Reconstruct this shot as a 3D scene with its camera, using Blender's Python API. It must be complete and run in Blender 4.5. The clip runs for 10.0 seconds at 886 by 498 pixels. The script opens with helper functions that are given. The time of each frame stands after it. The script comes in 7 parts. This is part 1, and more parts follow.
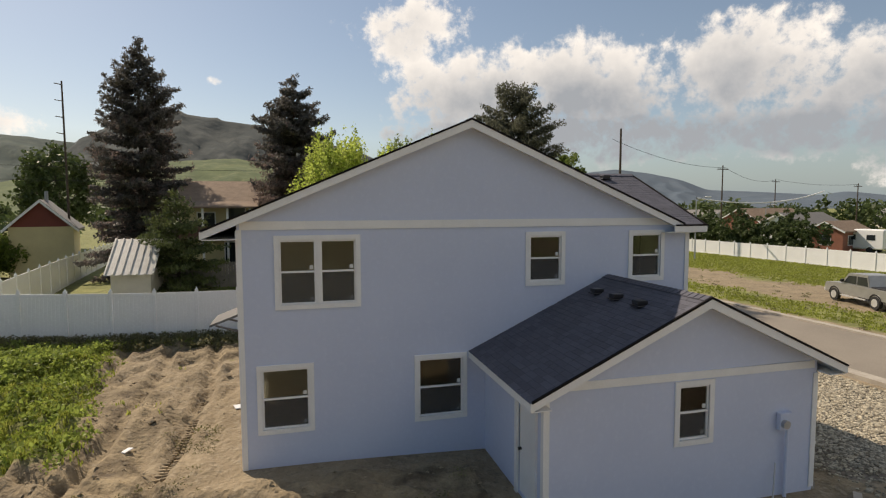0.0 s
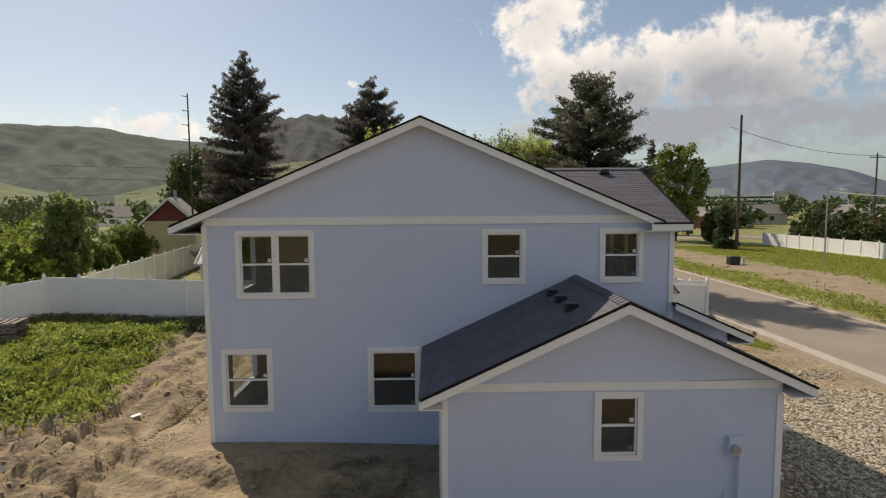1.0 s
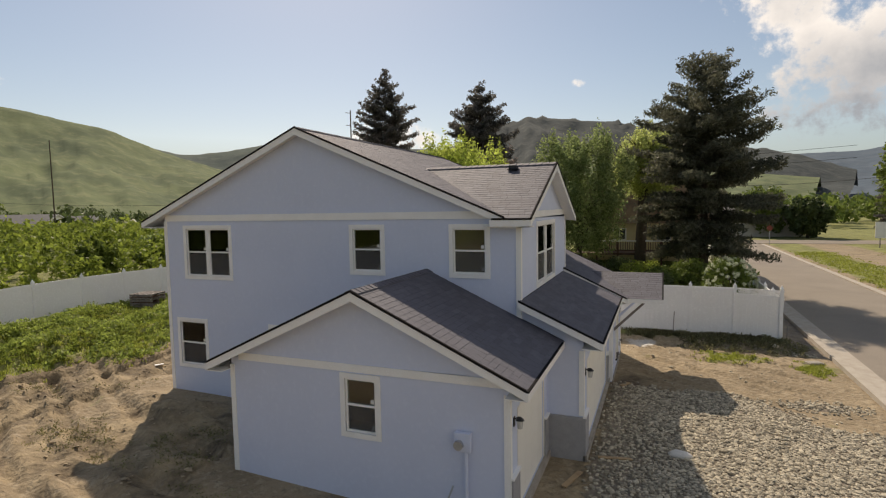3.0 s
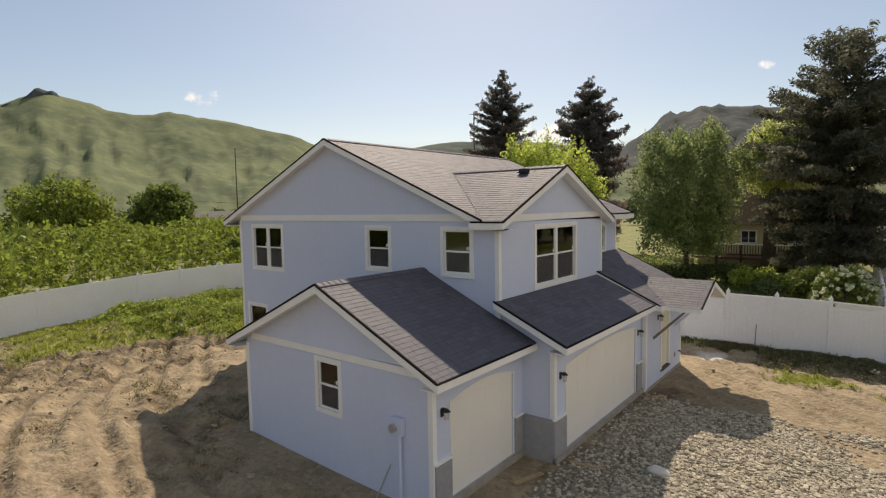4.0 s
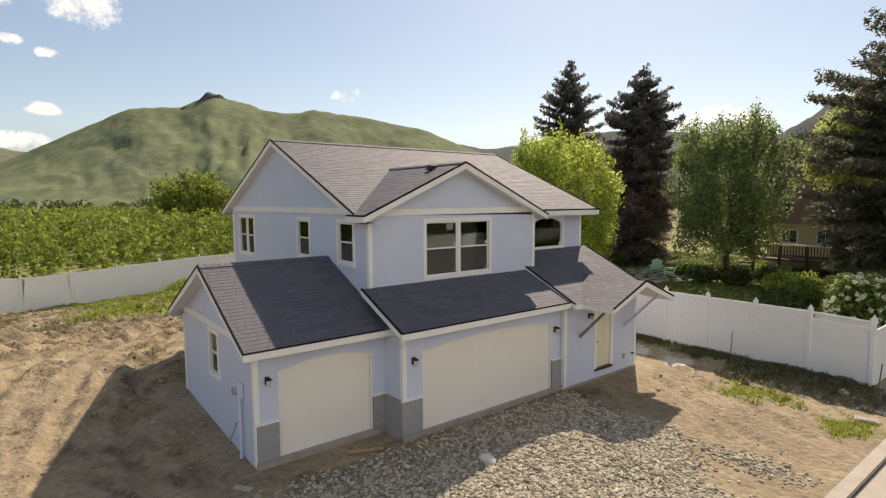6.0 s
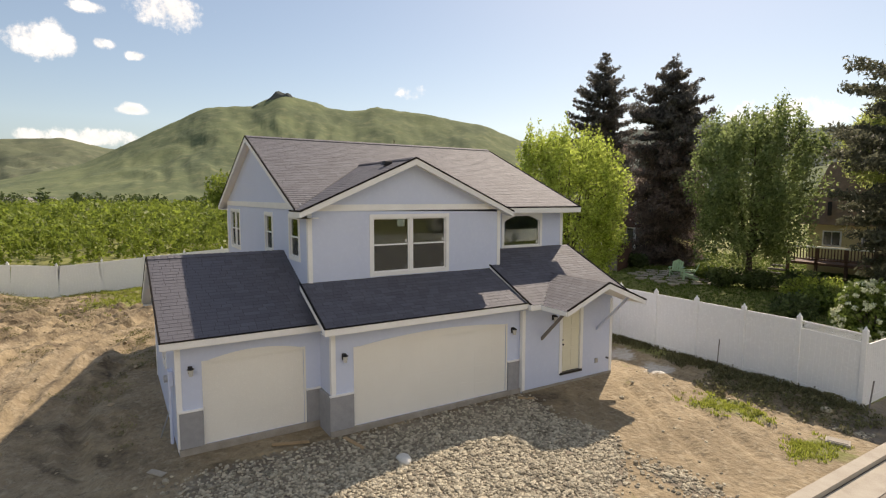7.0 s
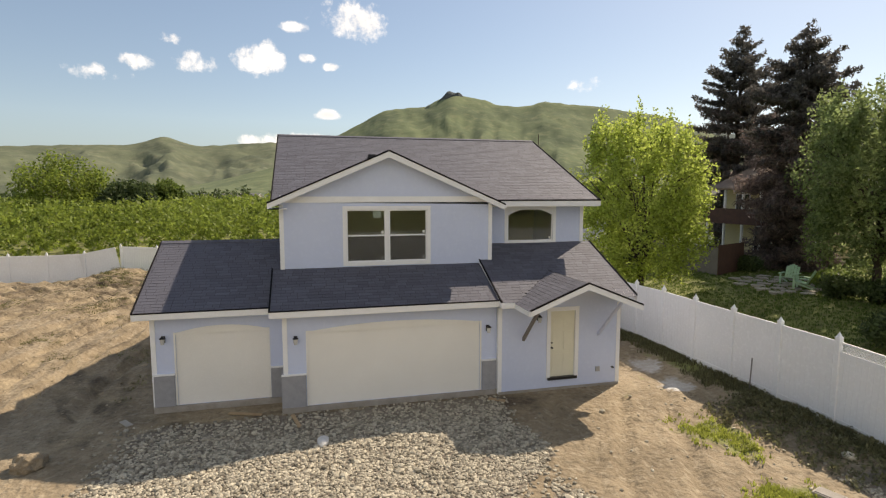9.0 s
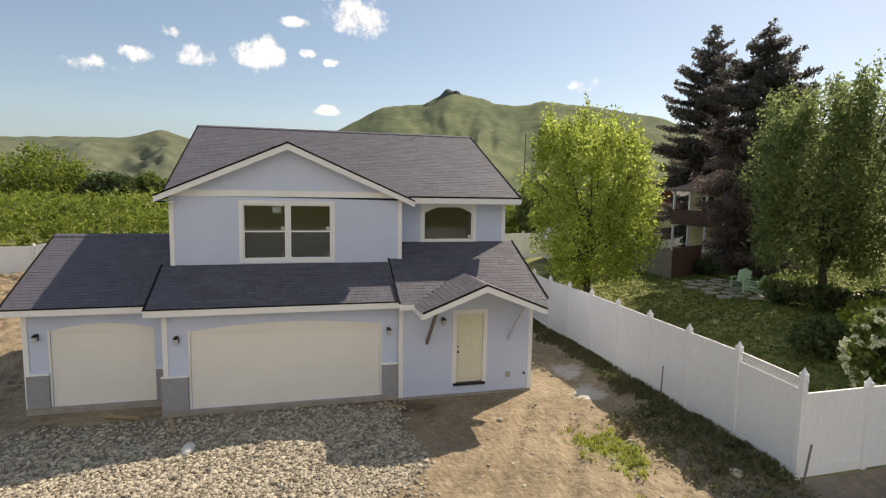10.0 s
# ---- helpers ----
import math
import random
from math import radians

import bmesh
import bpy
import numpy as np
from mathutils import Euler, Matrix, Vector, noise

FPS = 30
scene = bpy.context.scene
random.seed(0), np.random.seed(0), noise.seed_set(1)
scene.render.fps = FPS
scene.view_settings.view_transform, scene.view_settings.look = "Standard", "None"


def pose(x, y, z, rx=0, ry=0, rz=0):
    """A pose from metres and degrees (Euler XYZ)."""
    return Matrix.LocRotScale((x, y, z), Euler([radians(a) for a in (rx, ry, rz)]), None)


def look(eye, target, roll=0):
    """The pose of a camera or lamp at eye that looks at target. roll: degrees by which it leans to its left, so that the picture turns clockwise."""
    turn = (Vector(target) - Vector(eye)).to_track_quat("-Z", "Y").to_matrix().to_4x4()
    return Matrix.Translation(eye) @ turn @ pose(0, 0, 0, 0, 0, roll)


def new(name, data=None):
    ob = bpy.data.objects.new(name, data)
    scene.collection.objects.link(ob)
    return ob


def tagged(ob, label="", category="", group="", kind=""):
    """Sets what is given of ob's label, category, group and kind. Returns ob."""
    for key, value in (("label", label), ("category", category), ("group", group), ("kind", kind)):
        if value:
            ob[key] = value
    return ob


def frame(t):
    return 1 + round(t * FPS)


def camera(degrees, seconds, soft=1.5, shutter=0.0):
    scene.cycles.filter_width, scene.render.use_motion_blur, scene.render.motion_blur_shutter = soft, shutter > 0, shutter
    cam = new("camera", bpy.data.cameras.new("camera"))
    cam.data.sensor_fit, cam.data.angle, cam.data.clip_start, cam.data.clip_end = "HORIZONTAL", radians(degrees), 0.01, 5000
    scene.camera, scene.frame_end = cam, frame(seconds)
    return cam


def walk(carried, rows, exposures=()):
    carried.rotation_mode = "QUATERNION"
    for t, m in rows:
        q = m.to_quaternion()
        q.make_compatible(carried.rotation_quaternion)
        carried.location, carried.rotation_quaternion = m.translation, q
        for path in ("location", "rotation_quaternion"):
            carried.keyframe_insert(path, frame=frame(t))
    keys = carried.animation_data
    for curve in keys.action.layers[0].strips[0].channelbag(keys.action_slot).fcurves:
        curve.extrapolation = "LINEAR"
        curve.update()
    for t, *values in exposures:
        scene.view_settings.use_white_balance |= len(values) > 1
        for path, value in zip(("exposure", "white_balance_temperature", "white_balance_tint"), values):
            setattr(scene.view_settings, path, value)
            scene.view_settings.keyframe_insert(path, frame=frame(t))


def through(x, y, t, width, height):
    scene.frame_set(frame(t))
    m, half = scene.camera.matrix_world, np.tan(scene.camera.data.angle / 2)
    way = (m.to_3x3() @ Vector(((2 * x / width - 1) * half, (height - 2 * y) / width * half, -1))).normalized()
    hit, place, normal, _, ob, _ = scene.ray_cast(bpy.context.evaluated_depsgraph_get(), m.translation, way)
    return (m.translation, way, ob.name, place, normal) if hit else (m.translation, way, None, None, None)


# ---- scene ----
cam = camera(78.5, 10.0, soft=1.2)
PATH = [
    (0, (1.399, -12.553, 6.003), (1.899, -10.623, 5.850), -0.20),
    (0.5, (3.381, -12.993, 5.967), (3.538, -11.005, 5.808), -0.57),
    (1, (5.544, -13.248, 6.027), (5.586, -11.256, 5.859), -0.38),
    (1.5, (7.774, -13.401, 6.066), (7.680, -11.411, 5.891), -0.48),
    (2, (10.047, -13.470, 5.977), (9.611, -11.526, 5.805), -0.69),
    (3.5, (16.800, -12.079, 5.814), (15.833, -10.334, 5.671), -1.05),
    (4, (18.765, -11.356, 5.908), (17.527, -9.794, 5.753), -0.95),
    (4.5, (20.576, -10.249, 5.874), (19.325, -8.696, 5.714), -0.80),
    (5, (22.126, -9.178, 5.792), (20.848, -7.647, 5.639), -0.39),
    (5.5, (23.287, -8.439, 5.908), (21.843, -7.065, 5.745), -0.30),
    (7, (25.917, -4.598, 5.888), (24.223, -3.552, 5.698), 0.10),
    (7.5, (26.821, -3.154, 5.906), (25.054, -2.238, 5.715), -0.02),
    (8, (27.352, -1.925, 5.950), (25.515, -1.157, 5.760), -0.16),
    (8.5, (27.801, -0.759, 5.906), (25.879, -0.238, 5.709), -0.21),
    (9, (28.031, 0.755, 5.788), (26.102, 1.240, 5.582), 0.00),
    (9.5, (28.086, 2.263, 5.684), (26.146, 2.706, 5.476), 0.60),
    (10, (27.987, 3.620, 5.750), (26.061, 4.114, 5.537), 0.95),
]
walk(cam, [(t, look(eye, target, roll)) for t, eye, target, roll in PATH], exposures=((0, 0.2, 7500, 14), (2.0, 0.2, 7530, 15), (3.5, 0.18, 7560, 15), (4.0, 0.34, 7570, 15), (5.0, 0.52, 7600, 15), (7.0, 0.55, 7520, 15), (10.0, 0.54, 7330, 14)))

# ---- light ----
SUN_AZ, SUN_EL = -34.0, 43.5      # degrees from +y towards +x, and above the horizon
world = bpy.data.worlds.new("world")
scene.world = world
world.use_nodes = True


def node(tree, kind, **inputs):
    n = tree.nodes.new(kind)
    for key, value in inputs.items():
        n.inputs[key.replace("_", " ")].default_value = value
    return n


def math_node(tree, op, a, b=None, c=None, clamp=False):
    n = tree.nodes.new("ShaderNodeMath")
    n.operation, n.use_clamp = op, clamp
    for i, v in enumerate((a, b, c)):
        if v is None:
            continue
        if isinstance(v, (int, float)):
            n.inputs[i].default_value = v
        else:
            tree.links.new(v, n.inputs[i])
    return n.outputs[0]


def make_world():
    t = world.node_tree
    t.nodes.clear()
    out = t.nodes.new("ShaderNodeOutputWorld")
    bg = t.nodes.new("ShaderNodeBackground")
    bg.inputs["Strength"].default_value = 0.094
    sky = t.nodes.new("ShaderNodeTexSky")
    sky.sky_type, sky.sun_disc = "NISHITA", False
    sky.sun_elevation, sky.sun_rotation = radians(SUN_EL), radians(SUN_AZ)
    sky.air_density, sky.dust_density, sky.ozone_density = 1.0, 0.55, 1.5
    co = t.nodes.new("ShaderNodeTexCoord")
    sep = t.nodes.new("ShaderNodeSeparateXYZ")
    t.links.new(co.outputs["Generated"], sep.inputs[0])
    az = math_node(t, "MULTIPLY", math_node(t, "ARCTAN2", sep.outputs[0], sep.outputs[1]), 180 / math.pi)
    el = math_node(t, "MULTIPLY", math_node(t, "ARCSINE", sep.outputs[2]), 180 / math.pi)
    nz = node(t, "ShaderNodeTexNoise", Scale=11.0, Detail=9.0, Roughness=0.58)
    t.links.new(co.outputs["Generated"], nz.inputs["Vector"])
    wob = math_node(t, "SUBTRACT", nz.outputs["Fac"], 0.5)
    nz2 = node(t, "ShaderNodeTexNoise", Scale=3.6, Detail=6.0, Roughness=0.55)
    t.links.new(co.outputs["Generated"], nz2.inputs["Vector"])
    wob2 = math_node(t, "SUBTRACT", nz2.outputs["Fac"], 0.5)
    nz3 = node(t, "ShaderNodeTexNoise", Scale=42.0, Detail=8.0, Roughness=0.62)
    t.links.new(co.outputs["Generated"], nz3.inputs["Vector"])
    wob3 = math_node(t, "SUBTRACT", nz3.outputs["Fac"], 0.5)
    total = None
    # cumulus: azimuth, elevation, half-width and half-height in degrees
    for a, e, w, h, s in CLOUDS:
        da = math_node(t, "DIVIDE", math_node(t, "SUBTRACT", az, a), w)
        de = math_node(t, "DIVIDE", math_node(t, "SUBTRACT", el, e), h)
        d2 = math_node(t, "ADD", math_node(t, "MULTIPLY", da, da), math_node(t, "MULTIPLY", de, de))
        f = math_node(t, "SUBTRACT", s, math_node(t, "MULTIPLY", d2, max(1.0, s)))
        total = f if total is None else math_node(t, "MAXIMUM", total, f)
    # broken cumulus added over the unseen east as fill for the shaded walls
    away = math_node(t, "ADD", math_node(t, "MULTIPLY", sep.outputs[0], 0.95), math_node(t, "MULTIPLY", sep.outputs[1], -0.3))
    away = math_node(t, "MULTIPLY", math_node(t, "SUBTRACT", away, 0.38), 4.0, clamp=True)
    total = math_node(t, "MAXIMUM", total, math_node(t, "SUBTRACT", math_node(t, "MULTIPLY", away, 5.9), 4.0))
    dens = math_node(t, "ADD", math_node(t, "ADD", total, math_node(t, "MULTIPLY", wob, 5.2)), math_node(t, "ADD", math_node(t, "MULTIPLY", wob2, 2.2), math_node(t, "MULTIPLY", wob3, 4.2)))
    mask = t.nodes.new("ShaderNodeMapRange")
    mask.interpolation_type = "SMOOTHSTEP"
    for key, v in zip(("From Min", "From Max"), (0.0, 1.5)):
        mask.inputs[key].default_value = v
    t.links.new(dens, mask.inputs["Value"])
    shade = t.nodes.new("ShaderNodeMapRange")
    for key, v in zip(("From Min", "From Max", "To Min", "To Max"), (0.4, 1.9, 1.0, 0.0)):
        shade.inputs[key].default_value = v
    low = math_node(t, "MULTIPLY", math_node(t, "SUBTRACT", 14.0, el), 0.2, clamp=False)
    low = math_node(t, "MULTIPLY", math_node(t, "MAXIMUM", low, 0.0), math_node(t, "MULTIPLY", math_node(t, "ADD", math_node(t, "MULTIPLY", sep.outputs[0], 5.0), 0.6, clamp=True), math_node(t, "MULTIPLY", math_node(t, "SUBTRACT", el, 1.5), 0.25, clamp=True)))
    body_ = math_node(t, "ADD", math_node(t, "MULTIPLY", total, 0.55), math_node(t, "ADD", math_node(t, "MULTIPLY", wob2, 2.4), math_node(t, "MULTIPLY", wob, 1.7)))
    t.links.new(math_node(t, "ADD", body_, low), shade.inputs["Value"])
    ccol = t.nodes.new("ShaderNodeMix")
    ccol.data_type = "RGBA"
    ccol.inputs["A"].default_value = (3.3, 3.8, 4.45, 1)
    ccol.inputs["B"].default_value = (9.1, 9.2, 9.2, 1)
    t.links.new(shade.outputs[0], ccol.inputs["Factor"])
    mix = t.nodes.new("ShaderNodeMix")
    mix.data_type = "RGBA"
    t.links.new(mask.outputs[0], mix.inputs["Factor"])
    haze = t.nodes.new("ShaderNodeMix")
    haze.data_type = "RGBA"
    murk = math_node(t, "MULTIPLY", math_node(t, "SUBTRACT", 7.0, el), 0.07, clamp=True)
    t.links.new(math_node(t, "ADD", math_node(t, "MULTIPLY", murk, 1.4), 0.2, clamp=True), haze.inputs["Factor"])
    haze.inputs["B"].default_value = (2.2, 3.15, 3.95, 1)
    t.links.new(sky.outputs[0], haze.inputs["A"])
    t.links.new(haze.outputs["Result"], mix.inputs["A"])
    t.links.new(ccol.outputs["Result"], mix.inputs["B"])
    t.links.new(mix.outputs["Result"], bg.inputs["Color"])
    t.links.new(bg.outputs[0], out.inputs[0])


CLOUDS = ((11.3, 17.6, 6.5, 3.4, 1.5), (18.6, 12, 10, 4.4, 1.7), (29.6, 12, 11, 4.7, 1.9), (44.6, 12.5, 10, 5, 1.9), (56.6, 11, 12, 5, 1.9), (26.6, 7.5, 18, 3.4, 1.35), (50.6, 7, 22, 3.4, 1.3),
          (-26.5, 6.9, 5, 1.6, 1.2), (-100.2, 12.1, 2.2, 1.1, 1.25), (-93.9, 12.9, 2.5, 1.4, 1.25), (-84.3, 16.7, 4.4, 2.0, 1.3), (-91.0, 5.2, 3.2, 0.9, 1.2), (-108, 10.4, 2.6, .8, 1.15), (-104.7, 11.6, 1.8, .8, 1.1),
          (-61.6, 10.6, 1.8, 0.8, 1.25), (-95.2, 5.1, 1.6, .6, 1.05), (-89.6, 13.1, 1.0, .5, 1.25), (-87.1, 12.4, 1.0, .45, 1.15), (-88.0, 7.8, 1.6, .5, 1.15), (-90.6, 15.8, 1.5, .5, 1.1), (-101.7, 13.8, 1.0, .6, 1.05), (-7.8, 12.0, .7, .5, 1.1))
make_world()
sun = new("sun", bpy.data.lights.new("sun", "SUN"))
sun.data.energy, sun.data.angle, sun.data.color = 4.0, radians(0.55), (1.0, 0.93, 0.82)
_a, _e = radians(SUN_AZ), radians(SUN_EL)
SUN_TO = Vector((math.sin(_a) * math.cos(_e), math.cos(_a) * math.cos(_e), math.sin(_e)))
sun.matrix_world = look((SUN_TO * 100)[:], (0, 0, 0))

# ---- materials ----


def material(name, base, dark=None, light=None, rough=0.7, scale=3.0, fine=40.0, bump=0.1, bump_scale=60.0, metal=0.0, island=0.0, obj=0.0, spec=0.5, dist=0.01):
    """A surface with stains at one scale, grain at another, and fine relief. dark, light: the stains' and grain's colours."""
    m = bpy.data.materials.new(name)
    m.use_nodes = True
    t = m.node_tree
    bs = t.nodes["Principled BSDF"]
    bs.inputs["Roughness"].default_value, bs.inputs["Metallic"].default_value = rough, metal
    bs.inputs["Specular IOR Level"].default_value = spec
    co = t.nodes.new("ShaderNodeTexCoord")
    geo = t.nodes.new("ShaderNodeNewGeometry")
    dark = dark or tuple(c * 0.8 for c in base)
    light = light or tuple(min(1, c * 1.12) for c in base)

    def noise_mix(sc, lo, hi, a, b, detail=5.0):
        n = node(t, "ShaderNodeTexNoise", Scale=sc, Detail=detail, Roughness=0.6)
        t.links.new(geo.outputs["Position"], n.inputs["Vector"])
        r = t.nodes.new("ShaderNodeMapRange")
        r.inputs["From Min"].default_value, r.inputs["From Max"].default_value = lo, hi
        t.links.new(n.outputs["Fac"], r.inputs["Value"])
        x = t.nodes.new("ShaderNodeMix")
        x.data_type = "RGBA"
        t.links.new(r.outputs[0], x.inputs["Factor"])
        for key, v in (("A", a), ("B", b)):
            if isinstance(v, tuple):
                x.inputs[key].default_value = (*v, 1)
            else:
                t.links.new(v, x.inputs[key])
        return x.outputs["Result"]

    col = noise_mix(scale, 0.3, 0.7, dark, base)
    col = noise_mix(fine, 0.5, 0.85, col, light)
    for amount, src in ((island, geo.outputs["Random Per Island"]), (obj, t.nodes.new("ShaderNodeObjectInfo").outputs["Random"])):
        if amount:
            hsv = t.nodes.new("ShaderNodeHueSaturation")
            r = t.nodes.new("ShaderNodeMapRange")
            r.inputs["To Min"].default_value, r.inputs["To Max"].default_value = 1 - amount, 1 + amount
            t.links.new(src, r.inputs["Value"])
            t.links.new(r.outputs[0], hsv.inputs["Value"])
            t.links.new(col, hsv.inputs["Color"])
            col = hsv.outputs[0]
    t.links.new(col, bs.inputs["Base Color"])
    if bump:
        n = node(t, "ShaderNodeTexNoise", Scale=bump_scale, Detail=4.0)
        t.links.new(geo.outputs["Position"], n.inputs["Vector"])
        b = node(t, "ShaderNodeBump", Strength=bump, Distance=dist)
        t.links.new(n.outputs["Fac"], b.inputs["Height"])
        t.links.new(b.outputs[0], bs.inputs["Normal"])
    return m


def leaf_material(name, base, dark, light, through=0.45):
    """Leaves that let some light through, each of its own tint."""
    m = material(name, base, dark, light, rough=0.55, scale=0.9, fine=6.0, bump=0, island=0.35, spec=0.25)
    t = m.node_tree
    bs = t.nodes["Principled BSDF"]
    col = bs.inputs["Base Color"].links[0].from_socket
    tr = t.nodes.new("ShaderNodeBsdfTranslucent")
    t.links.new(col, tr.inputs["Color"])
    mx = t.nodes.new("ShaderNodeMixShader")
    mx.inputs[0].default_value = through
    t.links.new(bs.outputs[0], mx.inputs[1])
    t.links.new(tr.outputs[0], mx.inputs[2])
    t.links.new(mx.outputs[0], t.nodes["Material Output"].inputs[0])
    return m


def glass_material():
    m = bpy.data.materials.new("window_glass")
    m.use_nodes = True
    t = m.node_tree
    t.nodes.clear()
    out = t.nodes.new("ShaderNodeOutputMaterial")
    fr = node(t, "ShaderNodeFresnel", IOR=1.5)
    gl = node(t, "ShaderNodeBsdfGlossy", Roughness=0.02)
    tr = t.nodes.new("ShaderNodeBsdfTransparent")
    tr.inputs[0].default_value = (0.82, 0.86, 0.84, 1)
    mx = t.nodes.new("ShaderNodeMixShader")
    t.links.new(fr.outputs[0], mx.inputs[0])
    t.links.new(tr.outputs[0], mx.inputs[1])
    t.links.new(gl.outputs[0], mx.inputs[2])
    t.links.new(mx.outputs[0], out.inputs[0])
    return m


M_SIDING = material("lavender_paint", (0.575, 0.635, 0.79), (0.535, 0.595, 0.75), (0.605, 0.665, 0.815), rough=0.6, scale=0.7, fine=9, bump=0.12, bump_scale=90, dist=0.004)
M_TRIM = material("white_trim_paint", (0.83, 0.83, 0.82), (0.77, 0.77, 0.76), rough=0.45, scale=2, bump=0.04)
M_VINYL = material("white_vinyl", (0.86, 0.86, 0.85), (0.81, 0.81, 0.80), rough=0.35, scale=0.8, fine=12, bump=0.03)
M_SHINGLE = material("grey_asphalt_shingle", (0.098, 0.098, 0.122), (0.086, 0.086, 0.106), (0.13, 0.128, 0.145), rough=0.74, scale=1.3, fine=55, bump=0.3, bump_scale=180, island=0.15, obj=0.0, spec=0.4)
M_ROOFDECK = material("roof_underlay", (0.05, 0.05, 0.055), rough=0.9)
M_DRIP = material("dark_drip_edge", (0.022, 0.02, 0.02), rough=0.95, bump=0, spec=0.05)
M_GDOOR = material("cream_garage_door_paint", (0.80, 0.78, 0.72), (0.76, 0.74, 0.68), rough=0.5, scale=0.8, bump=0.08, bump_scale=120)
M_DOOR = material("cream_door_paint", (0.74, 0.71, 0.55), (0.70, 0.67, 0.52), rough=0.45, bump=0.04)
M_STONE = material("grey_wainscot_board", (0.33, 0.33, 0.34), (0.27, 0.27, 0.28), (0.40, 0.40, 0.41), rough=0.85, scale=5, fine=60, bump=0.4)
M_CONC = material("concrete", (0.36, 0.33, 0.29), (0.26, 0.23, 0.19), rough=0.9, scale=3, bump=0.3)
M_GLASS = glass_material()
M_INNER = material("bare_drywall", (0.74, 0.64, 0.45), (0.66, 0.56, 0.39), rough=0.9, scale=1.2, bump=0)
M_SUBFLOOR = material("subfloor_board", (0.30, 0.22, 0.13), rough=0.9, scale=2, bump=0.1)
M_BLACK = material("black_metal", (0.015, 0.015, 0.017), rough=0.4, bump=0)
M_GREYMETAL = material("grey_metal", (0.45, 0.47, 0.5), rough=0.4, metal=0.6, bump=0.05)
M_STICKER = material("paper_sticker", (0.75, 0.75, 0.72), rough=0.7, bump=0)
M_LUMBER = material("raw_lumber", (0.42, 0.30, 0.17), (0.30, 0.20, 0.11), rough=0.8, scale=6, fine=50, bump=0.2)
M_LAMPGLASS = material("seeded_lamp_glass", (0.55, 0.55, 0.52), rough=0.15, bump=0)
M_ROCK = material("river_rock", (0.42, 0.375, 0.285), (0.28, 0.245, 0.185), (0.55, 0.51, 0.41), rough=0.92, scale=9, fine=70, bump=0.2, island=0.5, spec=0.2)
M_WHITEROCK = material("white_rock", (0.72, 0.70, 0.66), rough=0.8, scale=6, bump=0.3)
M_ASPHALT = material("dusty_asphalt", (0.27, 0.238, 0.197), (0.225, 0.197, 0.165), (0.32, 0.286, 0.24), rough=0.95, scale=0.35, fine=25, bump=0.3, bump_scale=120, spec=0.15)
M_KERB = material("kerb_concrete", (0.42, 0.38, 0.32), (0.32, 0.28, 0.23), rough=0.9, scale=2, bump=0.2)
M_BARK = material("bark", (0.10, 0.075, 0.055), (0.06, 0.045, 0.035), rough=0.95, scale=6, bump=0.8, bump_scale=30, dist=0.04)
M_SPRUCE = leaf_material("spruce_needles", (0.16, 0.152, 0.138), (0.105, 0.10, 0.095), (0.21, 0.2, 0.172), 0.45)
M_SPRUCEDRY = leaf_material("dry_spruce_twigs", (0.24, 0.185, 0.165), (0.17, 0.13, 0.118), (0.31, 0.24, 0.215), 0.5)
M_MAPLE = leaf_material("maple_leaves", (0.44, 0.51, 0.115), (0.30, 0.38, 0.075), (0.55, 0.60, 0.18), 0.72)
M_ASH = leaf_material("ash_leaves", (0.265, 0.33, 0.13), (0.175, 0.225, 0.085), (0.37, 0.43, 0.19), 0.62)
M_ORCHARD = leaf_material("orchard_leaves", (0.25, 0.31, 0.055), (0.15, 0.20, 0.035), (0.34, 0.39, 0.085), 0.5)
M_DARKLEAF = leaf_material("dark_leaves", (0.09, 0.125, 0.045), (0.06, 0.085, 0.03), (0.13, 0.17, 0.06), 0.35)
M_SHRUB = leaf_material("shrub_leaves", (0.17, 0.23, 0.05), (0.11, 0.15, 0.035), (0.23, 0.29, 0.08), 0.45)
M_BLOSSOM = leaf_material("white_blossom", (0.72, 0.74, 0.58), (0.55, 0.60, 0.40), (0.8, 0.8, 0.7), 0.3)
M_LOWWEED = leaf_material("olive_weeds", (0.21, 0.20, 0.08), (0.14, 0.13, 0.06), (0.29, 0.27, 0.12), 0.35)
M_WEED = leaf_material("weed_leaves", (0.31, 0.38, 0.085), (0.19, 0.245, 0.055), (0.42, 0.48, 0.13), 0.5)
M_GRASS = leaf_material("grass_blades", (0.36, 0.40, 0.08), (0.23, 0.26, 0.055), (0.47, 0.47, 0.14), 0.55)
M_WILLOW = leaf_material("willow_leaves", (0.50, 0.55, 0.20), (0.36, 0.42, 0.13), (0.60, 0.63, 0.28), 0.7)
M_LAWN = leaf_material("lawn_blades", (0.16, 0.22, 0.055), (0.10, 0.145, 0.035), (0.22, 0.28, 0.08), 0.4)
# dusty weed tone darkened for the fence's shade; street weeds use it too
M_SHADEWEED = leaf_material("dusty_shade_weeds", (0.20, 0.195, 0.095), (0.13, 0.125, 0.065), (0.27, 0.25, 0.14), 0.4)
M_PINE = leaf_material("pine_needles", (0.14, 0.146, 0.102), (0.095, 0.10, 0.07), (0.19, 0.195, 0.13), 0.55)
M_YOUNGSPRUCE = leaf_material("young_spruce_needles", (0.115, 0.14, 0.05), (0.07, 0.09, 0.035), (0.17, 0.20, 0.07), 0.35)
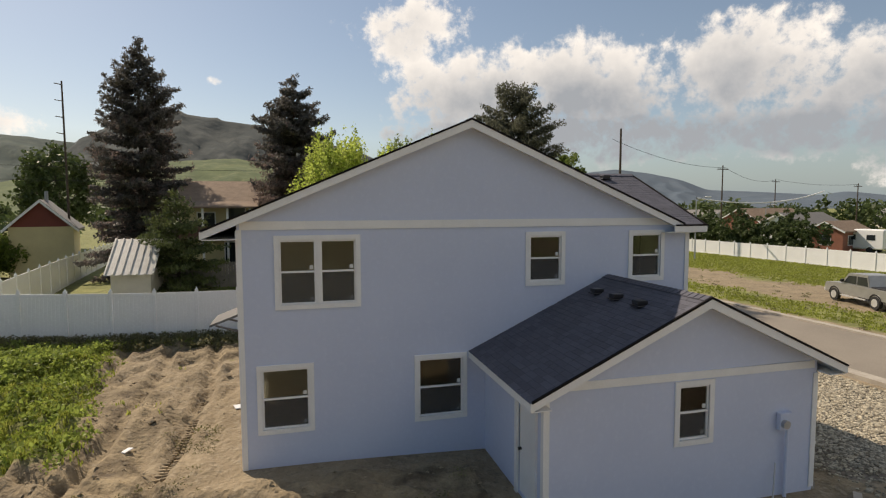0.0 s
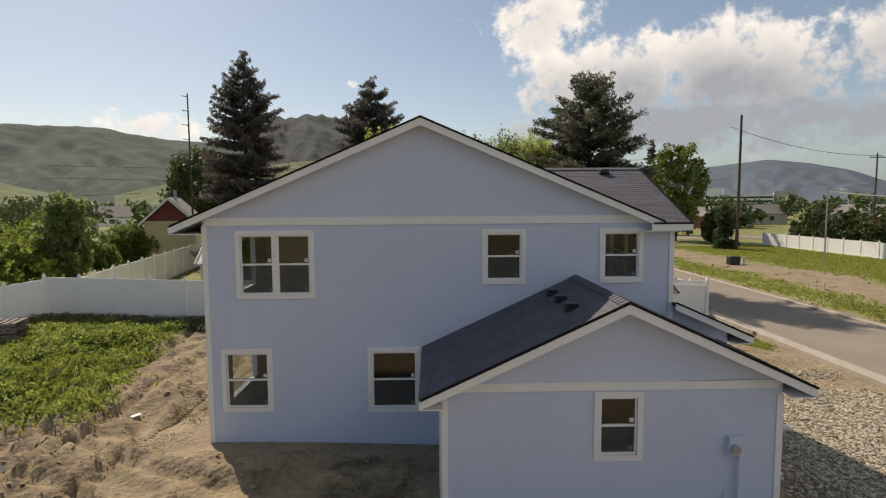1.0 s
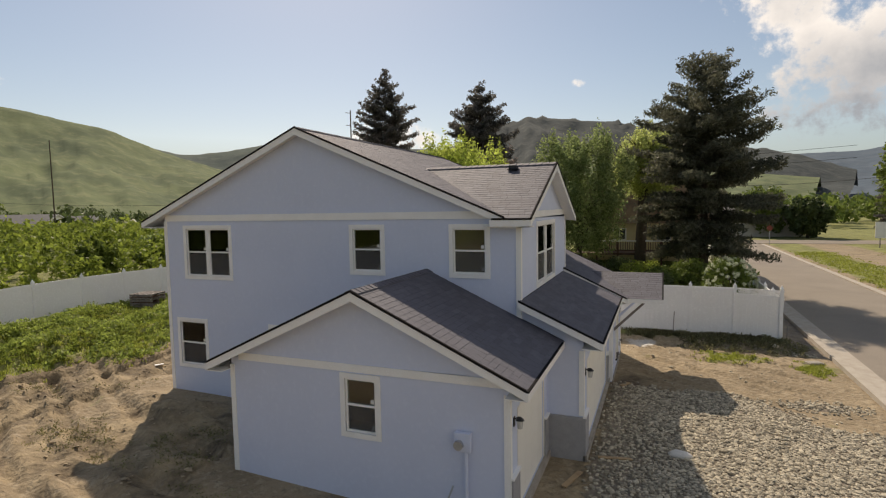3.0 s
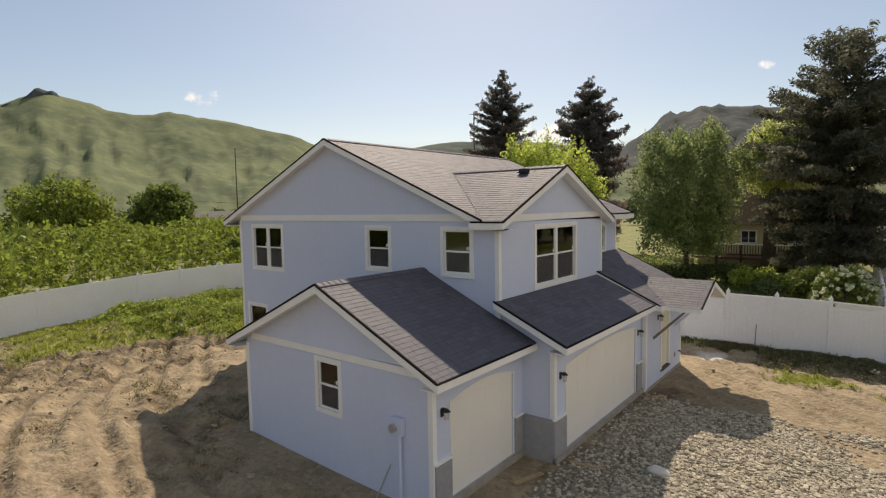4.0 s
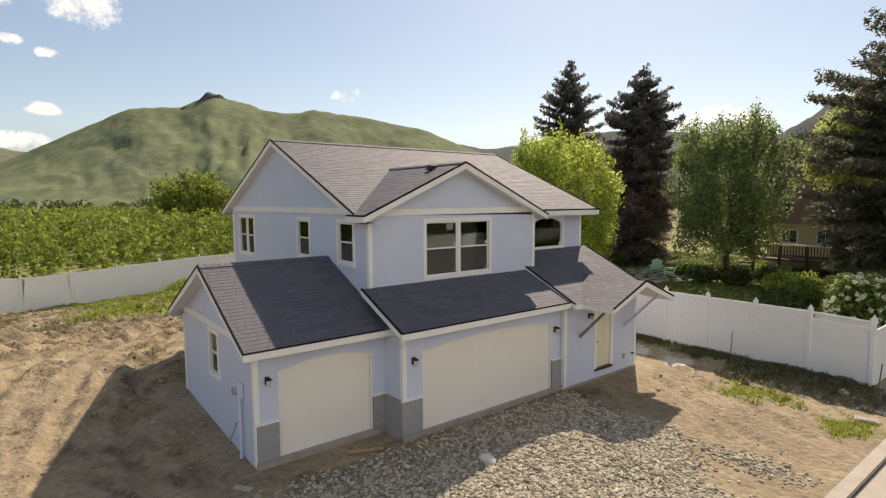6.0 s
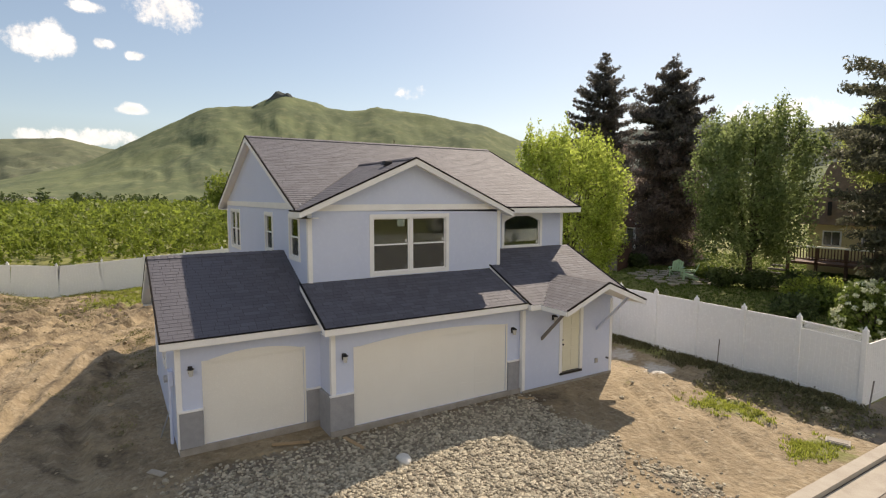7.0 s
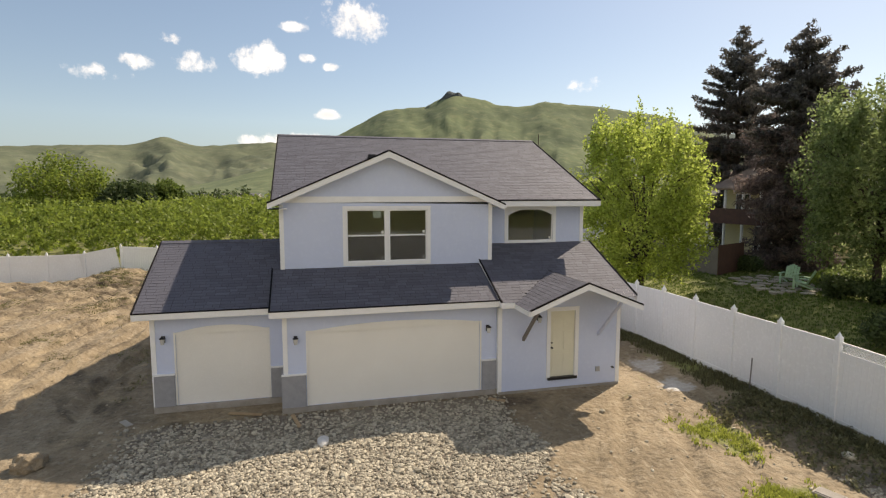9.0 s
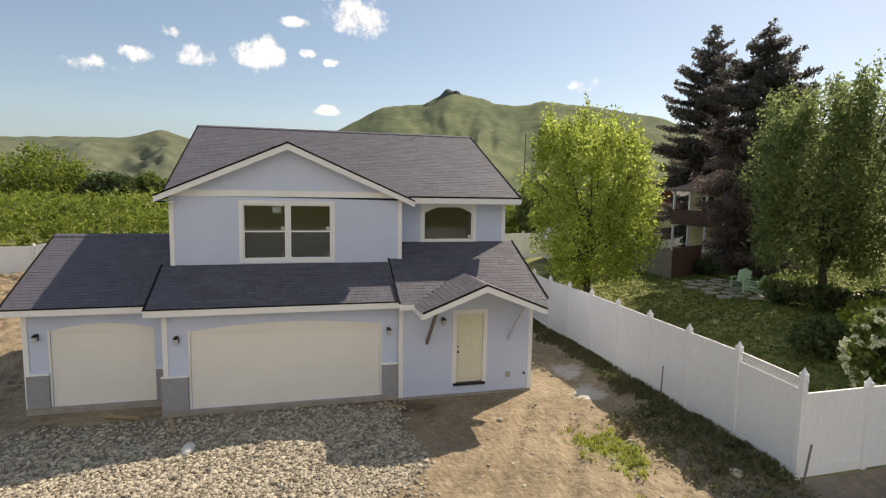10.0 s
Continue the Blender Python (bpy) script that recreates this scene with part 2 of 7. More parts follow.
M_DRYGRASS = leaf_material("dry_weeds", (0.32, 0.25, 0.13), (0.2, 0.15, 0.08), (0.42, 0.34, 0.2), 0.3)
M_YELLOW = material("yellow_house_paint", (0.62, 0.54, 0.30), (0.55, 0.47, 0.26), rough=0.7, scale=1)
M_RED = material("dark_red_paint", (0.20, 0.045, 0.03), rough=0.7, scale=1)
M_BEIGE = material("beige_house_paint", (0.55, 0.52, 0.45), rough=0.7, scale=1)
M_BROWNROOF = material("brown_shake_roof", (0.27, 0.19, 0.13), (0.19, 0.13, 0.09), (0.32, 0.23, 0.15), rough=0.9, scale=2, fine=14, bump=0.6, bump_scale=12, dist=0.05)
M_GREYROOF = material("far_grey_roof", (0.20, 0.19, 0.18), rough=0.9, scale=1)
M_TINROOF = material("galvanised_roof", (0.52, 0.52, 0.48), (0.42, 0.40, 0.36), rough=0.45, metal=0.3, scale=1.5)
M_BRICK = material("far_red_brick", (0.30, 0.12, 0.08), rough=0.85, scale=2)
M_BROWNWOOD = material("brown_stained_wood", (0.12, 0.06, 0.04), (0.08, 0.04, 0.03), rough=0.8, scale=3)
M_GREYFENCE = material("weathered_grey_wood", (0.22, 0.20, 0.18), (0.16, 0.14, 0.13), rough=0.9, scale=2, fine=20)
M_DARKWIN = material("dark_window_pane", (0.03, 0.035, 0.04), rough=0.1, bump=0)
M_POLE = material("weathered_pole", (0.10, 0.075, 0.055), rough=0.9, scale=3)
M_GREENCHAIR = material("pale_green_plastic", (0.42, 0.62, 0.40), rough=0.4, bump=0)
M_SILVER = material("silver_car_paint", (0.40, 0.40, 0.39), rough=0.3, metal=0.5, bump=0)
M_RUBBER = material("black_rubber", (0.02, 0.02, 0.02), rough=0.8, bump=0)
M_CHROME = material("bright_metal", (0.75, 0.75, 0.75), rough=0.4, metal=0.6, bump=0)


def ground_material():
    """Bare soil, gravelly soil and turf, laid out by the sheet's own weights."""
    m = material("soil_and_turf", (0.32, 0.25, 0.158), (0.195, 0.148, 0.09), (0.42, 0.355, 0.25), rough=0.95, scale=0.7, fine=5, bump=0.9, bump_scale=7, dist=0.09)
    t = m.node_tree
    bs = t.nodes["Principled BSDF"]
    col = bs.inputs["Base Color"].links[0].from_socket
    geo = t.nodes.new("ShaderNodeNewGeometry")

    def layer(col, attr, c1, c2, sc):
        at = t.nodes.new("ShaderNodeAttribute")
        at.attribute_name = attr
        n = node(t, "ShaderNodeTexNoise", Scale=sc, Detail=6.0, Roughness=0.65)
        t.links.new(geo.outputs["Position"], n.inputs["Vector"])
        w = math_node(t, "ADD", math_node(t, "MULTIPLY", at.outputs["Fac"], 1.6), math_node(t, "MULTIPLY", math_node(t, "SUBTRACT", n.outputs["Fac"], 0.8), 1.6))
        r = t.nodes.new("ShaderNodeMapRange")
        r.inputs["From Min"].default_value, r.inputs["From Max"].default_value = 0.0, 0.35
        t.links.new(w, r.inputs["Value"])
        cc = t.nodes.new("ShaderNodeMix")
        cc.data_type = "RGBA"
        cc.inputs["A"].default_value, cc.inputs["B"].default_value = (*c1, 1), (*c2, 1)
        n2 = node(t, "ShaderNodeTexNoise", Scale=sc * 0.35, Detail=8.0, Roughness=0.7)
        t.links.new(geo.outputs["Position"], n2.inputs["Vector"])
        spread = t.nodes.new("ShaderNodeMapRange")
        spread.inputs["From Min"].default_value, spread.inputs["From Max"].default_value = 0.37, 0.63
        t.links.new(n2.outputs["Fac"], spread.inputs["Value"])
        t.links.new(spread.outputs[0], cc.inputs["Factor"])
        x = t.nodes.new("ShaderNodeMix")
        x.data_type = "RGBA"
        t.links.new(r.outputs[0], x.inputs["Factor"])
        t.links.new(col, x.inputs["A"])
        t.links.new(cc.outputs["Result"], x.inputs["B"])
        return x.outputs["Result"]

    # dark crumbs and damp specks
    n = node(t, "ShaderNodeTexNoise", Scale=5.5, Detail=10.0, Roughness=0.78)
    t.links.new(geo.outputs["Position"], n.inputs["Vector"])
    r = t.nodes.new("ShaderNodeMapRange")
    for key, val in zip(("From Min", "From Max", "To Min", "To Max"), (0.52, 0.66, 1.0, 0.52)):
        r.inputs[key].default_value = val
    t.links.new(n.outputs["Fac"], r.inputs["Value"])
    hsv = t.nodes.new("ShaderNodeHueSaturation")
    t.links.new(r.outputs[0], hsv.inputs["Value"])
    t.links.new(col, hsv.inputs["Color"])
    col = hsv.outputs[0]
    # churned soil; also carries shade by the fence and south of the house
    col = layer(col, "churn", (0.095, 0.068, 0.04), (0.345, 0.27, 0.165), 2.6)
    col = layer(col, "stony", (0.13, 0.105, 0.08), (0.25, 0.21, 0.16), 3.0)
    col = layer(col, "turf", (0.12, 0.125, 0.035), (0.24, 0.25, 0.075), 1.8)
    col = layer(col, "chalk", (0.38, 0.34, 0.29), (0.55, 0.53, 0.49), 3.5)
    t.links.new(col, bs.inputs["Base Color"])
    return m


def hill_material():
    # green dulled a little for haze in the base colour
    m = material("green_hillside", (0.165, 0.195, 0.10), (0.09, 0.115, 0.068), (0.225, 0.235, 0.13), rough=1.0, scale=0.014, fine=0.07, bump=0.5, bump_scale=0.06, dist=3.0, spec=0.1)
    return m


def screen_material():
    m = bpy.data.materials.new("insect_screen")
    m.use_nodes = True
    t = m.node_tree
    bs = t.nodes["Principled BSDF"]
    bs.inputs["Base Color"].default_value, bs.inputs["Roughness"].default_value = (0.10, 0.095, 0.09, 1), 0.8
    tr = t.nodes.new("ShaderNodeBsdfTransparent")
    mx = t.nodes.new("ShaderNodeMixShader")
    mx.inputs[0].default_value = 0.4
    t.links.new(tr.outputs[0], mx.inputs[1])
    t.links.new(bs.outputs[0], mx.inputs[2])
    t.links.new(mx.outputs[0], t.nodes["Material Output"].inputs[0])
    return m


M_PUDDLE = material("muddy_water", (0.10, 0.08, 0.055), (0.08, 0.062, 0.042), rough=0.06, scale=2, bump=0.02, bump_scale=6)
M_SCREEN = screen_material()
M_GROUND = ground_material()
M_HILL = hill_material()
# haze of distance is mixed into the next three hill colours
M_MIDHILL = material("haze_greyed_hillside", (0.145, 0.162, 0.098), (0.085, 0.10, 0.068), (0.20, 0.20, 0.13), rough=1.0, scale=0.009, fine=0.03, bump=0.5, bump_scale=0.02, dist=10.0, spec=0.1)
M_HAZEHILL = material("haze_tinted_mountain", (0.115, 0.145, 0.175), (0.095, 0.125, 0.155), (0.14, 0.165, 0.19), rough=1.0, scale=0.002, fine=0.012, bump=0.4, bump_scale=0.02, dist=12.0, spec=0.1)
M_FARHILL = material("haze_tinted_hillside", (0.105, 0.13, 0.108), (0.065, 0.083, 0.08), (0.145, 0.16, 0.125), rough=1.0, scale=0.003, fine=0.02, bump=0.4, bump_scale=0.02, dist=12.0, spec=0.1)
M_CRAG = material("dark_rocky_ridge", (0.085, 0.095, 0.092), (0.06, 0.07, 0.07), (0.12, 0.125, 0.115), rough=1.0, scale=0.006, fine=0.04, bump=0.5, bump_scale=0.04, dist=8.0, spec=0.1)

# ---- mesh helpers ----


def mesh_ob(name, verts, faces, mat, parent=None, label="", smooth=False):
    me = bpy.data.meshes.new(name)
    me.from_pydata([tuple(map(float, v)) for v in verts] if not isinstance(verts, np.ndarray) else verts.tolist(), [], faces if isinstance(faces, list) else faces.tolist())
    me.materials.append(mat)
    if smooth:
        me.polygons.foreach_set("use_smooth", [True] * len(me.polygons))
    ob = new(name, me)
    if parent:
        ob.parent = parent
    return tagged(ob, label)


def part(name, bm, mat, parent=None, label="", smooth=False):
    """Links a bmesh as one mesh object under a thing or a part."""
    me = bpy.data.meshes.new(name)
    bmesh.ops.recalc_face_normals(bm, faces=bm.faces)
    bm.to_mesh(me)
    bm.free()
    me.materials.append(mat)
    if smooth:
        me.polygons.foreach_set("use_smooth", [True] * len(me.polygons))
    ob = new(name, me)
    if parent:
        ob.parent = parent
    return tagged(ob, label)


def thing(name, label, category, at=(0, 0, 0), group="", kind=""):
    ob = new(name)
    ob.location = at
    return tagged(ob, label, category, group, kind)


def box(bm, x0, x1, y0, y1, z0, z1, bevel=0.0):
    vs = [bm.verts.new(p) for p in ((x0, y0, z0), (x1, y0, z0), (x1, y1, z0), (x0, y1, z0), (x0, y0, z1), (x1, y0, z1), (x1, y1, z1), (x0, y1, z1))]
    fs = [bm.faces.new([vs[i] for i in f]) for f in ((0, 3, 2, 1), (4, 5, 6, 7), (0, 1, 5, 4), (1, 2, 6, 5), (2, 3, 7, 6), (3, 0, 4, 7))]
    if bevel:
        es = {e for f in fs for e in f.edges}
        bmesh.ops.bevel(bm, geom=list(es), offset=bevel, segments=1, affect="EDGES")
    return bm


def boxes(*dims, bevel=0.0):
    bm = bmesh.new()
    for d in dims:
        box(bm, *d, bevel=bevel)
    return bm


def prism(bm, poly, depth):
    """A flat polygon of 3D points, thickened along the vector depth."""
    a = [bm.verts.new(p) for p in poly]
    b = [bm.verts.new(Vector(p) + Vector(depth)) for p in poly]
    n = len(poly)
    bm.faces.new(a)
    bm.faces.new(b[::-1])
    for i in range(n):
        bm.faces.new((a[i], b[i], b[(i + 1) % n], a[(i + 1) % n]))
    return bm


def tube(bm, p, q, r0, r1=None, n=8):
    p, q = Vector(p), Vector(q)
    r1 = r0 if r1 is None else r1
    d = (q - p).normalized()
    u = d.orthogonal().normalized()
    w = d.cross(u)
    ring = [[bm.verts.new(c + r * (math.cos(k) * u + math.sin(k) * w)) for k in (2 * math.pi * i / n for i in range(n))] for c, r in ((p, r0), (q, r1))]
    for i in range(n):
        j = (i + 1) % n
        bm.faces.new((ring[0][i], ring[0][j], ring[1][j], ring[1][i]))
    bm.faces.new(ring[0][::-1])
    bm.faces.new(ring[1])
    return bm


def wall_grid(bm, n0, n1, u0, u1, z0, z1, holes, place):
    """One welded wall with openings; place(n, u, z) gives the point."""
    us = sorted({u0, u1, *[v for h in holes for v in h[:2]]})
    zs = sorted({z0, z1, *[v for h in holes for v in h[2:]]})
    solid = {(i, j): not any(h[0] < (us[i] + us[i + 1]) / 2 < h[1] and h[2] < (zs[j] + zs[j + 1]) / 2 < h[3] for h in holes) for i in range(len(us) - 1) for j in range(len(zs) - 1)}
    made = {}

    def v(n, i, j):
        if (n, i, j) not in made:
            made[n, i, j] = bm.verts.new(place((n0, n1)[n], us[i], zs[j]))
        return made[n, i, j]

    for (i, j), s in solid.items():
        if not s:
            continue
        bm.faces.new((v(0, i, j), v(0, i + 1, j), v(0, i + 1, j + 1), v(0, i, j + 1)))
        bm.faces.new((v(1, i, j + 1), v(1, i + 1, j + 1), v(1, i + 1, j), v(1, i, j)))
        for (di, dj), (p, q) in (((-1, 0), ((i, j), (i, j + 1))), ((1, 0), ((i + 1, j), (i + 1, j + 1))), ((0, -1), ((i, j), (i + 1, j))), ((0, 1), ((i, j + 1), (i + 1, j + 1)))):
            if not solid.get((i + di, j + dj)):
                bm.faces.new((v(0, *p), v(0, *q), v(1, *q), v(1, *p)))


def wall_x(bm, x0, x1, u0, u1, z0, z1, holes=()):
    """A wall whose faces look along x; openings as (y0, y1, z0, z1)."""
    wall_grid(bm, x0, x1, u0, u1, z0, z1, list(holes), lambda n, u, z: (n, u, z))


def wall_y(bm, y0, y1, u0, u1, z0, z1, holes=()):
    wall_grid(bm, y0, y1, u0, u1, z0, z1, list(holes), lambda n, u, z: (u, n, z))

# ---- ground ----


def smooth(a, b, v):
    v = min(1.0, max(0.0, (v - a) / (b - a)))
    return v * v * (3 - 2 * v)


ROAD_W, ROAD_E = 21.62, 27.6


def yard(x, y):
    """How far a place lies in the neighbour's raised garden."""
    return smooth(14.3, 24, y) * smooth(19.6, 17, x) * smooth(60, 45, y) * smooth(-12.5, -9, x)


def ground_base(x, y):
    z = -0.24 + 0.34 * smooth(12, 0, x) + 0.25 * smooth(-4, -15, x) * smooth(60, 30, abs(y)) + 1.0 * yard(x, y) + 0.22 * smooth(11.2, 13.2, y) * smooth(20.4, 18.8, x) * smooth(6, 11, x)
    z += 0.95 * math.exp(-((x + 13) / 3.2) ** 2 - ((y + 11.5) / 2.2) ** 2)
    z -= 1.0 * smooth(7, -12, y) * math.exp(-((x + 15.5) / 4.0) ** 2)
    z *= smooth(400, 120, math.hypot(x, y)) * 0.8 + 0.2
    return z


def rough_amount(x, y):
    a = smooth(19.5, 17.5, x) * smooth(14.0, 12.5, y) * smooth(-60, -30, x)
    inside = min(x + 0.4, 13.6 - x, y + 3.9, 10.6 - y) if x > 5 else min(x + 0.4, 13.6 - x, y + 0.4, 10.6 - y)
    return a * smooth(0.2, -0.9, inside)


def ground_z(x, y):
    z = ground_base(x, y)
    a = rough_amount(x, y)
    if a > 0.01:
        west = smooth(13, 4, x)
        z += a * (0.5 + west) * (0.12 * noise.noise((x * 0.45, y * 0.45, 1.3)) + 0.045 * noise.noise((x * 1.7, y * 1.7, 4.0)) + 0.03 * noise.noise((x * 4.2, y * 4.2, 7.0)))
        # wheel ruts that curve past the house's corner, and others that cross the yard
        d = x + 2.55 + 0.012 * (y - 4) ** 2 + 0.4 * noise.noise((y * 0.12, 3.0, 0.0))
        for off in (-0.9, 0.9, -2.6, -4.3):
            z -= a * west * 0.17 * math.exp(-((d - off) / 0.22) ** 2) - a * west * 0.09 * math.exp(-((abs(d - off) - 0.34) / 0.12) ** 2)
        d = y + 6.4 + 0.25 * (x - 4) - 0.02 * (x - 4) ** 2 + 0.7 * noise.noise((x * 0.15, 9.0, 0.0))
        for off in (0.0, 1.7, -2.2, -3.9, 3.3):
            z -= a * smooth(15, 10, x) * (0.16 * math.exp(-((d - off) / 0.24) ** 2) - 0.09 * math.exp(-((abs(d - off) - 0.36) / 0.13) ** 2))
        th = math.atan2(y - 4, x - 6)
        rr = math.hypot(x - 6, y - 4)
        z += a * west * (0.18 * noise.noise((rr * 1.6, th * 3.2, 0.5)) + 0.15 * noise.noise((rr * 3.6, th * 6, 3.5)))
        z += a * 0.55 * smooth(-4.5, -7.5, x) * smooth(-14.5, -12, x) * smooth(12.5, 9, y) * smooth(-4, 0, y) * (0.45 + noise.noise((x * 0.4, y * 0.4, 17.0)) + 0.35 * noise.noise((x * 1.1, y * 1.1, 18.0)))
        churn = west * smooth(-1, -4.5, x + 0.25 * y) * smooth(12, 4, y)
        z += a * churn * (0.12 * abs(noise.noise((x * 1.3, y * 1.3, 11.0))) + 0.08 * abs(noise.noise((x * 3.1, y * 3.1, 2.0))))
        z += a * 0.16 * smooth(-2.6, -1.2, y) * smooth(0.0, -0.5, y) * smooth(-0.5, 0.5, x) * smooth(6, 5.4, x) * (1 + noise.noise((x * 1.5, y * 1.5, 3.0)))
        z -= 0.30 * math.exp(-((x + 5.0 - 0.25 * (y + 0.6)) / 0.45) ** 2 - ((y + 0.6) / 1.0) ** 2)
        # tracks before the porch
        z += smooth(13.4, 14.6, x) * smooth(5.5, 8, y) * smooth(20.0, 19.0, x) * (0.05 * noise.noise((x * 2.2, y * 2.2, 24.0)) + 0.03 * noise.noise((x * 5.0, y * 5.0, 25.0)))
        d = y - 9.2 + 0.55 * (x - 15) + 0.4 * noise.noise((x * 0.3, y * 0.3, 21.0))
        for off in (0.0, 1.5, -2.4, 2.9):
            z -= smooth(13.4, 14.6, x) * smooth(5, 7.5, y) * smooth(20.2, 19.2, x) * (0.09 * math.exp(-((d - off) / 0.2) ** 2) - 0.055 * math.exp(-((abs(d - off) - 0.33) / 0.12) ** 2))
    if 20.5 < x < 28.4:
        z = min(z, -0.30 + 0.14 * smooth(20.85, 20.5, x) + 0.1 * smooth(27.8, 28.4, x))
    return z


def turf_amount(x, y):
    n = 0.35 * noise.noise((x * 0.35, y * 0.35, 2.0)) + 0.2 * noise.noise((x * 1.1, y * 1.1, 9.0))
    t = 0.0
    t = max(t, smooth(-3.4, -5.0, x + 0.25 * (y - 2.4) + 1.6 * n) * smooth(0.2, 2.6, y + 1.5 * n) * smooth(14.6, 12.4, y + 0.55 * x + 3 + n) * (0.86 + 0.7 * n))
    t = max(t, smooth(-5.0, -7.2, x + 2.2 * n) * smooth(-9.5, -5.5, y + 0.25 * x + 2 * n) * (0.78 + 1.5 * n))
    t = max(t, smooth(-11.5, -14, x + 2.5 * n) * smooth(-16, -10, y) * (0.8 + 1.2 * n))
    t = max(t, smooth(12.0, 13.2, y + 0.8 * n) * (0.42 + 0.9 * n))
    t = max(t, 0.95 * math.exp(-((x - 17.2) / 1.2) ** 2 - ((y - 10.6) / 0.9) ** 2) + 1.5 * n - 0.15)
    t = max(t, 0.75 * math.exp(-((x - 19.9) / 0.7) ** 2 - ((y - 9.8) / 1.0) ** 2) + 1.2 * n - 0.1)
    if y > 13.6:
        t = max(t, 0.95) if x < 19.4 else 0.15
    if x < -17.2:
        t = 1.0
    if x > 28:
        t = 0.9 * smooth(28.2, 29.6, x + 2.5 * n) * smooth(34.6, 31.6, x + 5 * n) + smooth(39.0, 42, x + 0.06 * (y - 20) + 5 * n) + 0.25 * n
    if math.hypot(x, y) > 90:
        t = 0.8 + 0.5 * n
    return min(1.0, max(0.0, t))


def stony_amount(x, y):
    n = noise.noise((x * 0.5, y * 0.5, 5.0)) + 0.5 * noise.noise((x * 1.7, y * 1.7, 8.0))
    north = 6.1 - 1.0 * max(0.0, min(x, 18.6) - 16.9) - 0.5 * max(0.0, x - 18.6)
    s = smooth(12.8, 13.8, x) * smooth(north + 0.5, north - 0.5, y + 0.7 * n) * smooth(-4.3, -2.8, y + 0.9 * n) * smooth(20.6, 19.8, x + 0.3 * n)
    s = max(s, 0.9 * math.exp(-((x - 19.1) / 0.9) ** 2 - ((y - 5.75) / 0.38) ** 2))
    if 19.4 < x < 20.9 and y > 11.5:
        s = max(s, 0.5)
    return s


def churn_shade_amount(x, y):
    rr, th = math.hypot(x - 6, y - 4), math.atan2(y - 4, x - 6)
    n = 0.7 * noise.noise((x * 0.5, y * 0.5, 14.0)) + 0.9 * noise.noise((rr * 1.9, th * 3.5, 15.0)) + 0.6 * noise.noise((rr * 4.2, th * 9.0, 16.0))
    near = smooth(-0.9, -3.2, x + 0.1 * y) * smooth(9.5, 6.5, y + 1.2 * n) * smooth(-14, -8, x)
    # band of fence shade put into the soil colour, with dark topsoil
    bank = smooth(10.8, 11.8, y + 0.45 * x + 2.2 + 0.7 * n) * smooth(1.5, -0.5, x) * smooth(-17, -14, x)
    # soil in the house's shadow: shade and damp both put into the colour
    south = smooth(0.4, -0.8, y) * smooth(-7.5, -4.0, y + n) * smooth(-0.5, 1.5, x) * smooth(14.8, 13.2, x)
    front = 0.8 * smooth(12.6, 13.2, x) * smooth(15.2, 13.9, x + 0.4 * n) * smooth(-4, -3, y) * smooth(8.5, 6.5, y)
    return max(rough_amount(x, y) * max(0.9 * near + 0.48 * smooth(13.5, 9, x) * smooth(0, -3, y) + 0.6 * n - 0.08, 0.95 * bank, 0.6 * south + 0.35 * n), front)


def chalk_amount(x, y):
    n = 0.5 * noise.noise((x * 1.4, y * 1.4, 31.0)) + 0.3 * noise.noise((x * 4.0, y * 4.0, 32.0))
    return max(0.0, max(0.9 * math.exp(-((x - 12.0) / 0.8) ** 2 - ((y - 12.0) / 0.5) ** 2), 0.9 * math.exp(-((x - 14.0) / 0.8) ** 2 - ((y - 11.8) / 0.45) ** 2)) + n * 0.5 - 0.05)


def axis(lo, hi, step, far):
    mid = np.arange(lo, hi + 1e-6, step)
    out, d = [], step
    while sum(out) < far:
        d *= 1.22
        out.append(d)
    grow = np.cumsum(out)
    return np.concatenate([(lo - grow)[::-1], mid, hi + grow])


def make_ground():
    xs, ys = axis(-19, 22, 0.14, 3800), axis(-17, 15.5, 0.14, 3800)
    verts, turf, stony, chalk, churn = [], [], [], [], []
    for y in ys:
        for x in xs:
            verts.append((x, y, ground_z(x, y)))
            turf.append(turf_amount(x, y)), stony.append(stony_amount(x, y)), churn.append(churn_shade_amount(x, y)), chalk.append(chalk_amount(x, y))
    nx, ny = len(xs), len(ys)
    i = np.arange(nx * ny).reshape(ny, nx)
    faces = np.stack([i[:-1, :-1], i[:-1, 1:], i[1:, 1:], i[1:, :-1]], -1).reshape(-1, 4)
    ob = mesh_ob("ground", verts, faces.tolist(), M_GROUND, smooth=True)
    for key, val in (("turf", turf), ("stony", stony), ("chalk", chalk), ("churn", churn)):
        at = ob.data.attributes.new(key, "FLOAT", "POINT")
        at.data.foreach_set("value", np.array(val, dtype=np.float32))
    tagged(ob, "bare tan soil with wheel ruts, weeds and turf", "ground", kind="structure")


make_ground()


def ribbon(name, xl, xr, y0, y1, z0, z1, mat, label, category, step=2.0):
    """A long straight strip along y with a top and sides; it bends with the road."""
    bm = bmesh.new()
    rows = []
    n = int((y1 - y0) / step)
    for k in range(n + 1):
        y = y0 + (y1 - y0) * k / n
        b = road_bend(y)
        rows.append([bm.verts.new(p) for p in ((xl + b, y, z0), (xl + b, y, z1), (xr + b, y, z1), (xr + b, y, z0))])
    for p, q in zip(rows, rows[1:]):
        for j in range(3):
            bm.faces.new((p[j], p[j + 1], q[j + 1], q[j]))
    return tagged(part(name, bm, mat), label, category, kind="structure")


def road_bend(y):
    return 0.0


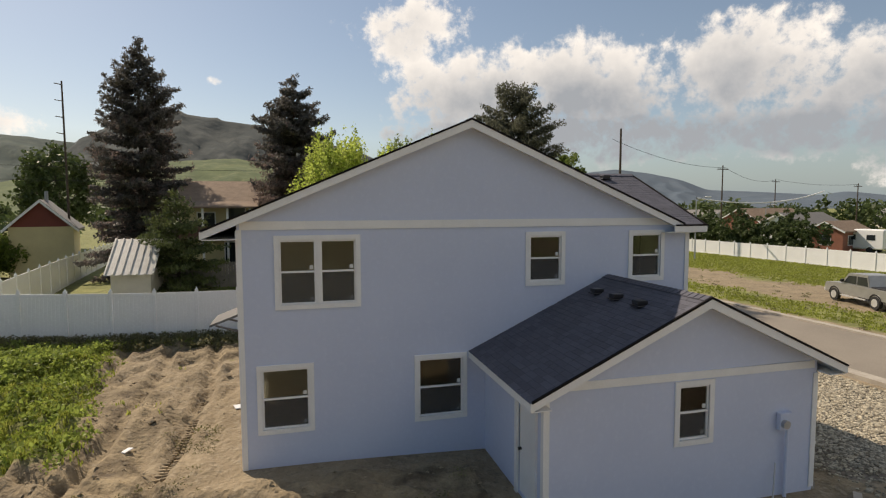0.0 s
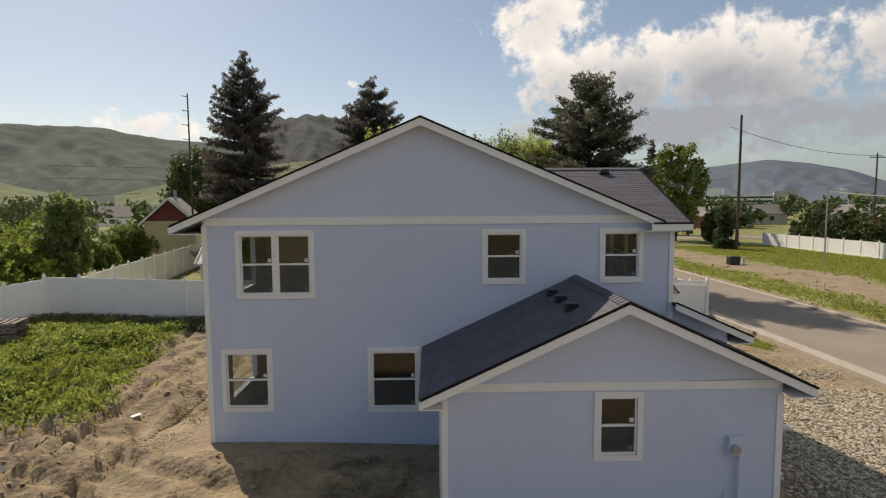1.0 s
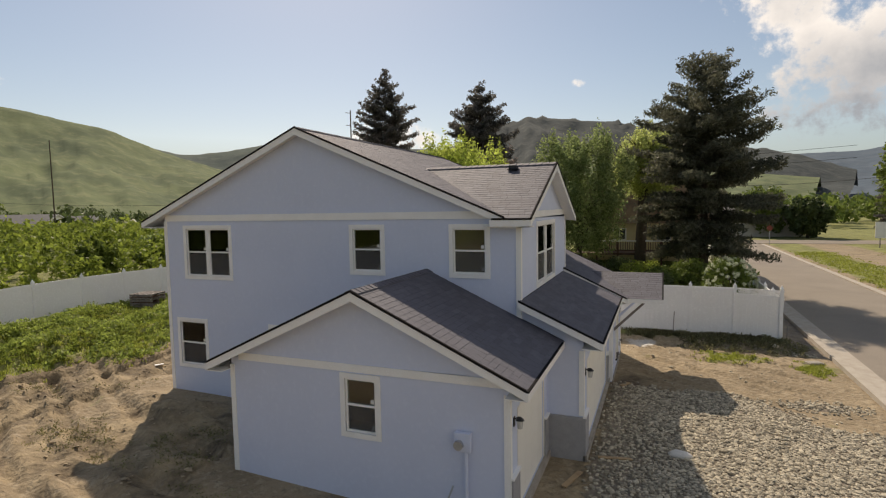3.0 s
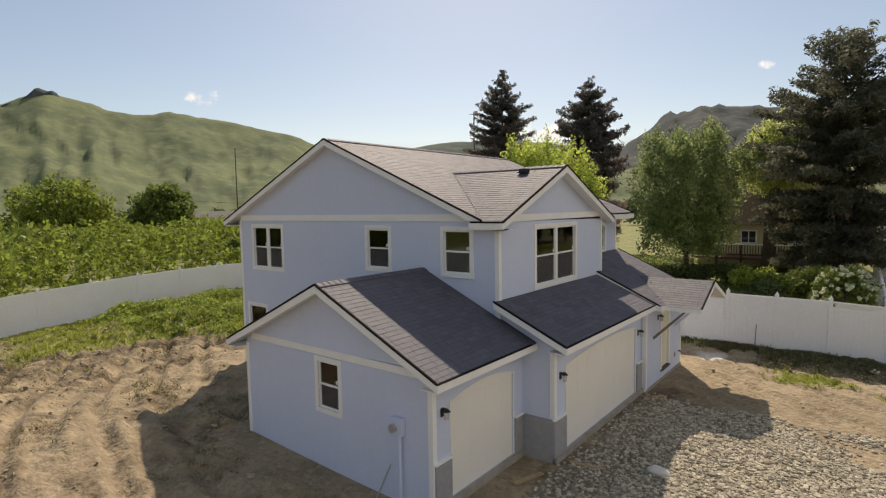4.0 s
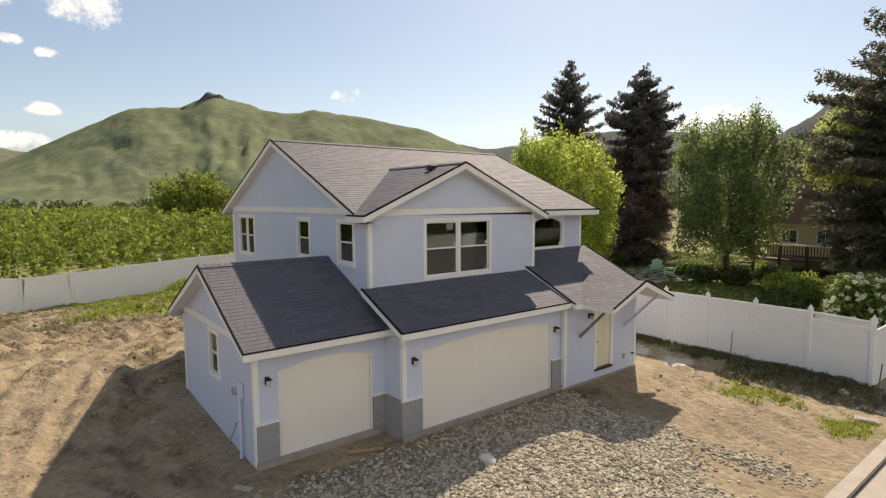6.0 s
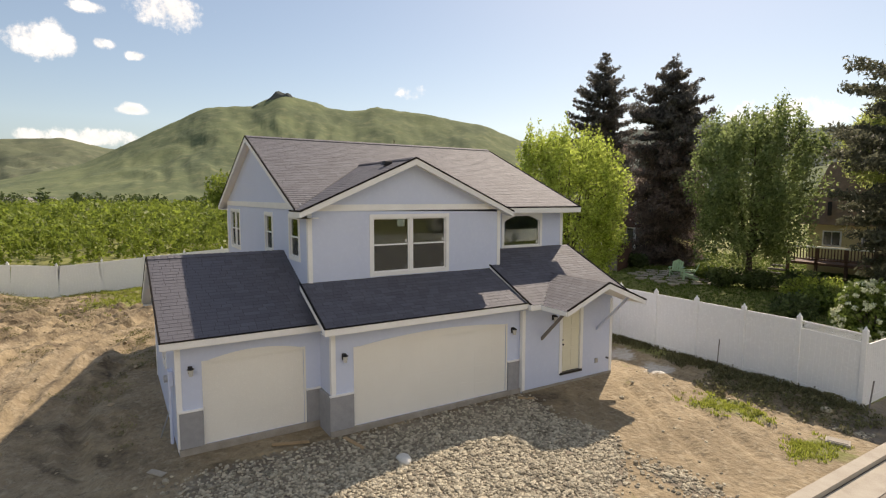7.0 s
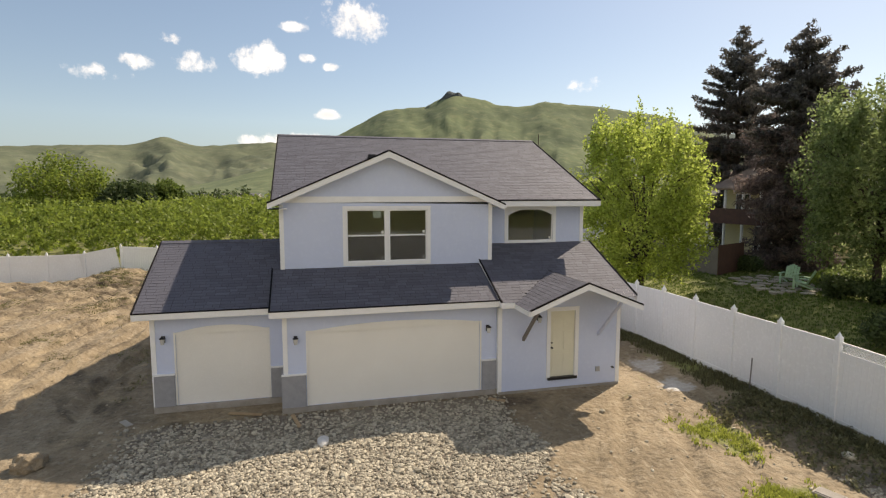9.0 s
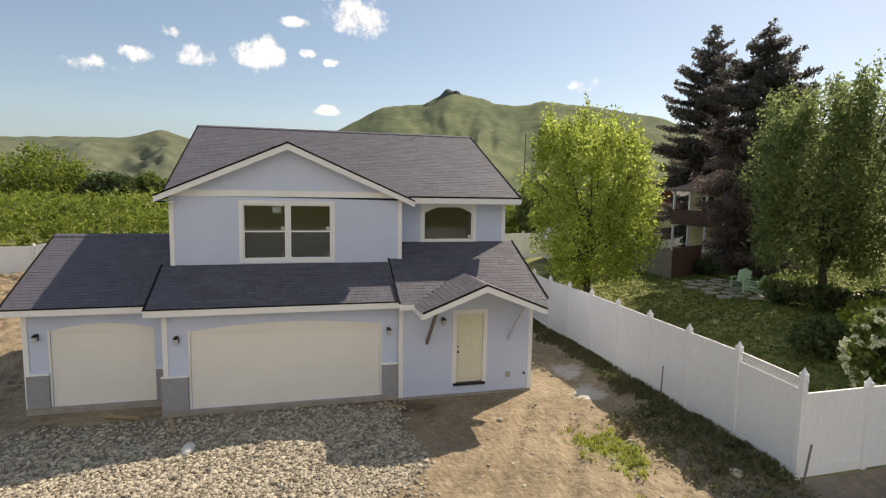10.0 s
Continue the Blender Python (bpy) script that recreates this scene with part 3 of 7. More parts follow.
ribbon("road", ROAD_W, ROAD_E, -150, 76, -0.5, -0.22, M_ASPHALT, "dusty grey-brown asphalt street", "road")
ribbon("kerb_west", ROAD_W - 0.90, ROAD_W - 0.62, -150, 74, -0.5, -0.10, M_KERB, "low pale concrete kerb along the street", "kerb")
ribbon("gutter_west", ROAD_W - 0.59, ROAD_W - 0.004, -150, 74, -0.5, -0.205, M_KERB, "dusty concrete gutter beside the kerb", "gutter")
ribbon("kerb_joint", ROAD_W - 0.617, ROAD_W - 0.593, -150, 74, -0.5, -0.215, M_POLE, "dark joint along the kerb", "joint")
ribbon("kerb_east", ROAD_E + 0.004, ROAD_E + 0.42, -150, 74, -0.5, -0.13, M_KERB, "low rolled concrete kerb along the street", "kerb")
tagged(part("cross_road", boxes((-40, 140, 76.2, 84, -0.5, -0.2)), M_ASPHALT), "grey asphalt cross street", "road", kind="structure")


# ---- hills ----


def hill_range(name, profile, dist, mat, label, seed, jag=0.0, depth=0.5, gully=0.35):
    """A range of hills: its crest rises to the given angles (azimuth, elevation) at about dist metres."""
    az = np.arange(profile[0][0], profile[-1][0] + 0.01, 0.3)
    el = np.interp(az, [p[0] for p in profile], [p[1] for p in profile])
    ker = np.array([1, 2, 3, 2, 1]) / 9
    if jag == 0:
        el = np.convolve(np.pad(el, 2, mode="edge"), ker, "valid")
    ks = np.linspace(0, 1.35, 46)
    verts = []
    for a, e in zip(az, el):
        ar = radians(a)
        crest = dist * math.tan(radians(max(e, 0))) + 5.5
        for k in ks:
            r = dist * (1 - depth + depth * k)
            x, y = r * math.sin(ar), r * math.cos(ar)
            f = k if k < 1 else 1 - (k - 1) * 1.2
            s = f ** 1.25 if k < 1 else f
            n1 = noise.noise((ar * 11, k * 2.2, seed))
            n2 = noise.noise((ar * 19 + 1.5 * n1 + k * 2.5, k * 4.0, seed + 3.0))
            n3 = noise.noise((ar * 60 + 1.6 * n2, k * 14.0, seed + 7.0))
            w = math.sin(min(k, 1.0) * math.pi)
            h = crest * (s + gully * w * (0.55 * n1 - 0.45 * abs(n2) + 0.12 * n3)) + crest * 0.012 * n3 + jag * crest * max(0, n3 + 0.5 * n2) * smooth(0.8, 1.0, k)
            verts.append((x, y, max(h, -0.6) - 0.6))
    na, nk = len(az), len(ks)
    i = np.arange(na * nk).reshape(na, nk)
    faces = np.stack([i[:-1, :-1], i[1:, :-1], i[1:, 1:], i[:-1, 1:]], -1).reshape(-1, 4)
    tagged(mesh_ob(name, verts, faces.tolist(), mat, smooth=True), label, "hills", kind="structure")


hill_range("backdrop_green_hill", ((-104, 0), (-98, 1.4), (-92, 3), (-90, 4.1), (-86.3, 6.2), (-83, 8), (-81.8, 8.7), (-79.5, 9), (-77.3, 9.1), (-75.9, 9.9), (-74.4, 10.6), (-73.2, 10.2), (-71.2, 9.9), (-69.8, 9.3), (-67, 9), (-65, 9.5), (-62, 9.15), (-58.5, 8.65), (-56, 8.1), (-53.2, 7.6), (-50.4, 6.4), (-48.5, 5.6), (-44, 4.2), (-38, 2), (-30, 0)), 950, M_HILL, "green grassy hill with gullies and a rocky top", 1.0, gully=0.17)
hill_range("backdrop_rocky_top", ((-78.6, 6.5), (-77.4, 9), (-76.4, 9.4), (-75.6, 10.0), (-74.9, 10.65), (-74.2, 10.35), (-73.6, 10.6), (-73, 9.9), (-72.3, 6.5)), 938, M_CRAG, "dark rock outcrop on the hilltop", 2.0, jag=0.03, depth=0.14, gully=0.05)
hill_range("backdrop_west_range", ((-150, 3), (-130, 3.4), (-116, 3.8), (-110, 4.3), (-106, 4.4), (-104.5, 4.8), (-102.9, 5.4), (-101.5, 4.9), (-100, 4.5), (-98, 4.7), (-96, 4.9), (-93, 5.15), (-90, 4.4), (-85, 4), (-70, 3.5)), 1900, M_MIDHILL, "green hills with folds across the valley, greyed for haze", 5.0, gully=0.42)
hill_range("backdrop_north_range", ((-75, 3), (-55, 5.2), (-50, 6), (-47, 5.4), (-43.5, 5.8), (-40.5, 6.4), (-37.5, 6.8), (-34, 6.9), (-31, 7.05), (-28.5, 6.6), (-25, 6.15), (-22, 6), (-16, 5.6), (-8, 5.2), (5, 4)), 2300, M_FARHILL, "hills with dry slopes, haze tinted into their colour", 8.0)
hill_range("backdrop_crag", ((-23, 2), (-20.5, 4.6), (-19, 6.3), (-17.4, 7), (-16.4, 8), (-15.2, 9), (-14.4, 8.5), (-13.4, 8.6), (-12.4, 9.2), (-11.5, 9), (-8.8, 8.8), (-6.5, 8.5), (-4, 8.3), (-1, 7.5), (3, 6.6), (5.4, 6.1), (8, 5), (12, 4), (16, 2.5)), 1500, M_CRAG, "dark rocky ridge with jagged crags", 12.0, jag=0.05)
hill_range("backdrop_low_slope", ((-30, 1), (-22, 3), (-14, 4.4), (-6, 5.0), (0, 4.0), (6, 3), (14, 2)), 1000, M_HILL, "pale green slope below the crags", 15.0)
hill_range("backdrop_east_range", ((2, 4), (9, 4.2), (16, 4.1), (18.4, 4.5), (20, 3.8), (24, 3), (29.5, 3.5), (32.2, 3.8), (35.4, 3.3), (38.3, 2.6), (40.5, 1.6), (44, 1.4), (49.4, 1), (51.3, 1.3), (54, 0.9), (62, 1), (75, 1.6), (95, 2)), 3000, M_HAZEHILL, "mountains far across the valley, tinted blue for haze", 19.0)
hill_range("backdrop_south_range", ((90, 1.5), (120, 3), (160, 4), (190, 3.5), (212, 4)), 2500, M_FARHILL, "hills behind the valley, haze tinted into their colour", 23.0)

# ---- the new house ----
house = thing("house", "new two-storey lavender house with white trim and grey shingle roof", "house")
W = 0.15
RIDGE_X, RIDGE_Z, PITCH = 5.30, 8.06, 0.427          # main roof
DORM_Y, DORM_Z, DPITCH = 3.18, 7.03, 0.438          # gable over the front bay
WING_X, WING_Z, WPITCH = 9.08, 4.22, 0.462          # single garage wing
NORTH, EAST, BAY = 10.22, 10.6, 11.52
WEST = 5.72                                          # outer face of the wing's west wall


def main_z(x):
    return RIDGE_Z - PITCH * abs(x - RIDGE_X)


def dorm_z(y):
    return DORM_Z - DPITCH * abs(y - DORM_Y)


def wing_z(x):
    return WING_Z - WPITCH * abs(x - WING_X)


def double_z(x):
    return 3.55 - 0.445 * (x - BAY)


def entry_z(x):
    return 4.08 - 0.47 * (x - EAST)


PORCH_Y, PORCH_Z, PPITCH = 8.24, 3.31, 0.40


def porch_z(y):
    return PORCH_Z - PPITCH * abs(y - PORCH_Y)


# openings of each wall, inside the trim: (u0, u1, z0, z1)
T = 0.11
WIN_SOUTH = {"w1": (0.77 + T, 2.68 - T, 3.72 + T, 5.39 - T), "w2": (6.78 + T, 7.86 - T, 4.03 + T, 5.39 - T), "w3": (9.69 + T, 10.77 - T, 4.04 + T, 5.39 - T),
             "w4": (0.33 + T, 1.58 - T, 0.88 + T, 2.47 - T), "w5": (3.93 + T, 5.25 - T, 0.83 + T, 2.46 - T)}
WIN_WING = (8.57 + T, 9.50 - T, 1.15 + T, 2.49 - T)
WIN_BAY = (1.80 + T, 4.50 - T, 3.58 + T, 5.39 - T)
WIN_ARCH = (7.30 + T, 9.20 - T, 4.02 + T, 5.36 - T)
FRONT_DOOR = (7.84, 8.72, 0.12, 2.24)
BIG_GARAGE = (0.70, 5.66, -0.10, 2.02)
SMALL_GARAGE = (-2.82, -0.40, -0.08, 1.98)
SIDE_DOOR = (-3.05, -2.15, 0.0, 2.05)


def make_walls():
    bm = bmesh.new()
    wall_y(bm, 0, W, 0, BAY, -0.5, 5.55, list(WIN_SOUTH.values()))
    part("wall", bm, M_SIDING, house, "lavender painted gable wall with smooth siding")
    bm = bmesh.new()
    prism(bm, [(0, 0, 5.55), (EAST, 0, 5.55), (EAST, 0, main_z(EAST) - .12), (RIDGE_X, 0, RIDGE_Z - .12), (0, 0, main_z(0) - .12)], (0, W, 0))
    part("gable_wall", bm, M_SIDING, house)
    bm = bmesh.new()
    # unseen north openings, some added to bring daylight into the rooms
    wall_y(bm, NORTH - W, NORTH, 0, EAST, -0.5, 5.55, [(0.8, 2.6, 3.6, 5.2), (4.2, 6.0, 3.6, 5.2), (1.0, 2.8, 0.7, 2.3), (4.4, 6.8, 0.1, 2.3)])
    part("wall", bm, M_SIDING, house)
    bm = bmesh.new()
    prism(bm, [(0, NORTH, 5.55), (EAST, NORTH, 5.55), (EAST, NORTH, main_z(EAST) - .12), (RIDGE_X, NORTH, RIDGE_Z - .12), (0, NORTH, main_z(0) - .12)], (0, -W, 0))
    part("wall", bm, M_SIDING, house)
    bm = bmesh.new()
    # unseen west openings, sized to bring sun into the rooms
    wall_x(bm, 0, W, W, NORTH - W, -0.5, 5.75, [(1.0, 3.4, 3.6, 5.2), (1.2, 3.2, 0.8, 2.3), (4.6, 6.2, 0.0, 2.1), (7.0, 8.4, 3.9, 5.2)])
    part("wall", bm, M_SIDING, house)
    bm = bmesh.new()
    wall_x(bm, EAST - W, EAST, 6.5, NORTH - W, 2.2, 5.7, [WIN_ARCH])
    part("wall", bm, M_SIDING, house)
    bm = bmesh.new()
    wall_x(bm, BAY - W, BAY, W, 6.5, 2.2, 5.55, [WIN_BAY])
    part("bay_wall", bm, M_SIDING, house)
    part("bay_wall", boxes((EAST, BAY - W, 6.5 - W, 6.5, 2.2, 5.55)), M_SIDING, house)
    bm = bmesh.new()
    prism(bm, [(BAY, 0, 5.55), (BAY, 6.56, 5.55), (BAY, 6.56, dorm_z(6.56) - .12), (BAY, DORM_Y, DORM_Z - .12), (BAY, 0.0, dorm_z(0) - .12)], (-W, 0, 0))
    part("bay_gable_wall", bm, M_SIDING, house)
    # single garage wing
    bm = bmesh.new()
    wall_y(bm, -3.42, -3.42 + W, WEST, 12.14, -0.5, 2.62, [WIN_WING])
    part("wing_wall", bm, M_SIDING, house)
    bm = bmesh.new()
    prism(bm, [(WEST, -3.42, 2.62), (12.14, -3.42, 2.62), (12.14, -3.42, wing_z(12.14) - .1), (WING_X, -3.42, WING_Z - .1), (WEST, -3.42, wing_z(WEST) - .1)], (0, W, 0))
    part("wing_gable_wall", bm, M_SIDING, house)
    bm = bmesh.new()
    wall_x(bm, WEST, WEST + W, -3.42 + W, 0, -0.5, 2.65, [SIDE_DOOR])
    part("wing_side_wall", bm, M_SIDING, house)
    bm = bmesh.new()
    wall_x(bm, 12.14 - W, 12.14, -3.42 + W, 0.06, -0.5, 2.65, [SMALL_GARAGE])
    part("single_garage_wall", bm, M_SIDING, house)
    # double garage and entry
    bm = bmesh.new()
    wall_x(bm, 13.0 - W, 13.0, 0.06, 6.2, -0.5, 2.62, [BIG_GARAGE])
    part("double_garage_wall", bm, M_SIDING, house)
    bm = bmesh.new()
    prism(bm, [(11.4, 0.06, -.5), (12.85, 0.06, -.5), (12.85, 0.06, 2.6), (12.98, 0.06, 2.6), (12.98, 0.06, double_z(12.98) - .1), (11.4, 0.06, double_z(11.4) - .1)], (0, W, 0))
    part("double_garage_side_wall", bm, M_SIDING, house)
    bm = bmesh.new()
    wall_x(bm, 13.15 - W, 13.15, 6.2, NORTH, -0.5, 2.62, [FRONT_DOOR])
    part("entry_wall", bm, M_SIDING, house)
    bm = bmesh.new()
    prism(bm, [(13.15, 6.9, 2.62), (13.15, NORTH, 2.62), (13.15, PORCH_Y, PORCH_Z - .1)], (-W, 0, 0))
    part("entry_gable_wall", bm, M_SIDING, house)
    bm = bmesh.new()
    prism(bm, [(EAST, NORTH, -0.5), (13.0, NORTH, -0.5), (13.0, NORTH, entry_z(13.0) - .12), (EAST, NORTH, entry_z(EAST) - .12)], (0, -W, 0))
    part("entry_side_wall", bm, M_SIDING, house)
    # floors and inner walls
    part("lower_floor", boxes((W, 12.9, W, NORTH - W, -0.25, -0.02)), M_SUBFLOOR, house)
    part("wing_floor", boxes((WEST + W, 12.1 - W, -3.42 + W, W, -0.4, -0.06)), M_CONC, house)
    part("upper_floor", boxes((W, BAY - W, W, 6.5 - W, 2.62, 2.9)), M_SUBFLOOR, house)
    part("upper_floor", boxes((W, EAST - W, 6.5 - W, NORTH - W, 2.62, 2.9)), M_SUBFLOOR, house)
    part("upper_ceiling", boxes((W, EAST - W, W, NORTH - W, 5.56, 5.6)), M_INNER, house)
    # inner wall layout is assumed; the last two block daylight through the house
    for d in ((W, 3.6, 4.4, 4.52, 2.9, 5.56), (W, 3.3, 4.7, 4.82, -0.02, 2.62), (3.6, 3.72, W, 4.4, 2.9, 5.56), (9.0, 9.12, W, 6.4, 2.9, 5.56), (3.3, 3.42, W, 4.7, -0.02, 2.62), (7.6, 7.72, W, NORTH - W, -0.02, 2.62), (6.6, 6.72, 6.4, NORTH - W, 2.9, 5.56), (3.72, 9.0, 4.7, 4.82, 2.9, 5.56)):
        part("partition", boxes(d), M_INNER, house, "bare tan drywall")


make_walls()


def trim(name, *dims, mat=None, label="", parent=None):
    for d in dims:
        ob = part(name, boxes(d), mat or M_TRIM, parent or house, label)
    return ob


def corner_board(x, y, sx, sy, z0, z1, w=.10, t=.024):
    """An L of two boards round an outer corner; sx, sy: the outward signs."""
    bm = bmesh.new()
    e = .002
    pts = [(x + sx * e, y + sy * e), (x - sx * w, y + sy * e), (x - sx * w, y + sy * t), (x + sx * t, y + sy * t), (x + sx * t, y - sy * w), (x + sx * e, y - sy * w)]
    prism(bm, [(a, b, z0) for a, b in pts], (0, 0, z1 - z0))
    part("corner_board", bm, M_TRIM, house)


def window(face, u, z, at, out, double=False, arch=False, sticker=True):
    """A vinyl sash window in a wall. face: the axis it looks along; at: the wall's outer plane; out: the outward sign."""
    u0, u1 = u
    z0, z1 = z
    win = part("window", bmesh.new(), M_TRIM, house, "white vinyl sash window with broad white casing")

    def put(name, mat, *dims, label="", parent=win, bevel=0.0):
        bm = bmesh.new()
        for a, b, c, d, n0, n1 in dims:
            lo, hi = sorted((at + out * n0, at + out * n1))
            if face == "y":
                box(bm, a, b, lo, hi, c, d, bevel)
            else:
                box(bm, lo, hi, a, b, c, d, bevel)
        return part(name, bm, mat, parent, label)

    t = T
    put("casing", M_TRIM, (u0 - t, u0, z0 - t, z1 + t, -0.01, 0.028), (u1, u1 + t, z0 - t, z1 + t, -0.01, 0.028), (u0, u1, z1, z1 + t, -0.01, 0.028), (u0, u1, z0 - t, z0, -0.01, 0.034))
    bays = [(u0, u1)]
    if double:
        m = (u0 + u1) / 2
        put("mullion", M_TRIM, (m - 0.05, m + 0.05, z0, z1, -0.06, 0.012))
        bays = [(u0, m - 0.05), (m + 0.05, u1)]
    f = 0.038
    for a, b in bays:
        zm = (z0 + z1) / 2 + 0.01
        rails = [(a, a + f, z0, z1, -0.07, -0.012), (b - f, b, z0, z1, -0.07, -0.012), (a + f, b - f, z1 - f, z1, -0.07, -0.012), (a + f, b - f, z0, z0 + f, -0.07, -0.012)]
        if not arch:
            rails.append((a + f, b - f, zm - 0.022, zm + 0.022, -0.075, -0.008))
        put("window_frame", M_VINYL, *rails)
        panes = [(z0 + f, z1 - f, -0.045)] if arch else [(z0 + f, zm - 0.022, -0.06), (zm + 0.022, z1 - f, -0.035)]
        for lo, hi, n in panes:
            p = put("pane", M_GLASS, (a + f, b - f, lo, hi, n - 0.003, n + 0.003))
            p.visible_shadow = False
            if n < -.05 and not arch:
                sc = put("screen", M_SCREEN, (a + f, b - f, lo, hi, n + .012, n + .013), label="grey insect screen")
                sc.visible_shadow = False
            if sticker:
                put("sticker", M_STICKER, (b - f - 0.10, b - f - 0.02, lo + 0.03, lo + 0.12, n + 0.005, n + 0.007), label="small white paper sticker")
    if arch:
        bm = bmesh.new()
        n = 14
        for side in range(n):
            ua, ub = (u0 + (u1 - u0) * (side + s) / n for s in (0, 1))
            za, zb = (z1 - 0.24 * (2 * (q - u0) / (u1 - u0) - 1) ** 2 for q in (ua, ub))
            prism(bm, [(at - out * 0.07, ua, za), (at - out * 0.07, ub, zb), (at - out * 0.07, ub, z1 + 0.001), (at - out * 0.07, ua, z1 + 0.001)], (out * 0.09, 0, 0))
        part("arched_head", bm, M_TRIM, win, "white arched head board")
    return win


for key, (a, b, c, d) in WIN_SOUTH.items():
    window("y", (a, b), (c, d), 0.0, -1, double=key == "w1")
window("y", WIN_WING[:2], WIN_WING[2:], -3.42, -1)
window("x", WIN_BAY[:2], WIN_BAY[2:], BAY, 1, double=True)
window("x", WIN_ARCH[:2], WIN_ARCH[2:], EAST, 1, arch=True)


part("notice", boxes((BAY - .052, BAY - .049, 2.72, 2.97, 5.03, 5.24)), M_STICKER, house, "white paper notice behind the window")

# ---- roofs ----


def plane_basis(o, u, v):
    o, u, v = Vector(o), Vector(u).normalized(), Vector(v).normalized()
    return o, u, v, u.cross(v).normalized()


TAB = 0.31
COURSE = 0.145
shingle_rng = random.Random(4)


def shingles(o, u, v, length, spans, parent, keep_single=None):
    """Lays courses of laminated shingles on a slope from its eave corner o, along u and up v. spans(h): the stretches of u that the course at h covers."""
    o, u, v, n = plane_basis(o, u, v)
    verts, faces, singles = [], [], []
    h, row = 0.0, 0
    while h < length - 0.02:
        hh = min(COURSE, length - h)
        for a, b in spans(h + hh / 2):
            s = a - (shingle_rng.random() * TAB)
            while s < b:
                w = TAB * (0.6 + 0.8 * shingle_rng.random())
                s0, s1 = max(s, a), min(s + w, b)
                s += w
                if s1 - s0 < 0.03:
                    continue
                lift = 0.003 + 0.004 * shingle_rng.random()
                quad = [o + u * (s0 + .005) + v * (h - .004), o + u * (s1 - .005) + v * (h - .004), o + u * (s1 - .005) + v * (h + hh), o + u * (s0 + .005) + v * (h + hh)]
                top = [quad[0] + n * (lift + .005), quad[1] + n * (lift + .005), quad[2] + n * .005, quad[3] + n * .005]
                c = o + u * ((s0 + s1) / 2) + v * h
                if keep_single and len(singles) < 300 and keep_single(c):
                    singles.append((quad[:2], top))
                    continue
                k = len(verts)
                verts += [tuple(p) for p in (*top, quad[0], quad[1])]
                faces += [(k, k + 1, k + 2, k + 3), (k + 4, k + 5, k + 1, k)]
        h += COURSE
        row += 1
    ob = mesh_ob("shingles", verts, faces, M_SHINGLE, parent)
    tagged(ob, "overlapping grey laminated asphalt shingles", kind="stuff")
    return singles


def slope_slab(name, poly, thick, mat, parent, label=""):
    bm = bmesh.new()
    prism(bm, poly, (0, 0, -thick))
    ob = part(name, bm, mat, parent, label)
    under = prism(bmesh.new(), [(x, y, z - thick - .003) for x, y, z in poly], (0, 0, -.02))
    part("soffit_board", under, M_TRIM, ob, "white painted underside")
    return ob


SINGLES = []


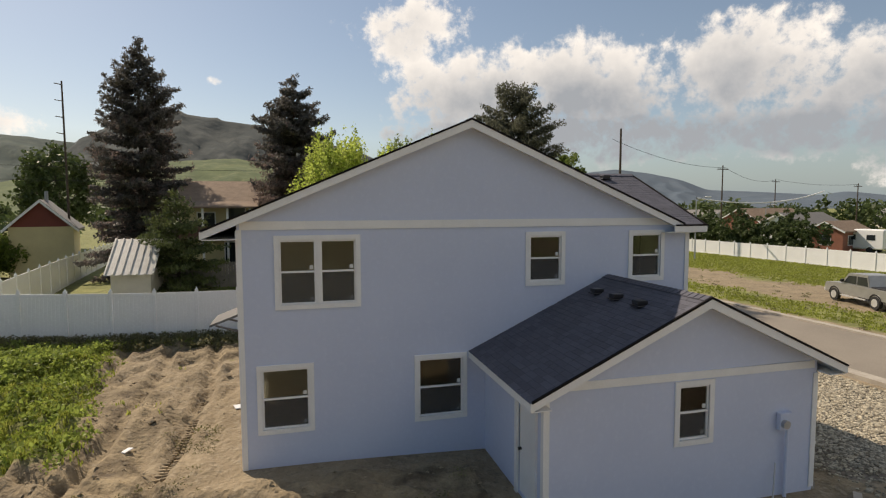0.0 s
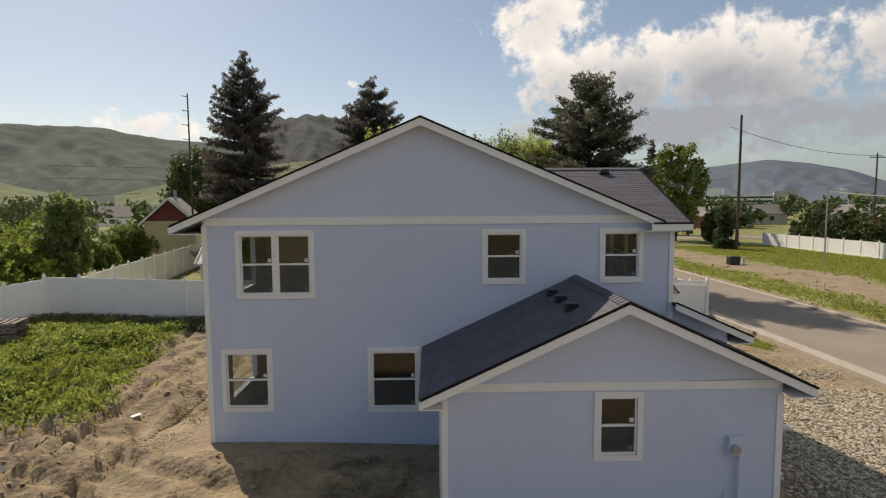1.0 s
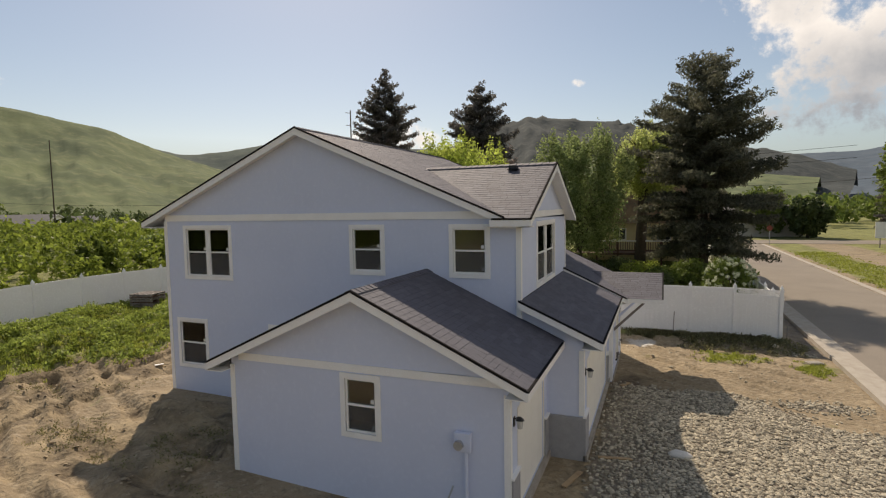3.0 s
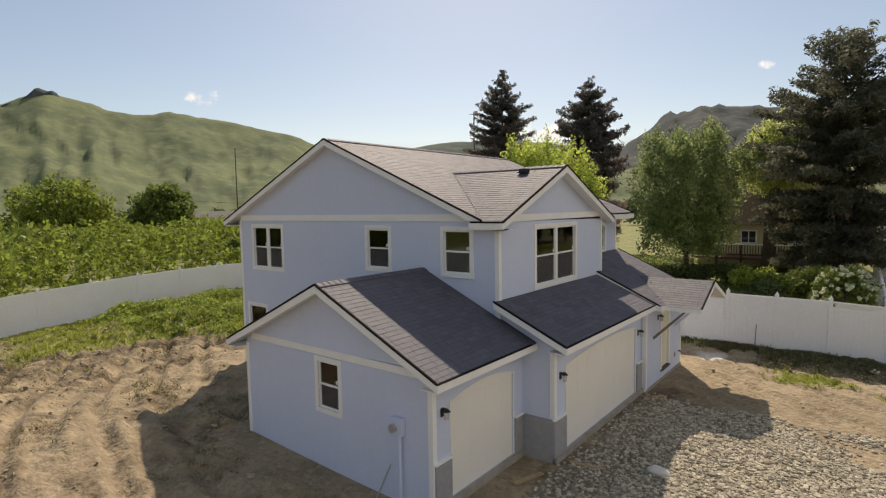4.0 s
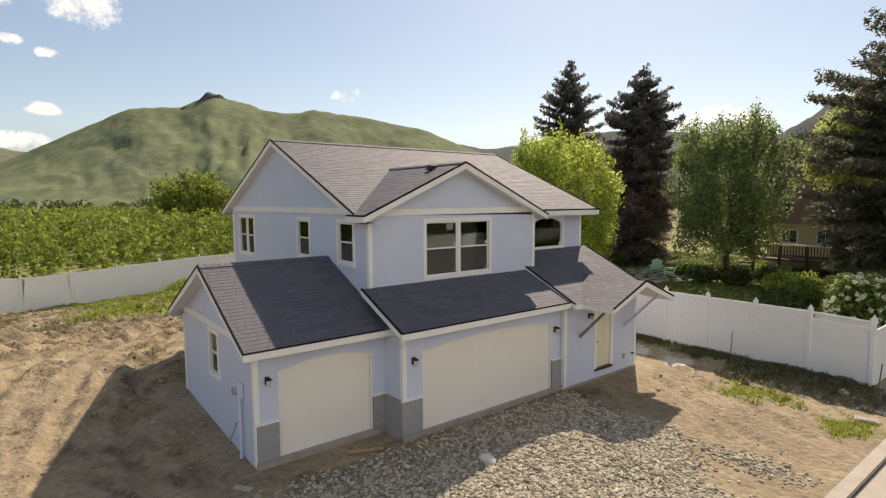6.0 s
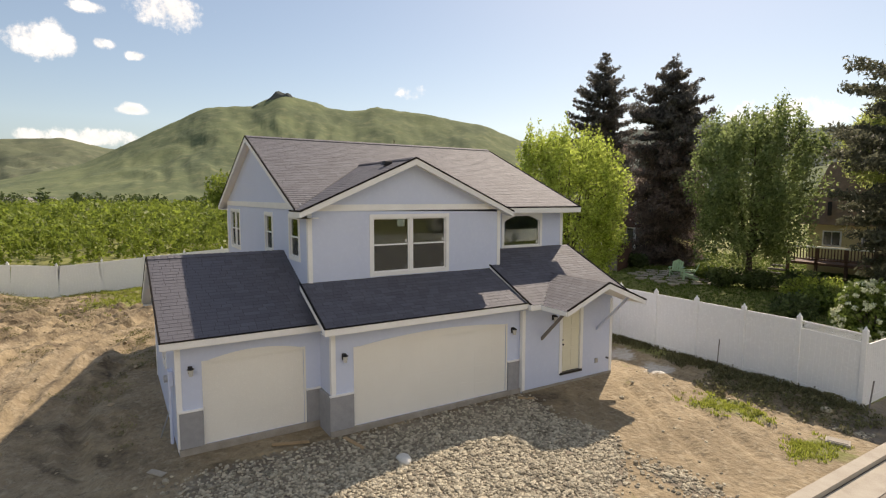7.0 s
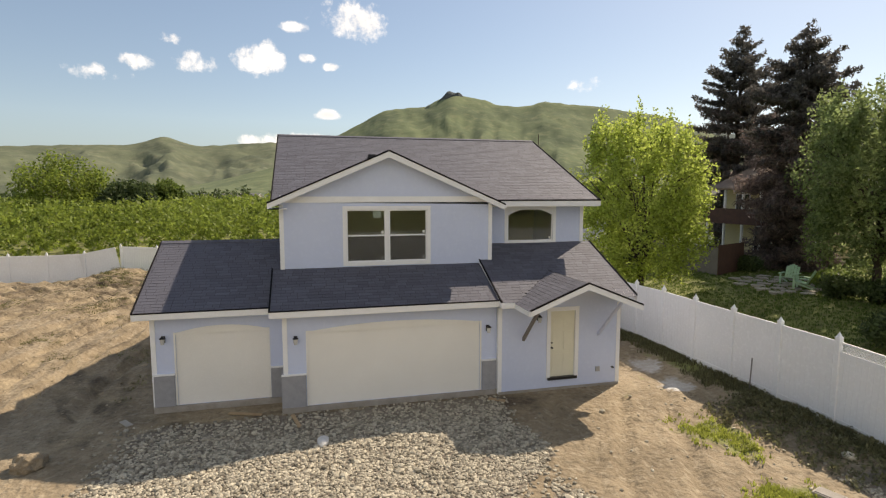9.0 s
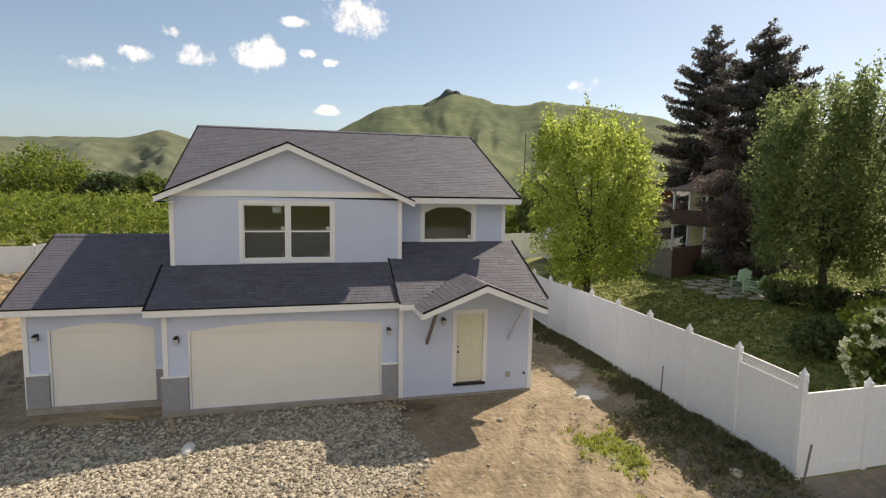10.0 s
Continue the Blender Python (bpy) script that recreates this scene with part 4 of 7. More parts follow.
def roof_main():
    y0, y1 = -0.24, NORTH + 0.32
    xe0, xe1 = -0.68, 11.20
    roof = slope_slab("roof", [(xe0, y0, main_z(xe0)), (RIDGE_X, y0, RIDGE_Z), (RIDGE_X, y1, RIDGE_Z), (xe0, y1, main_z(xe0))], 0.12, M_ROOFDECK, house, "grey shingled gable roof")
    bm = bmesh.new()
    dl = Vector((RIDGE_X - xe0, 0, RIDGE_Z - main_z(xe0)))
    shingles((xe0 - 0.03, y1 + .02, main_z(xe0) - .012), (0, -1, 0), dl, dl.length, lambda h: [(0, y1 - y0 + .04)], roof)
    east = slope_slab("roof", [(RIDGE_X, y0, RIDGE_Z), (xe1, y0, main_z(xe1)), (xe1, y1, main_z(xe1)), (RIDGE_X, y1, RIDGE_Z)], 0.12, M_ROOFDECK, house)
    dr = Vector((RIDGE_X - xe1, 0, RIDGE_Z - main_z(xe1)))

    def span(h):
        x = xe1 + 0.03 + dr.normalized().x * h
        half = (DORM_Z - main_z(x)) / DPITCH
        if half <= 0:
            return [(0, y1 - y0 + .04)]
        lo, hi = DORM_Y - half, DORM_Y + half
        out = []
        if lo - y0 > 0.05:
            out.append((0, lo - y0))
        out.append((max(0, hi - y0), y1 - y0 + .04))
        return out

    shingles((xe1 + 0.03, y0 - .02, main_z(xe1) - .012), (0, 1, 0), dr, dr.length, span, east)
    # ridge caps
    bm = bmesh.new()
    n = int((y1 - y0) / 0.16)
    for k in range(n):
        y = y0 + (y1 - y0) * k / n
        for s in (-1, 1):
            prism(bm, [(RIDGE_X, y, RIDGE_Z + .045), (RIDGE_X + s * .15, y, RIDGE_Z + .045 - .15 * PITCH), (RIDGE_X + s * .15, y + .17, RIDGE_Z + .032 - .15 * PITCH), (RIDGE_X, y + .17, RIDGE_Z + .032)], (0, 0, -.03))
    part("ridge_cap", bm, M_SHINGLE, house)
    # fascia along the rakes and eaves
    for x_e in (xe0, xe1):
        for y_a, y_b in ((y0 - 0.03, y0), (y1, y1 + 0.03)):
            bm = bmesh.new()
            prism(bm, [(RIDGE_X, y_a, RIDGE_Z - .01), (x_e, y_a, main_z(x_e) - .01), (x_e, y_a, main_z(x_e) - .17), (RIDGE_X, y_a, RIDGE_Z - .19)], (0, y_b - y_a, 0))
            part("fascia", bm, M_TRIM, house)
            bm = bmesh.new()
            prism(bm, [(RIDGE_X, y_a - .012, RIDGE_Z + .035), (x_e, y_a - .012, main_z(x_e) + .035), (x_e, y_a - .012, main_z(x_e) - .015), (RIDGE_X, y_a - .012, RIDGE_Z - .015)], (0, y_b - y_a + .01, 0))
            part("drip_edge", bm, M_DRIP, house)
    z = main_z(xe1)
    trim("fascia", (xe1, xe1 + .03, 6.75, y1 + .03, z - .19, z - .01))
    trim("drip_edge", (xe1, xe1 + .042, 6.8, y1 + .04, z - .02, z + .03), mat=M_DRIP)
    trim("fascia", (xe0 - .03, xe0, y0 - .03, y1 + .03, main_z(xe0) - .17, main_z(xe0) - .01))
    trim("soffit", (xe0, 0.0, y0, y1, main_z(xe0) - .19, main_z(xe0) - .17), (EAST, xe1, 6.6, y1, z - .21, z - .19))


def roof_dormer():
    ya, yb = -0.30, 6.86
    xf = 11.82

    def x_back(y):          # where the bay's roof meets the main slope
        return min(xf, RIDGE_X + (RIDGE_Z - dorm_z(y)) / PITCH)

    for s, ye in ((-1, ya), (1, yb)):
        ze = dorm_z(ye)
        poly = [(xf, ye, ze), (xf, DORM_Y, DORM_Z), (x_back(DORM_Y), DORM_Y, DORM_Z), (x_back(ye), ye, ze)]
        r = slope_slab("roof", poly, 0.12, M_ROOFDECK, house)
        up = Vector((0, DORM_Y - ye, DORM_Z - ze))

        def span(h, ye=ye, up=up, s=s):
            y = ye + up.normalized().y * h
            w = xf - x_back(y)
            return [(0, w + .03)] if s < 0 else [(-.0, w + .03)]

        if s < 0:
            # from the back edge towards the front
            def span(h, ye=ye, up=up):
                y = ye + up.normalized().y * h
                return [(x_back(y) - 7.0, xf + .03 - 7.0)]
            shingles((7.0, ye - .02, ze - .012), (1, 0, 0), up, up.length, span, r)
        else:
            def span(h, ye=ye, up=up):
                y = ye + up.normalized().y * h
                return [(-.03, xf - x_back(y))]
            shingles((xf, ye + .02, ze - .012), (-1, 0, 0), up, up.length, span, r)
        bm = bmesh.new()
        prism(bm, [(xf, DORM_Y, DORM_Z - .01), (xf, ye, ze - .01), (xf, ye, ze - .17), (xf, DORM_Y, DORM_Z - .19)], (.03, 0, 0))
        part("fascia", bm, M_TRIM, house)
        bm = bmesh.new()
        prism(bm, [(xf, DORM_Y, DORM_Z + .035), (xf, ye, ze + .035), (xf, ye, ze - .015), (xf, DORM_Y, DORM_Z - .015)], (.042, 0, 0))
        part("drip_edge", bm, M_DRIP, house)
    z = dorm_z(ya)
    trim("fascia", (EAST + .25, xf + .03, ya - .03, ya, z - .17, z - .01))
    trim("eave_return", (EAST + .05, xf, ya, -0.002, z - .19, z - .17))
    trim("drip_edge", (EAST + .3, xf + .04, ya - .04, ya, z - .015, z + .03), mat=M_DRIP)
    trim("soffit", (BAY + .002, xf, ya, 0.2, z - .19, z - .17))
    bm = bmesh.new()
    n = 22
    for k in range(n):
        x = xf - (xf - 7.5) * k / n
        for s in (-1, 1):
            prism(bm, [(x, DORM_Y, DORM_Z + .045), (x, DORM_Y + s * .15, DORM_Z + .045 - .15 * DPITCH), (x - .2, DORM_Y + s * .15, DORM_Z + .03 - .15 * DPITCH), (x - .2, DORM_Y, DORM_Z + .03)], (0, 0, -.03))
    part("ridge_cap", bm, M_SHINGLE, house)


def roof_wing():
    y0 = -3.74
    xa, xb = 5.32, 12.54
    for s, xe, yend in ((-1, xa, -0.002), (1, xb, 0.05)):
        ze = wing_z(xe)
        up = Vector((WING_X - xe, 0, WING_Z - ze))
        if s > 0:
            poly = [(xe, y0, ze), (xe, 0.05, ze), (BAY + .004, 0.05, wing_z(BAY)), (BAY + .004, -0.002, wing_z(BAY)), (WING_X, -0.002, WING_Z), (WING_X, y0, WING_Z)]
        else:
            poly = [(xe, y0, ze), (WING_X, y0, WING_Z), (WING_X, yend, WING_Z), (xe, yend, ze)]
        r = slope_slab("roof", poly, 0.12, M_ROOFDECK, house, "grey shingled garage wing roof")
        if s > 0:
            sg = shingles((xe + .03, y0 - .02, ze - .012), (0, 1, 0), up, up.length, lambda h: [(0, -y0 + .0)], r, keep_single=lambda c: c.y < -2.3)
            SINGLES.append((r, sg))
        else:
            shingles((xe - .03, yend, ze - .012), (0, -1, 0), up, up.length, lambda h: [(0, yend - y0 + .02)], r)
        bm = bmesh.new()
        prism(bm, [(WING_X, y0 - .03, WING_Z - .01), (xe, y0 - .03, ze - .01), (xe, y0 - .03, ze - .17), (WING_X, y0 - .03, WING_Z - .19)], (0, .03, 0))
        part("fascia", bm, M_TRIM, house)
        bm = bmesh.new()
        prism(bm, [(WING_X, y0 - .042, WING_Z + .035), (xe, y0 - .042, ze + .035), (xe, y0 - .042, ze - .015), (WING_X, y0 - .042, WING_Z - .015)], (0, .04, 0))
        part("drip_edge", bm, M_DRIP, house)
        if s < 0:
            trim("fascia", (xe - .03, xe, y0 - .03, yend, ze - .17, ze - .01))
            trim("soffit", (xe, WEST, y0, yend, ze - .19, ze - .17))
        else:
            trim("fascia", (xe, xe + .03, y0 - .03, 0.05, ze - .17, ze - .01))
            trim("drip_edge", (xe, xe + .045, y0 - .04, -0.22, ze - .012, ze + .02), mat=M_DRIP)
            trim("soffit", (12.14, xe, y0, 0.05, ze - .19, ze - .17))
    bm = bmesh.new()
    n = 22
    for k in range(n):
        y = y0 + (-y0 - .02) * k / n
        for s in (-1, 1):
            prism(bm, [(WING_X, y, WING_Z + .045), (WING_X + s * .15, y, WING_Z + .045 - .15 * WPITCH), (WING_X + s * .15, y + .18, WING_Z + .03 - .15 * WPITCH), (WING_X, y + .18, WING_Z + .03)], (0, 0, -.03))
    part("ridge_cap", bm, M_SHINGLE, house)


def rake_board(x0, x1, zf, y, t=.03, h=.17):
    bm = bmesh.new()
    prism(bm, [(x0, y, zf(x0) - .01), (x1, y, zf(x1) - .01), (x1, y, zf(x1) - h), (x0, y, zf(x0) - h)], (0, t, 0))
    part("rake_board", bm, M_TRIM, house)
    bm = bmesh.new()
    prism(bm, [(x0, y - .01, zf(x0) + .035), (x1, y - .01, zf(x1) + .035), (x1, y - .01, zf(x1) - .012), (x0, y - .01, zf(x0) - .012)], (0, t + .012, 0))
    part("drip_edge", bm, M_DRIP, house)


def roof_front():
    # over the double garage
    xe, xt = 13.45, BAY + .004
    y0, y1 = -0.24, 6.1
    zf = double_z
    r = slope_slab("roof", [(xe, y0, zf(xe)), (xe, y1, zf(xe)), (xt, y1, zf(xt)), (xt, y0, zf(xt))], .1, M_ROOFDECK, house, "grey shingled lower roof over the double garage")
    up = Vector((xt - xe, 0, zf(xt) - zf(xe)))
    shingles((xe + .03, y0, zf(xe) - .012), (0, 1, 0), up, up.length, lambda h: [(0, y1 - y0)], r)
    rake_board(xt, xe, zf, y0 - .03)
    trim("fascia", (xe, xe + .03, y0 - .03, y1, zf(xe) - .17, zf(xe) - .01))
    trim("drip_edge", (xe, xe + .045, y0 - .04, y1, zf(xe) - .012, zf(xe) + .02), mat=M_DRIP)
    trim("soffit", (13.0, xe, y0, y1, zf(xe) - .19, zf(xe) - .17))
    # over the entry, with the porch gable
    xe, xt = 13.62, EAST + .004
    y0, y1 = 6.13, NORTH + .28
    zf = entry_z
    xw = 13.14
    r = slope_slab("roof", [(xe, y0, zf(xe)), (xe, 6.9, zf(xe)), (xw, 6.9, zf(xw)), (xw, y1, zf(xw)), (xt, y1, zf(xt)), (xt, 6.5, zf(xt)), (BAY + .004, 6.5, zf(BAY)), (BAY + .004, y0, zf(BAY))], .1, M_ROOFDECK, house, "grey shingled entry roof")
    up = Vector((xt - xe, 0, zf(xt) - zf(xe)))
    und = up.normalized()

    def span(h):
        x = xe + .03 + und.x * h
        start = (6.52 if x < BAY else y0) - y0
        half = (PORCH_Z - zf(x)) / PPITCH
        if half <= 0:
            return [(start, y1 - y0)]
        out = [(start, max(start, PORCH_Y - half - y0))]
        if PORCH_Y + half < y1:
            out.append((PORCH_Y + half - y0, y1 - y0))
        return out

    shingles((xe + .03, y0, zf(xe) - .012), (0, 1, 0), up, up.length, span, r)
    rake_board(BAY + .01, xe, zf, y0 - .03)
    rake_board(xt, 13.6, zf, y1)
    trim("fascia", (xe, xe + .03, y0 - .03, 6.95, zf(xe) - .17, zf(xe) - .01))
    trim("soffit", (13.18, xe, y0, 6.85, zf(xe) - .19, zf(xe) - .17))
    xp = 14.72
    for s in (-1, 1):
        ye = PORCH_Y + s * 1.72
        ze = porch_z(ye)

        def xb(y):
            return EAST + (4.08 - porch_z(y)) / 0.47

        poly = [(xp, ye, ze), (xp, PORCH_Y, PORCH_Z), (xb(PORCH_Y), PORCH_Y, PORCH_Z), (xb(ye), ye, ze)]
        rr = slope_slab("porch_roof", poly, .1, M_ROOFDECK, house, "small grey shingled porch gable")
        up = Vector((0, PORCH_Y - ye, PORCH_Z - ze))
        if s < 0:
            shingles((11.5, ye - .02, ze - .012), (1, 0, 0), up, up.length, lambda h, ye=ye, up=up: [(xb(ye + up.normalized().y * h) - 11.5, xp + .03 - 11.5)], rr)
        else:
            shingles((xp, ye + .02, ze - .012), (-1, 0, 0), up, up.length, lambda h, ye=ye, up=up: [(-.03, xp - xb(ye + up.normalized().y * h))], rr)
        bm = bmesh.new()
        prism(bm, [(xp, PORCH_Y, PORCH_Z - .01), (xp, ye, ze - .01), (xp, ye, ze - .16), (xp, PORCH_Y, PORCH_Z - .18)], (.03, 0, 0))
        part("fascia", bm, M_TRIM, house)
        bm = bmesh.new()
        prism(bm, [(xp, PORCH_Y, PORCH_Z + .035), (xp, ye, ze + .035), (xp, ye, ze - .015), (xp, PORCH_Y, PORCH_Z - .015)], (.042, 0, 0))
        part("drip_edge", bm, M_DRIP, house)
        bm = bmesh.new()
        prism(bm, [(xp, ye, ze - .01), (13.65, ye, ze - .01), (13.65, ye, ze - .15), (xp, ye, ze - .15)], (0, .03 * s, 0))
        part("fascia", bm, M_TRIM, house)
        # prop under the porch
        bm = bmesh.new()
        yb = PORCH_Y + s * 1.25
        a, b = Vector((13.16, yb, 1.35)), Vector((14.45, yb, porch_z(yb) - .14))
        prism(bm, [a + Vector((0, -.04, 0)), b + Vector((0, -.04, 0)), b + Vector((0, -.04, .09)), a + Vector((0, -.04, .12))], (0, .08, 0))
        part("porch_brace", bm, M_GREYFENCE if s < 0 else M_SIDING, house, "slanting timber prop under the porch gable")


roof_main(), roof_dormer(), roof_wing(), roof_front()

# ---- boards, doors and fittings of the house ----
trim("belly_band", (0.06, EAST + .3, -0.025, -0.002, 5.52, 5.71), label="broad white band board")
trim("belly_band", (BAY + .002, BAY + .025, 0.12, 6.4, 5.5, 5.68))
trim("belly_band", (5.95, 12.05, -3.445, -3.422, 2.52, 2.68))
for x, y, sx, sy, z0, z1 in ((0, 0, -1, -1, -.1, 5.52), (BAY, 0, 1, -1, 3.05, 5.45), (WEST, -3.42, -1, -1, -.15, 2.4), (12.14, -3.42, 1, -1, -.15, 2.4), (BAY, 6.5, 1, 1, 3.4, 5.5), (EAST, NORTH, 1, 1, 3.95, 5.4),
                             (13.0, .06, 1, -1, .84, 2.4), (13.15, 6.2, 1, -1, -.2, 2.4), (13.15, NORTH, 1, 1, -.2, 2.4)):
    corner_board(x, y, sx, sy, z0, z1)
# wainscot blocks beside the garage doors
for dims in (((12.142, 12.20, -3.40, -2.88, -.4, .80),), ((12.142, 12.20, -.34, .03, -.4, .80), (12.142, 13.05, -.02, .056, -.4, .80)), ((13.002, 13.06, .0, .63, -.4, .80),), ((13.002, 13.06, 5.73, 6.16, -.4, .80),)):
    for d in dims:
        part("wainscot", boxes(d), M_STONE, house, "rough grey wainscot block")
for dims in ((12.142, 12.22, -3.42, -2.86, .80, .84), (12.142, 12.22, -.36, .03, .80, .84), (13.002, 13.08, -.02, .65, .80, .84), (13.002, 13.08, 5.71, 6.16, .80, .84)):
    trim("ledge", dims)
for d in ((12.15, 12.24, -3.42, -.02, -.5, -.075), (13.01, 13.1, -.02, 6.18, -.5, -.095), (13.16, 13.2, 6.2, NORTH, -.5, -.17)):
    part("foundation", boxes(d), M_CONC, house, "soil-stained concrete footing")


def garage_door(x, opening, cols):
    y0, y1, z0, z1 = opening
    d = part("garage_door", boxes((x - .06, x - .04, y0, y1, z0, z1)), M_GDOOR, house, "closed cream panelled garage door")
    rows = 4
    h = (z1 - z0) / rows
    for r in range(rows):
        bm = boxes((x - .04, x - .025, y0 + .004, y1 - .004, z0 + r * h + .0006, z0 + (r + 1) * h - .0006))
        w = (y1 - y0) / cols
        for c in range(cols):
            box(bm, x - .025, x - .022, y0 + c * w + .09, y0 + (c + 1) * w - .09, z0 + r * h + .1, z0 + (r + 1) * h - .1)
        part("panel", bm, M_GDOOR, d)
    # shallow arched header board in paint
    bm = bmesh.new()
    n = 16
    arc = [(y0 + (y1 - y0) * k / n, z1 + .15 - .17 * (2 * k / n - 1) ** 2) for k in range(n + 1)]
    prism(bm, [(x + .002, y, z) for y, z in arc] + [(x + .002, y1, z1 - .06), (x + .002, y0, z1 - .06)], (.012, 0, 0))
    part("arched_header", bm, M_GDOOR, d, "cream arched header")
    for q in (y0 - .05, y1):
        part("jamb", boxes((x + .002, x + .014, q, q + .05, z0, z1)), M_GDOOR, d)


garage_door(13.0, BIG_GARAGE, 8)
garage_door(12.14, SMALL_GARAGE, 4)


def front_door():
    y0, y1, z0, z1 = FRONT_DOOR
    d = part("door", boxes((13.06, 13.10, y0 + .03, y1 - .03, z0 + .03, z1 - .03), bevel=.003), M_DOOR, house, "closed cream front door with six raised panels")
    for c in range(2):
        for lo, hi in ((.2, .75), (.85, 1.45), (1.58, 1.88)):
            a = y0 + .12 + c * .37
            part("panel", boxes((13.10, 13.112, a, a + .28, z0 + lo, z0 + hi), bevel=.005), M_DOOR, d)
    part("casing", boxes((13.08, 13.18, y0 - .09, y0 + .03, z0, z1 + .09), (13.08, 13.18, y1 - .03, y1 + .09, z0, z1 + .09), (13.08, 13.18, y0 + .03, y1 - .03, z1 - .03, z1 + .09)), M_TRIM, d)
    part("threshold", boxes((13.06, 13.21, y0 - .05, y1 + .05, z0 - .05, z0 + .03)), M_BLACK, d, "dark metal threshold")
    bm = tube(bmesh.new(), (13.10, y0 + .1, z0 + .95), (13.16, y0 + .1, z0 + .95), .03)
    tube(bm, (13.10, y0 + .1, z0 + 1.1), (13.13, y0 + .1, z0 + 1.1), .025)
    part("handle", bm, M_BLACK, d, "dark door knob and deadbolt")


front_door()


def side_door():
    y0, y1, z0, z1 = SIDE_DOOR
    d = part("door", boxes((5.75, 5.79, y0 + .03, y1 - .03, z0, z1 - .03)), M_TRIM, house, "closed white side door of the garage")
    part("casing", boxes((5.67, 5.73, y0 - .09, y0 + .03, z0 - .1, z1 + .09), (5.67, 5.73, y1 - .03, y1 + .09, z0 - .1, z1 + .09), (5.67, 5.73, y0 + .03, y1 - .03, z1 - .03, z1 + .09)), M_TRIM, d)
    part("handle", tube(bmesh.new(), (5.75, y1 - .12, z0 + .95), (5.68, y1 - .12, z0 + .95), .03), M_BLACK, d)


side_door()


def wall_lamp(x, y, z):
    """A small black carriage lamp on the front wall."""
    l = part("wall_lamp", boxes((x, x + .02, y - .05, y + .05, z - .09, z + .09), bevel=.004), M_BLACK, house, "small black carriage lamp with glass")
    bm = tube(bmesh.new(), (x + .02, y, z + .05), (x + .10, y, z + .10), .012, n=6)
    part("arm", bm, M_BLACK, l)
    bm = tube(bmesh.new(), (x + .12, y, z + .04), (x + .12, y, z + .10), .085, .02, n=10)
    part("hood", bm, M_BLACK, l)
    part("lamp_glass", tube(bmesh.new(), (x + .12, y, z - .12), (x + .12, y, z + .04), .045, .065, n=10), M_LAMPGLASS, l, "clear glass shade")


for x, y, z in ((12.14, -3.12, 1.81), (13.0, .38, 1.81), (13.0, 5.90, 1.79), (13.15, 7.46, 2.04)):
    wall_lamp(x, y, z)


def meter():
    m = part("electric_meter", boxes((11.1, 11.42, -3.54, -3.425, 1.25, 1.62), bevel=.01), M_SIDING, house, "lavender-painted electric meter box with conduit")
    part("meter_dial", tube(bmesh.new(), (11.2, -3.54, 1.40), (11.2, -3.62, 1.40), .09, n=16), M_GREYMETAL, m)
    part("conduit", tube(bmesh.new(), (11.32, -3.50, -.3), (11.32, -3.50, 1.27), .04), M_SIDING, m, "painted conduit")
    part("guy_stake", tube(bmesh.new(), (10.75, -3.75, -.35), (11.05, -3.5, .55), .02, n=6), M_GREYMETAL, m)


meter()
part("outlet_box", boxes((13.15, 13.19, 9.42, 9.56, .22, .38), bevel=.005), M_GREYMETAL, house, "grey outlet box")
part("hose_bib", tube(bmesh.new(), (13.15, 10.0, .32), (13.24, 10.0, .32), .03), M_BLACK, house)


def roof_vent(x, y, zf, slope_axis, sgn):
    bm = boxes((x - .16, x + .16, y - .16, y + .16, zf + .0, zf + .03), (x - .12, x + .12, y - .12, y + .12, zf + .03, zf + .13), bevel=.012)
    part("roof_vent", bm, M_BLACK, house, "low black roof vent")


for y in (-.75, -1.6, -2.5):
    roof_vent(8.35, y, wing_z(8.35), 0, -1)
roof_vent(10.65, 2.8, dorm_z(2.8), 1, -1)
for roof_part, sg in SINGLES:
    for foot, top in sg:
        c = sum(top, Vector()) / 4
        ob = mesh_ob("shingle", [tuple(p - c) for p in (*top, *foot)], [(0, 1, 2, 3), (4, 5, 1, 0)], M_SHINGLE, roof_part)
        ob.location = c


# ---- fences ----


def vinyl_panel(length, height, lattice=False):
    """One privacy panel along +x from the origin: rails and grooved boards."""
    bm = bmesh.new()
    top = height - (0.24 if lattice else 0.0)
    box(bm, 0, length, -.025, .025, -.18, .19, bevel=.004)
    box(bm, 0, length, -.025, .025, top - .14, top, bevel=.004)
    n = max(1, round(length / .155))
    w = length / n
    prof = []
    for k in range(n):
        prof += [(k * w + .004, .006), (k * w + .012, .012), ((k + 1) * w - .012, .012), ((k + 1) * w - .004, .006)]
    for s in (-1, 1):
        a = [bm.verts.new((x, s * d, .19)) for x, d in prof]
        b = [bm.verts.new((x, s * d, top - .14)) for x, d in prof]
        for k in range(len(prof) - 1):
            bm.faces.new((a[k], a[k + 1], b[k + 1], b[k]))
    if lattice:
        box(bm, 0, length, -.02, .02, height - .05, height)
    me = bpy.data.meshes.new("panel")
    bmesh.ops.recalc_face_normals(bm, faces=bm.faces)
    bm.to_mesh(me)
    bm.free()
    me.materials.append(M_VINYL)
    return me


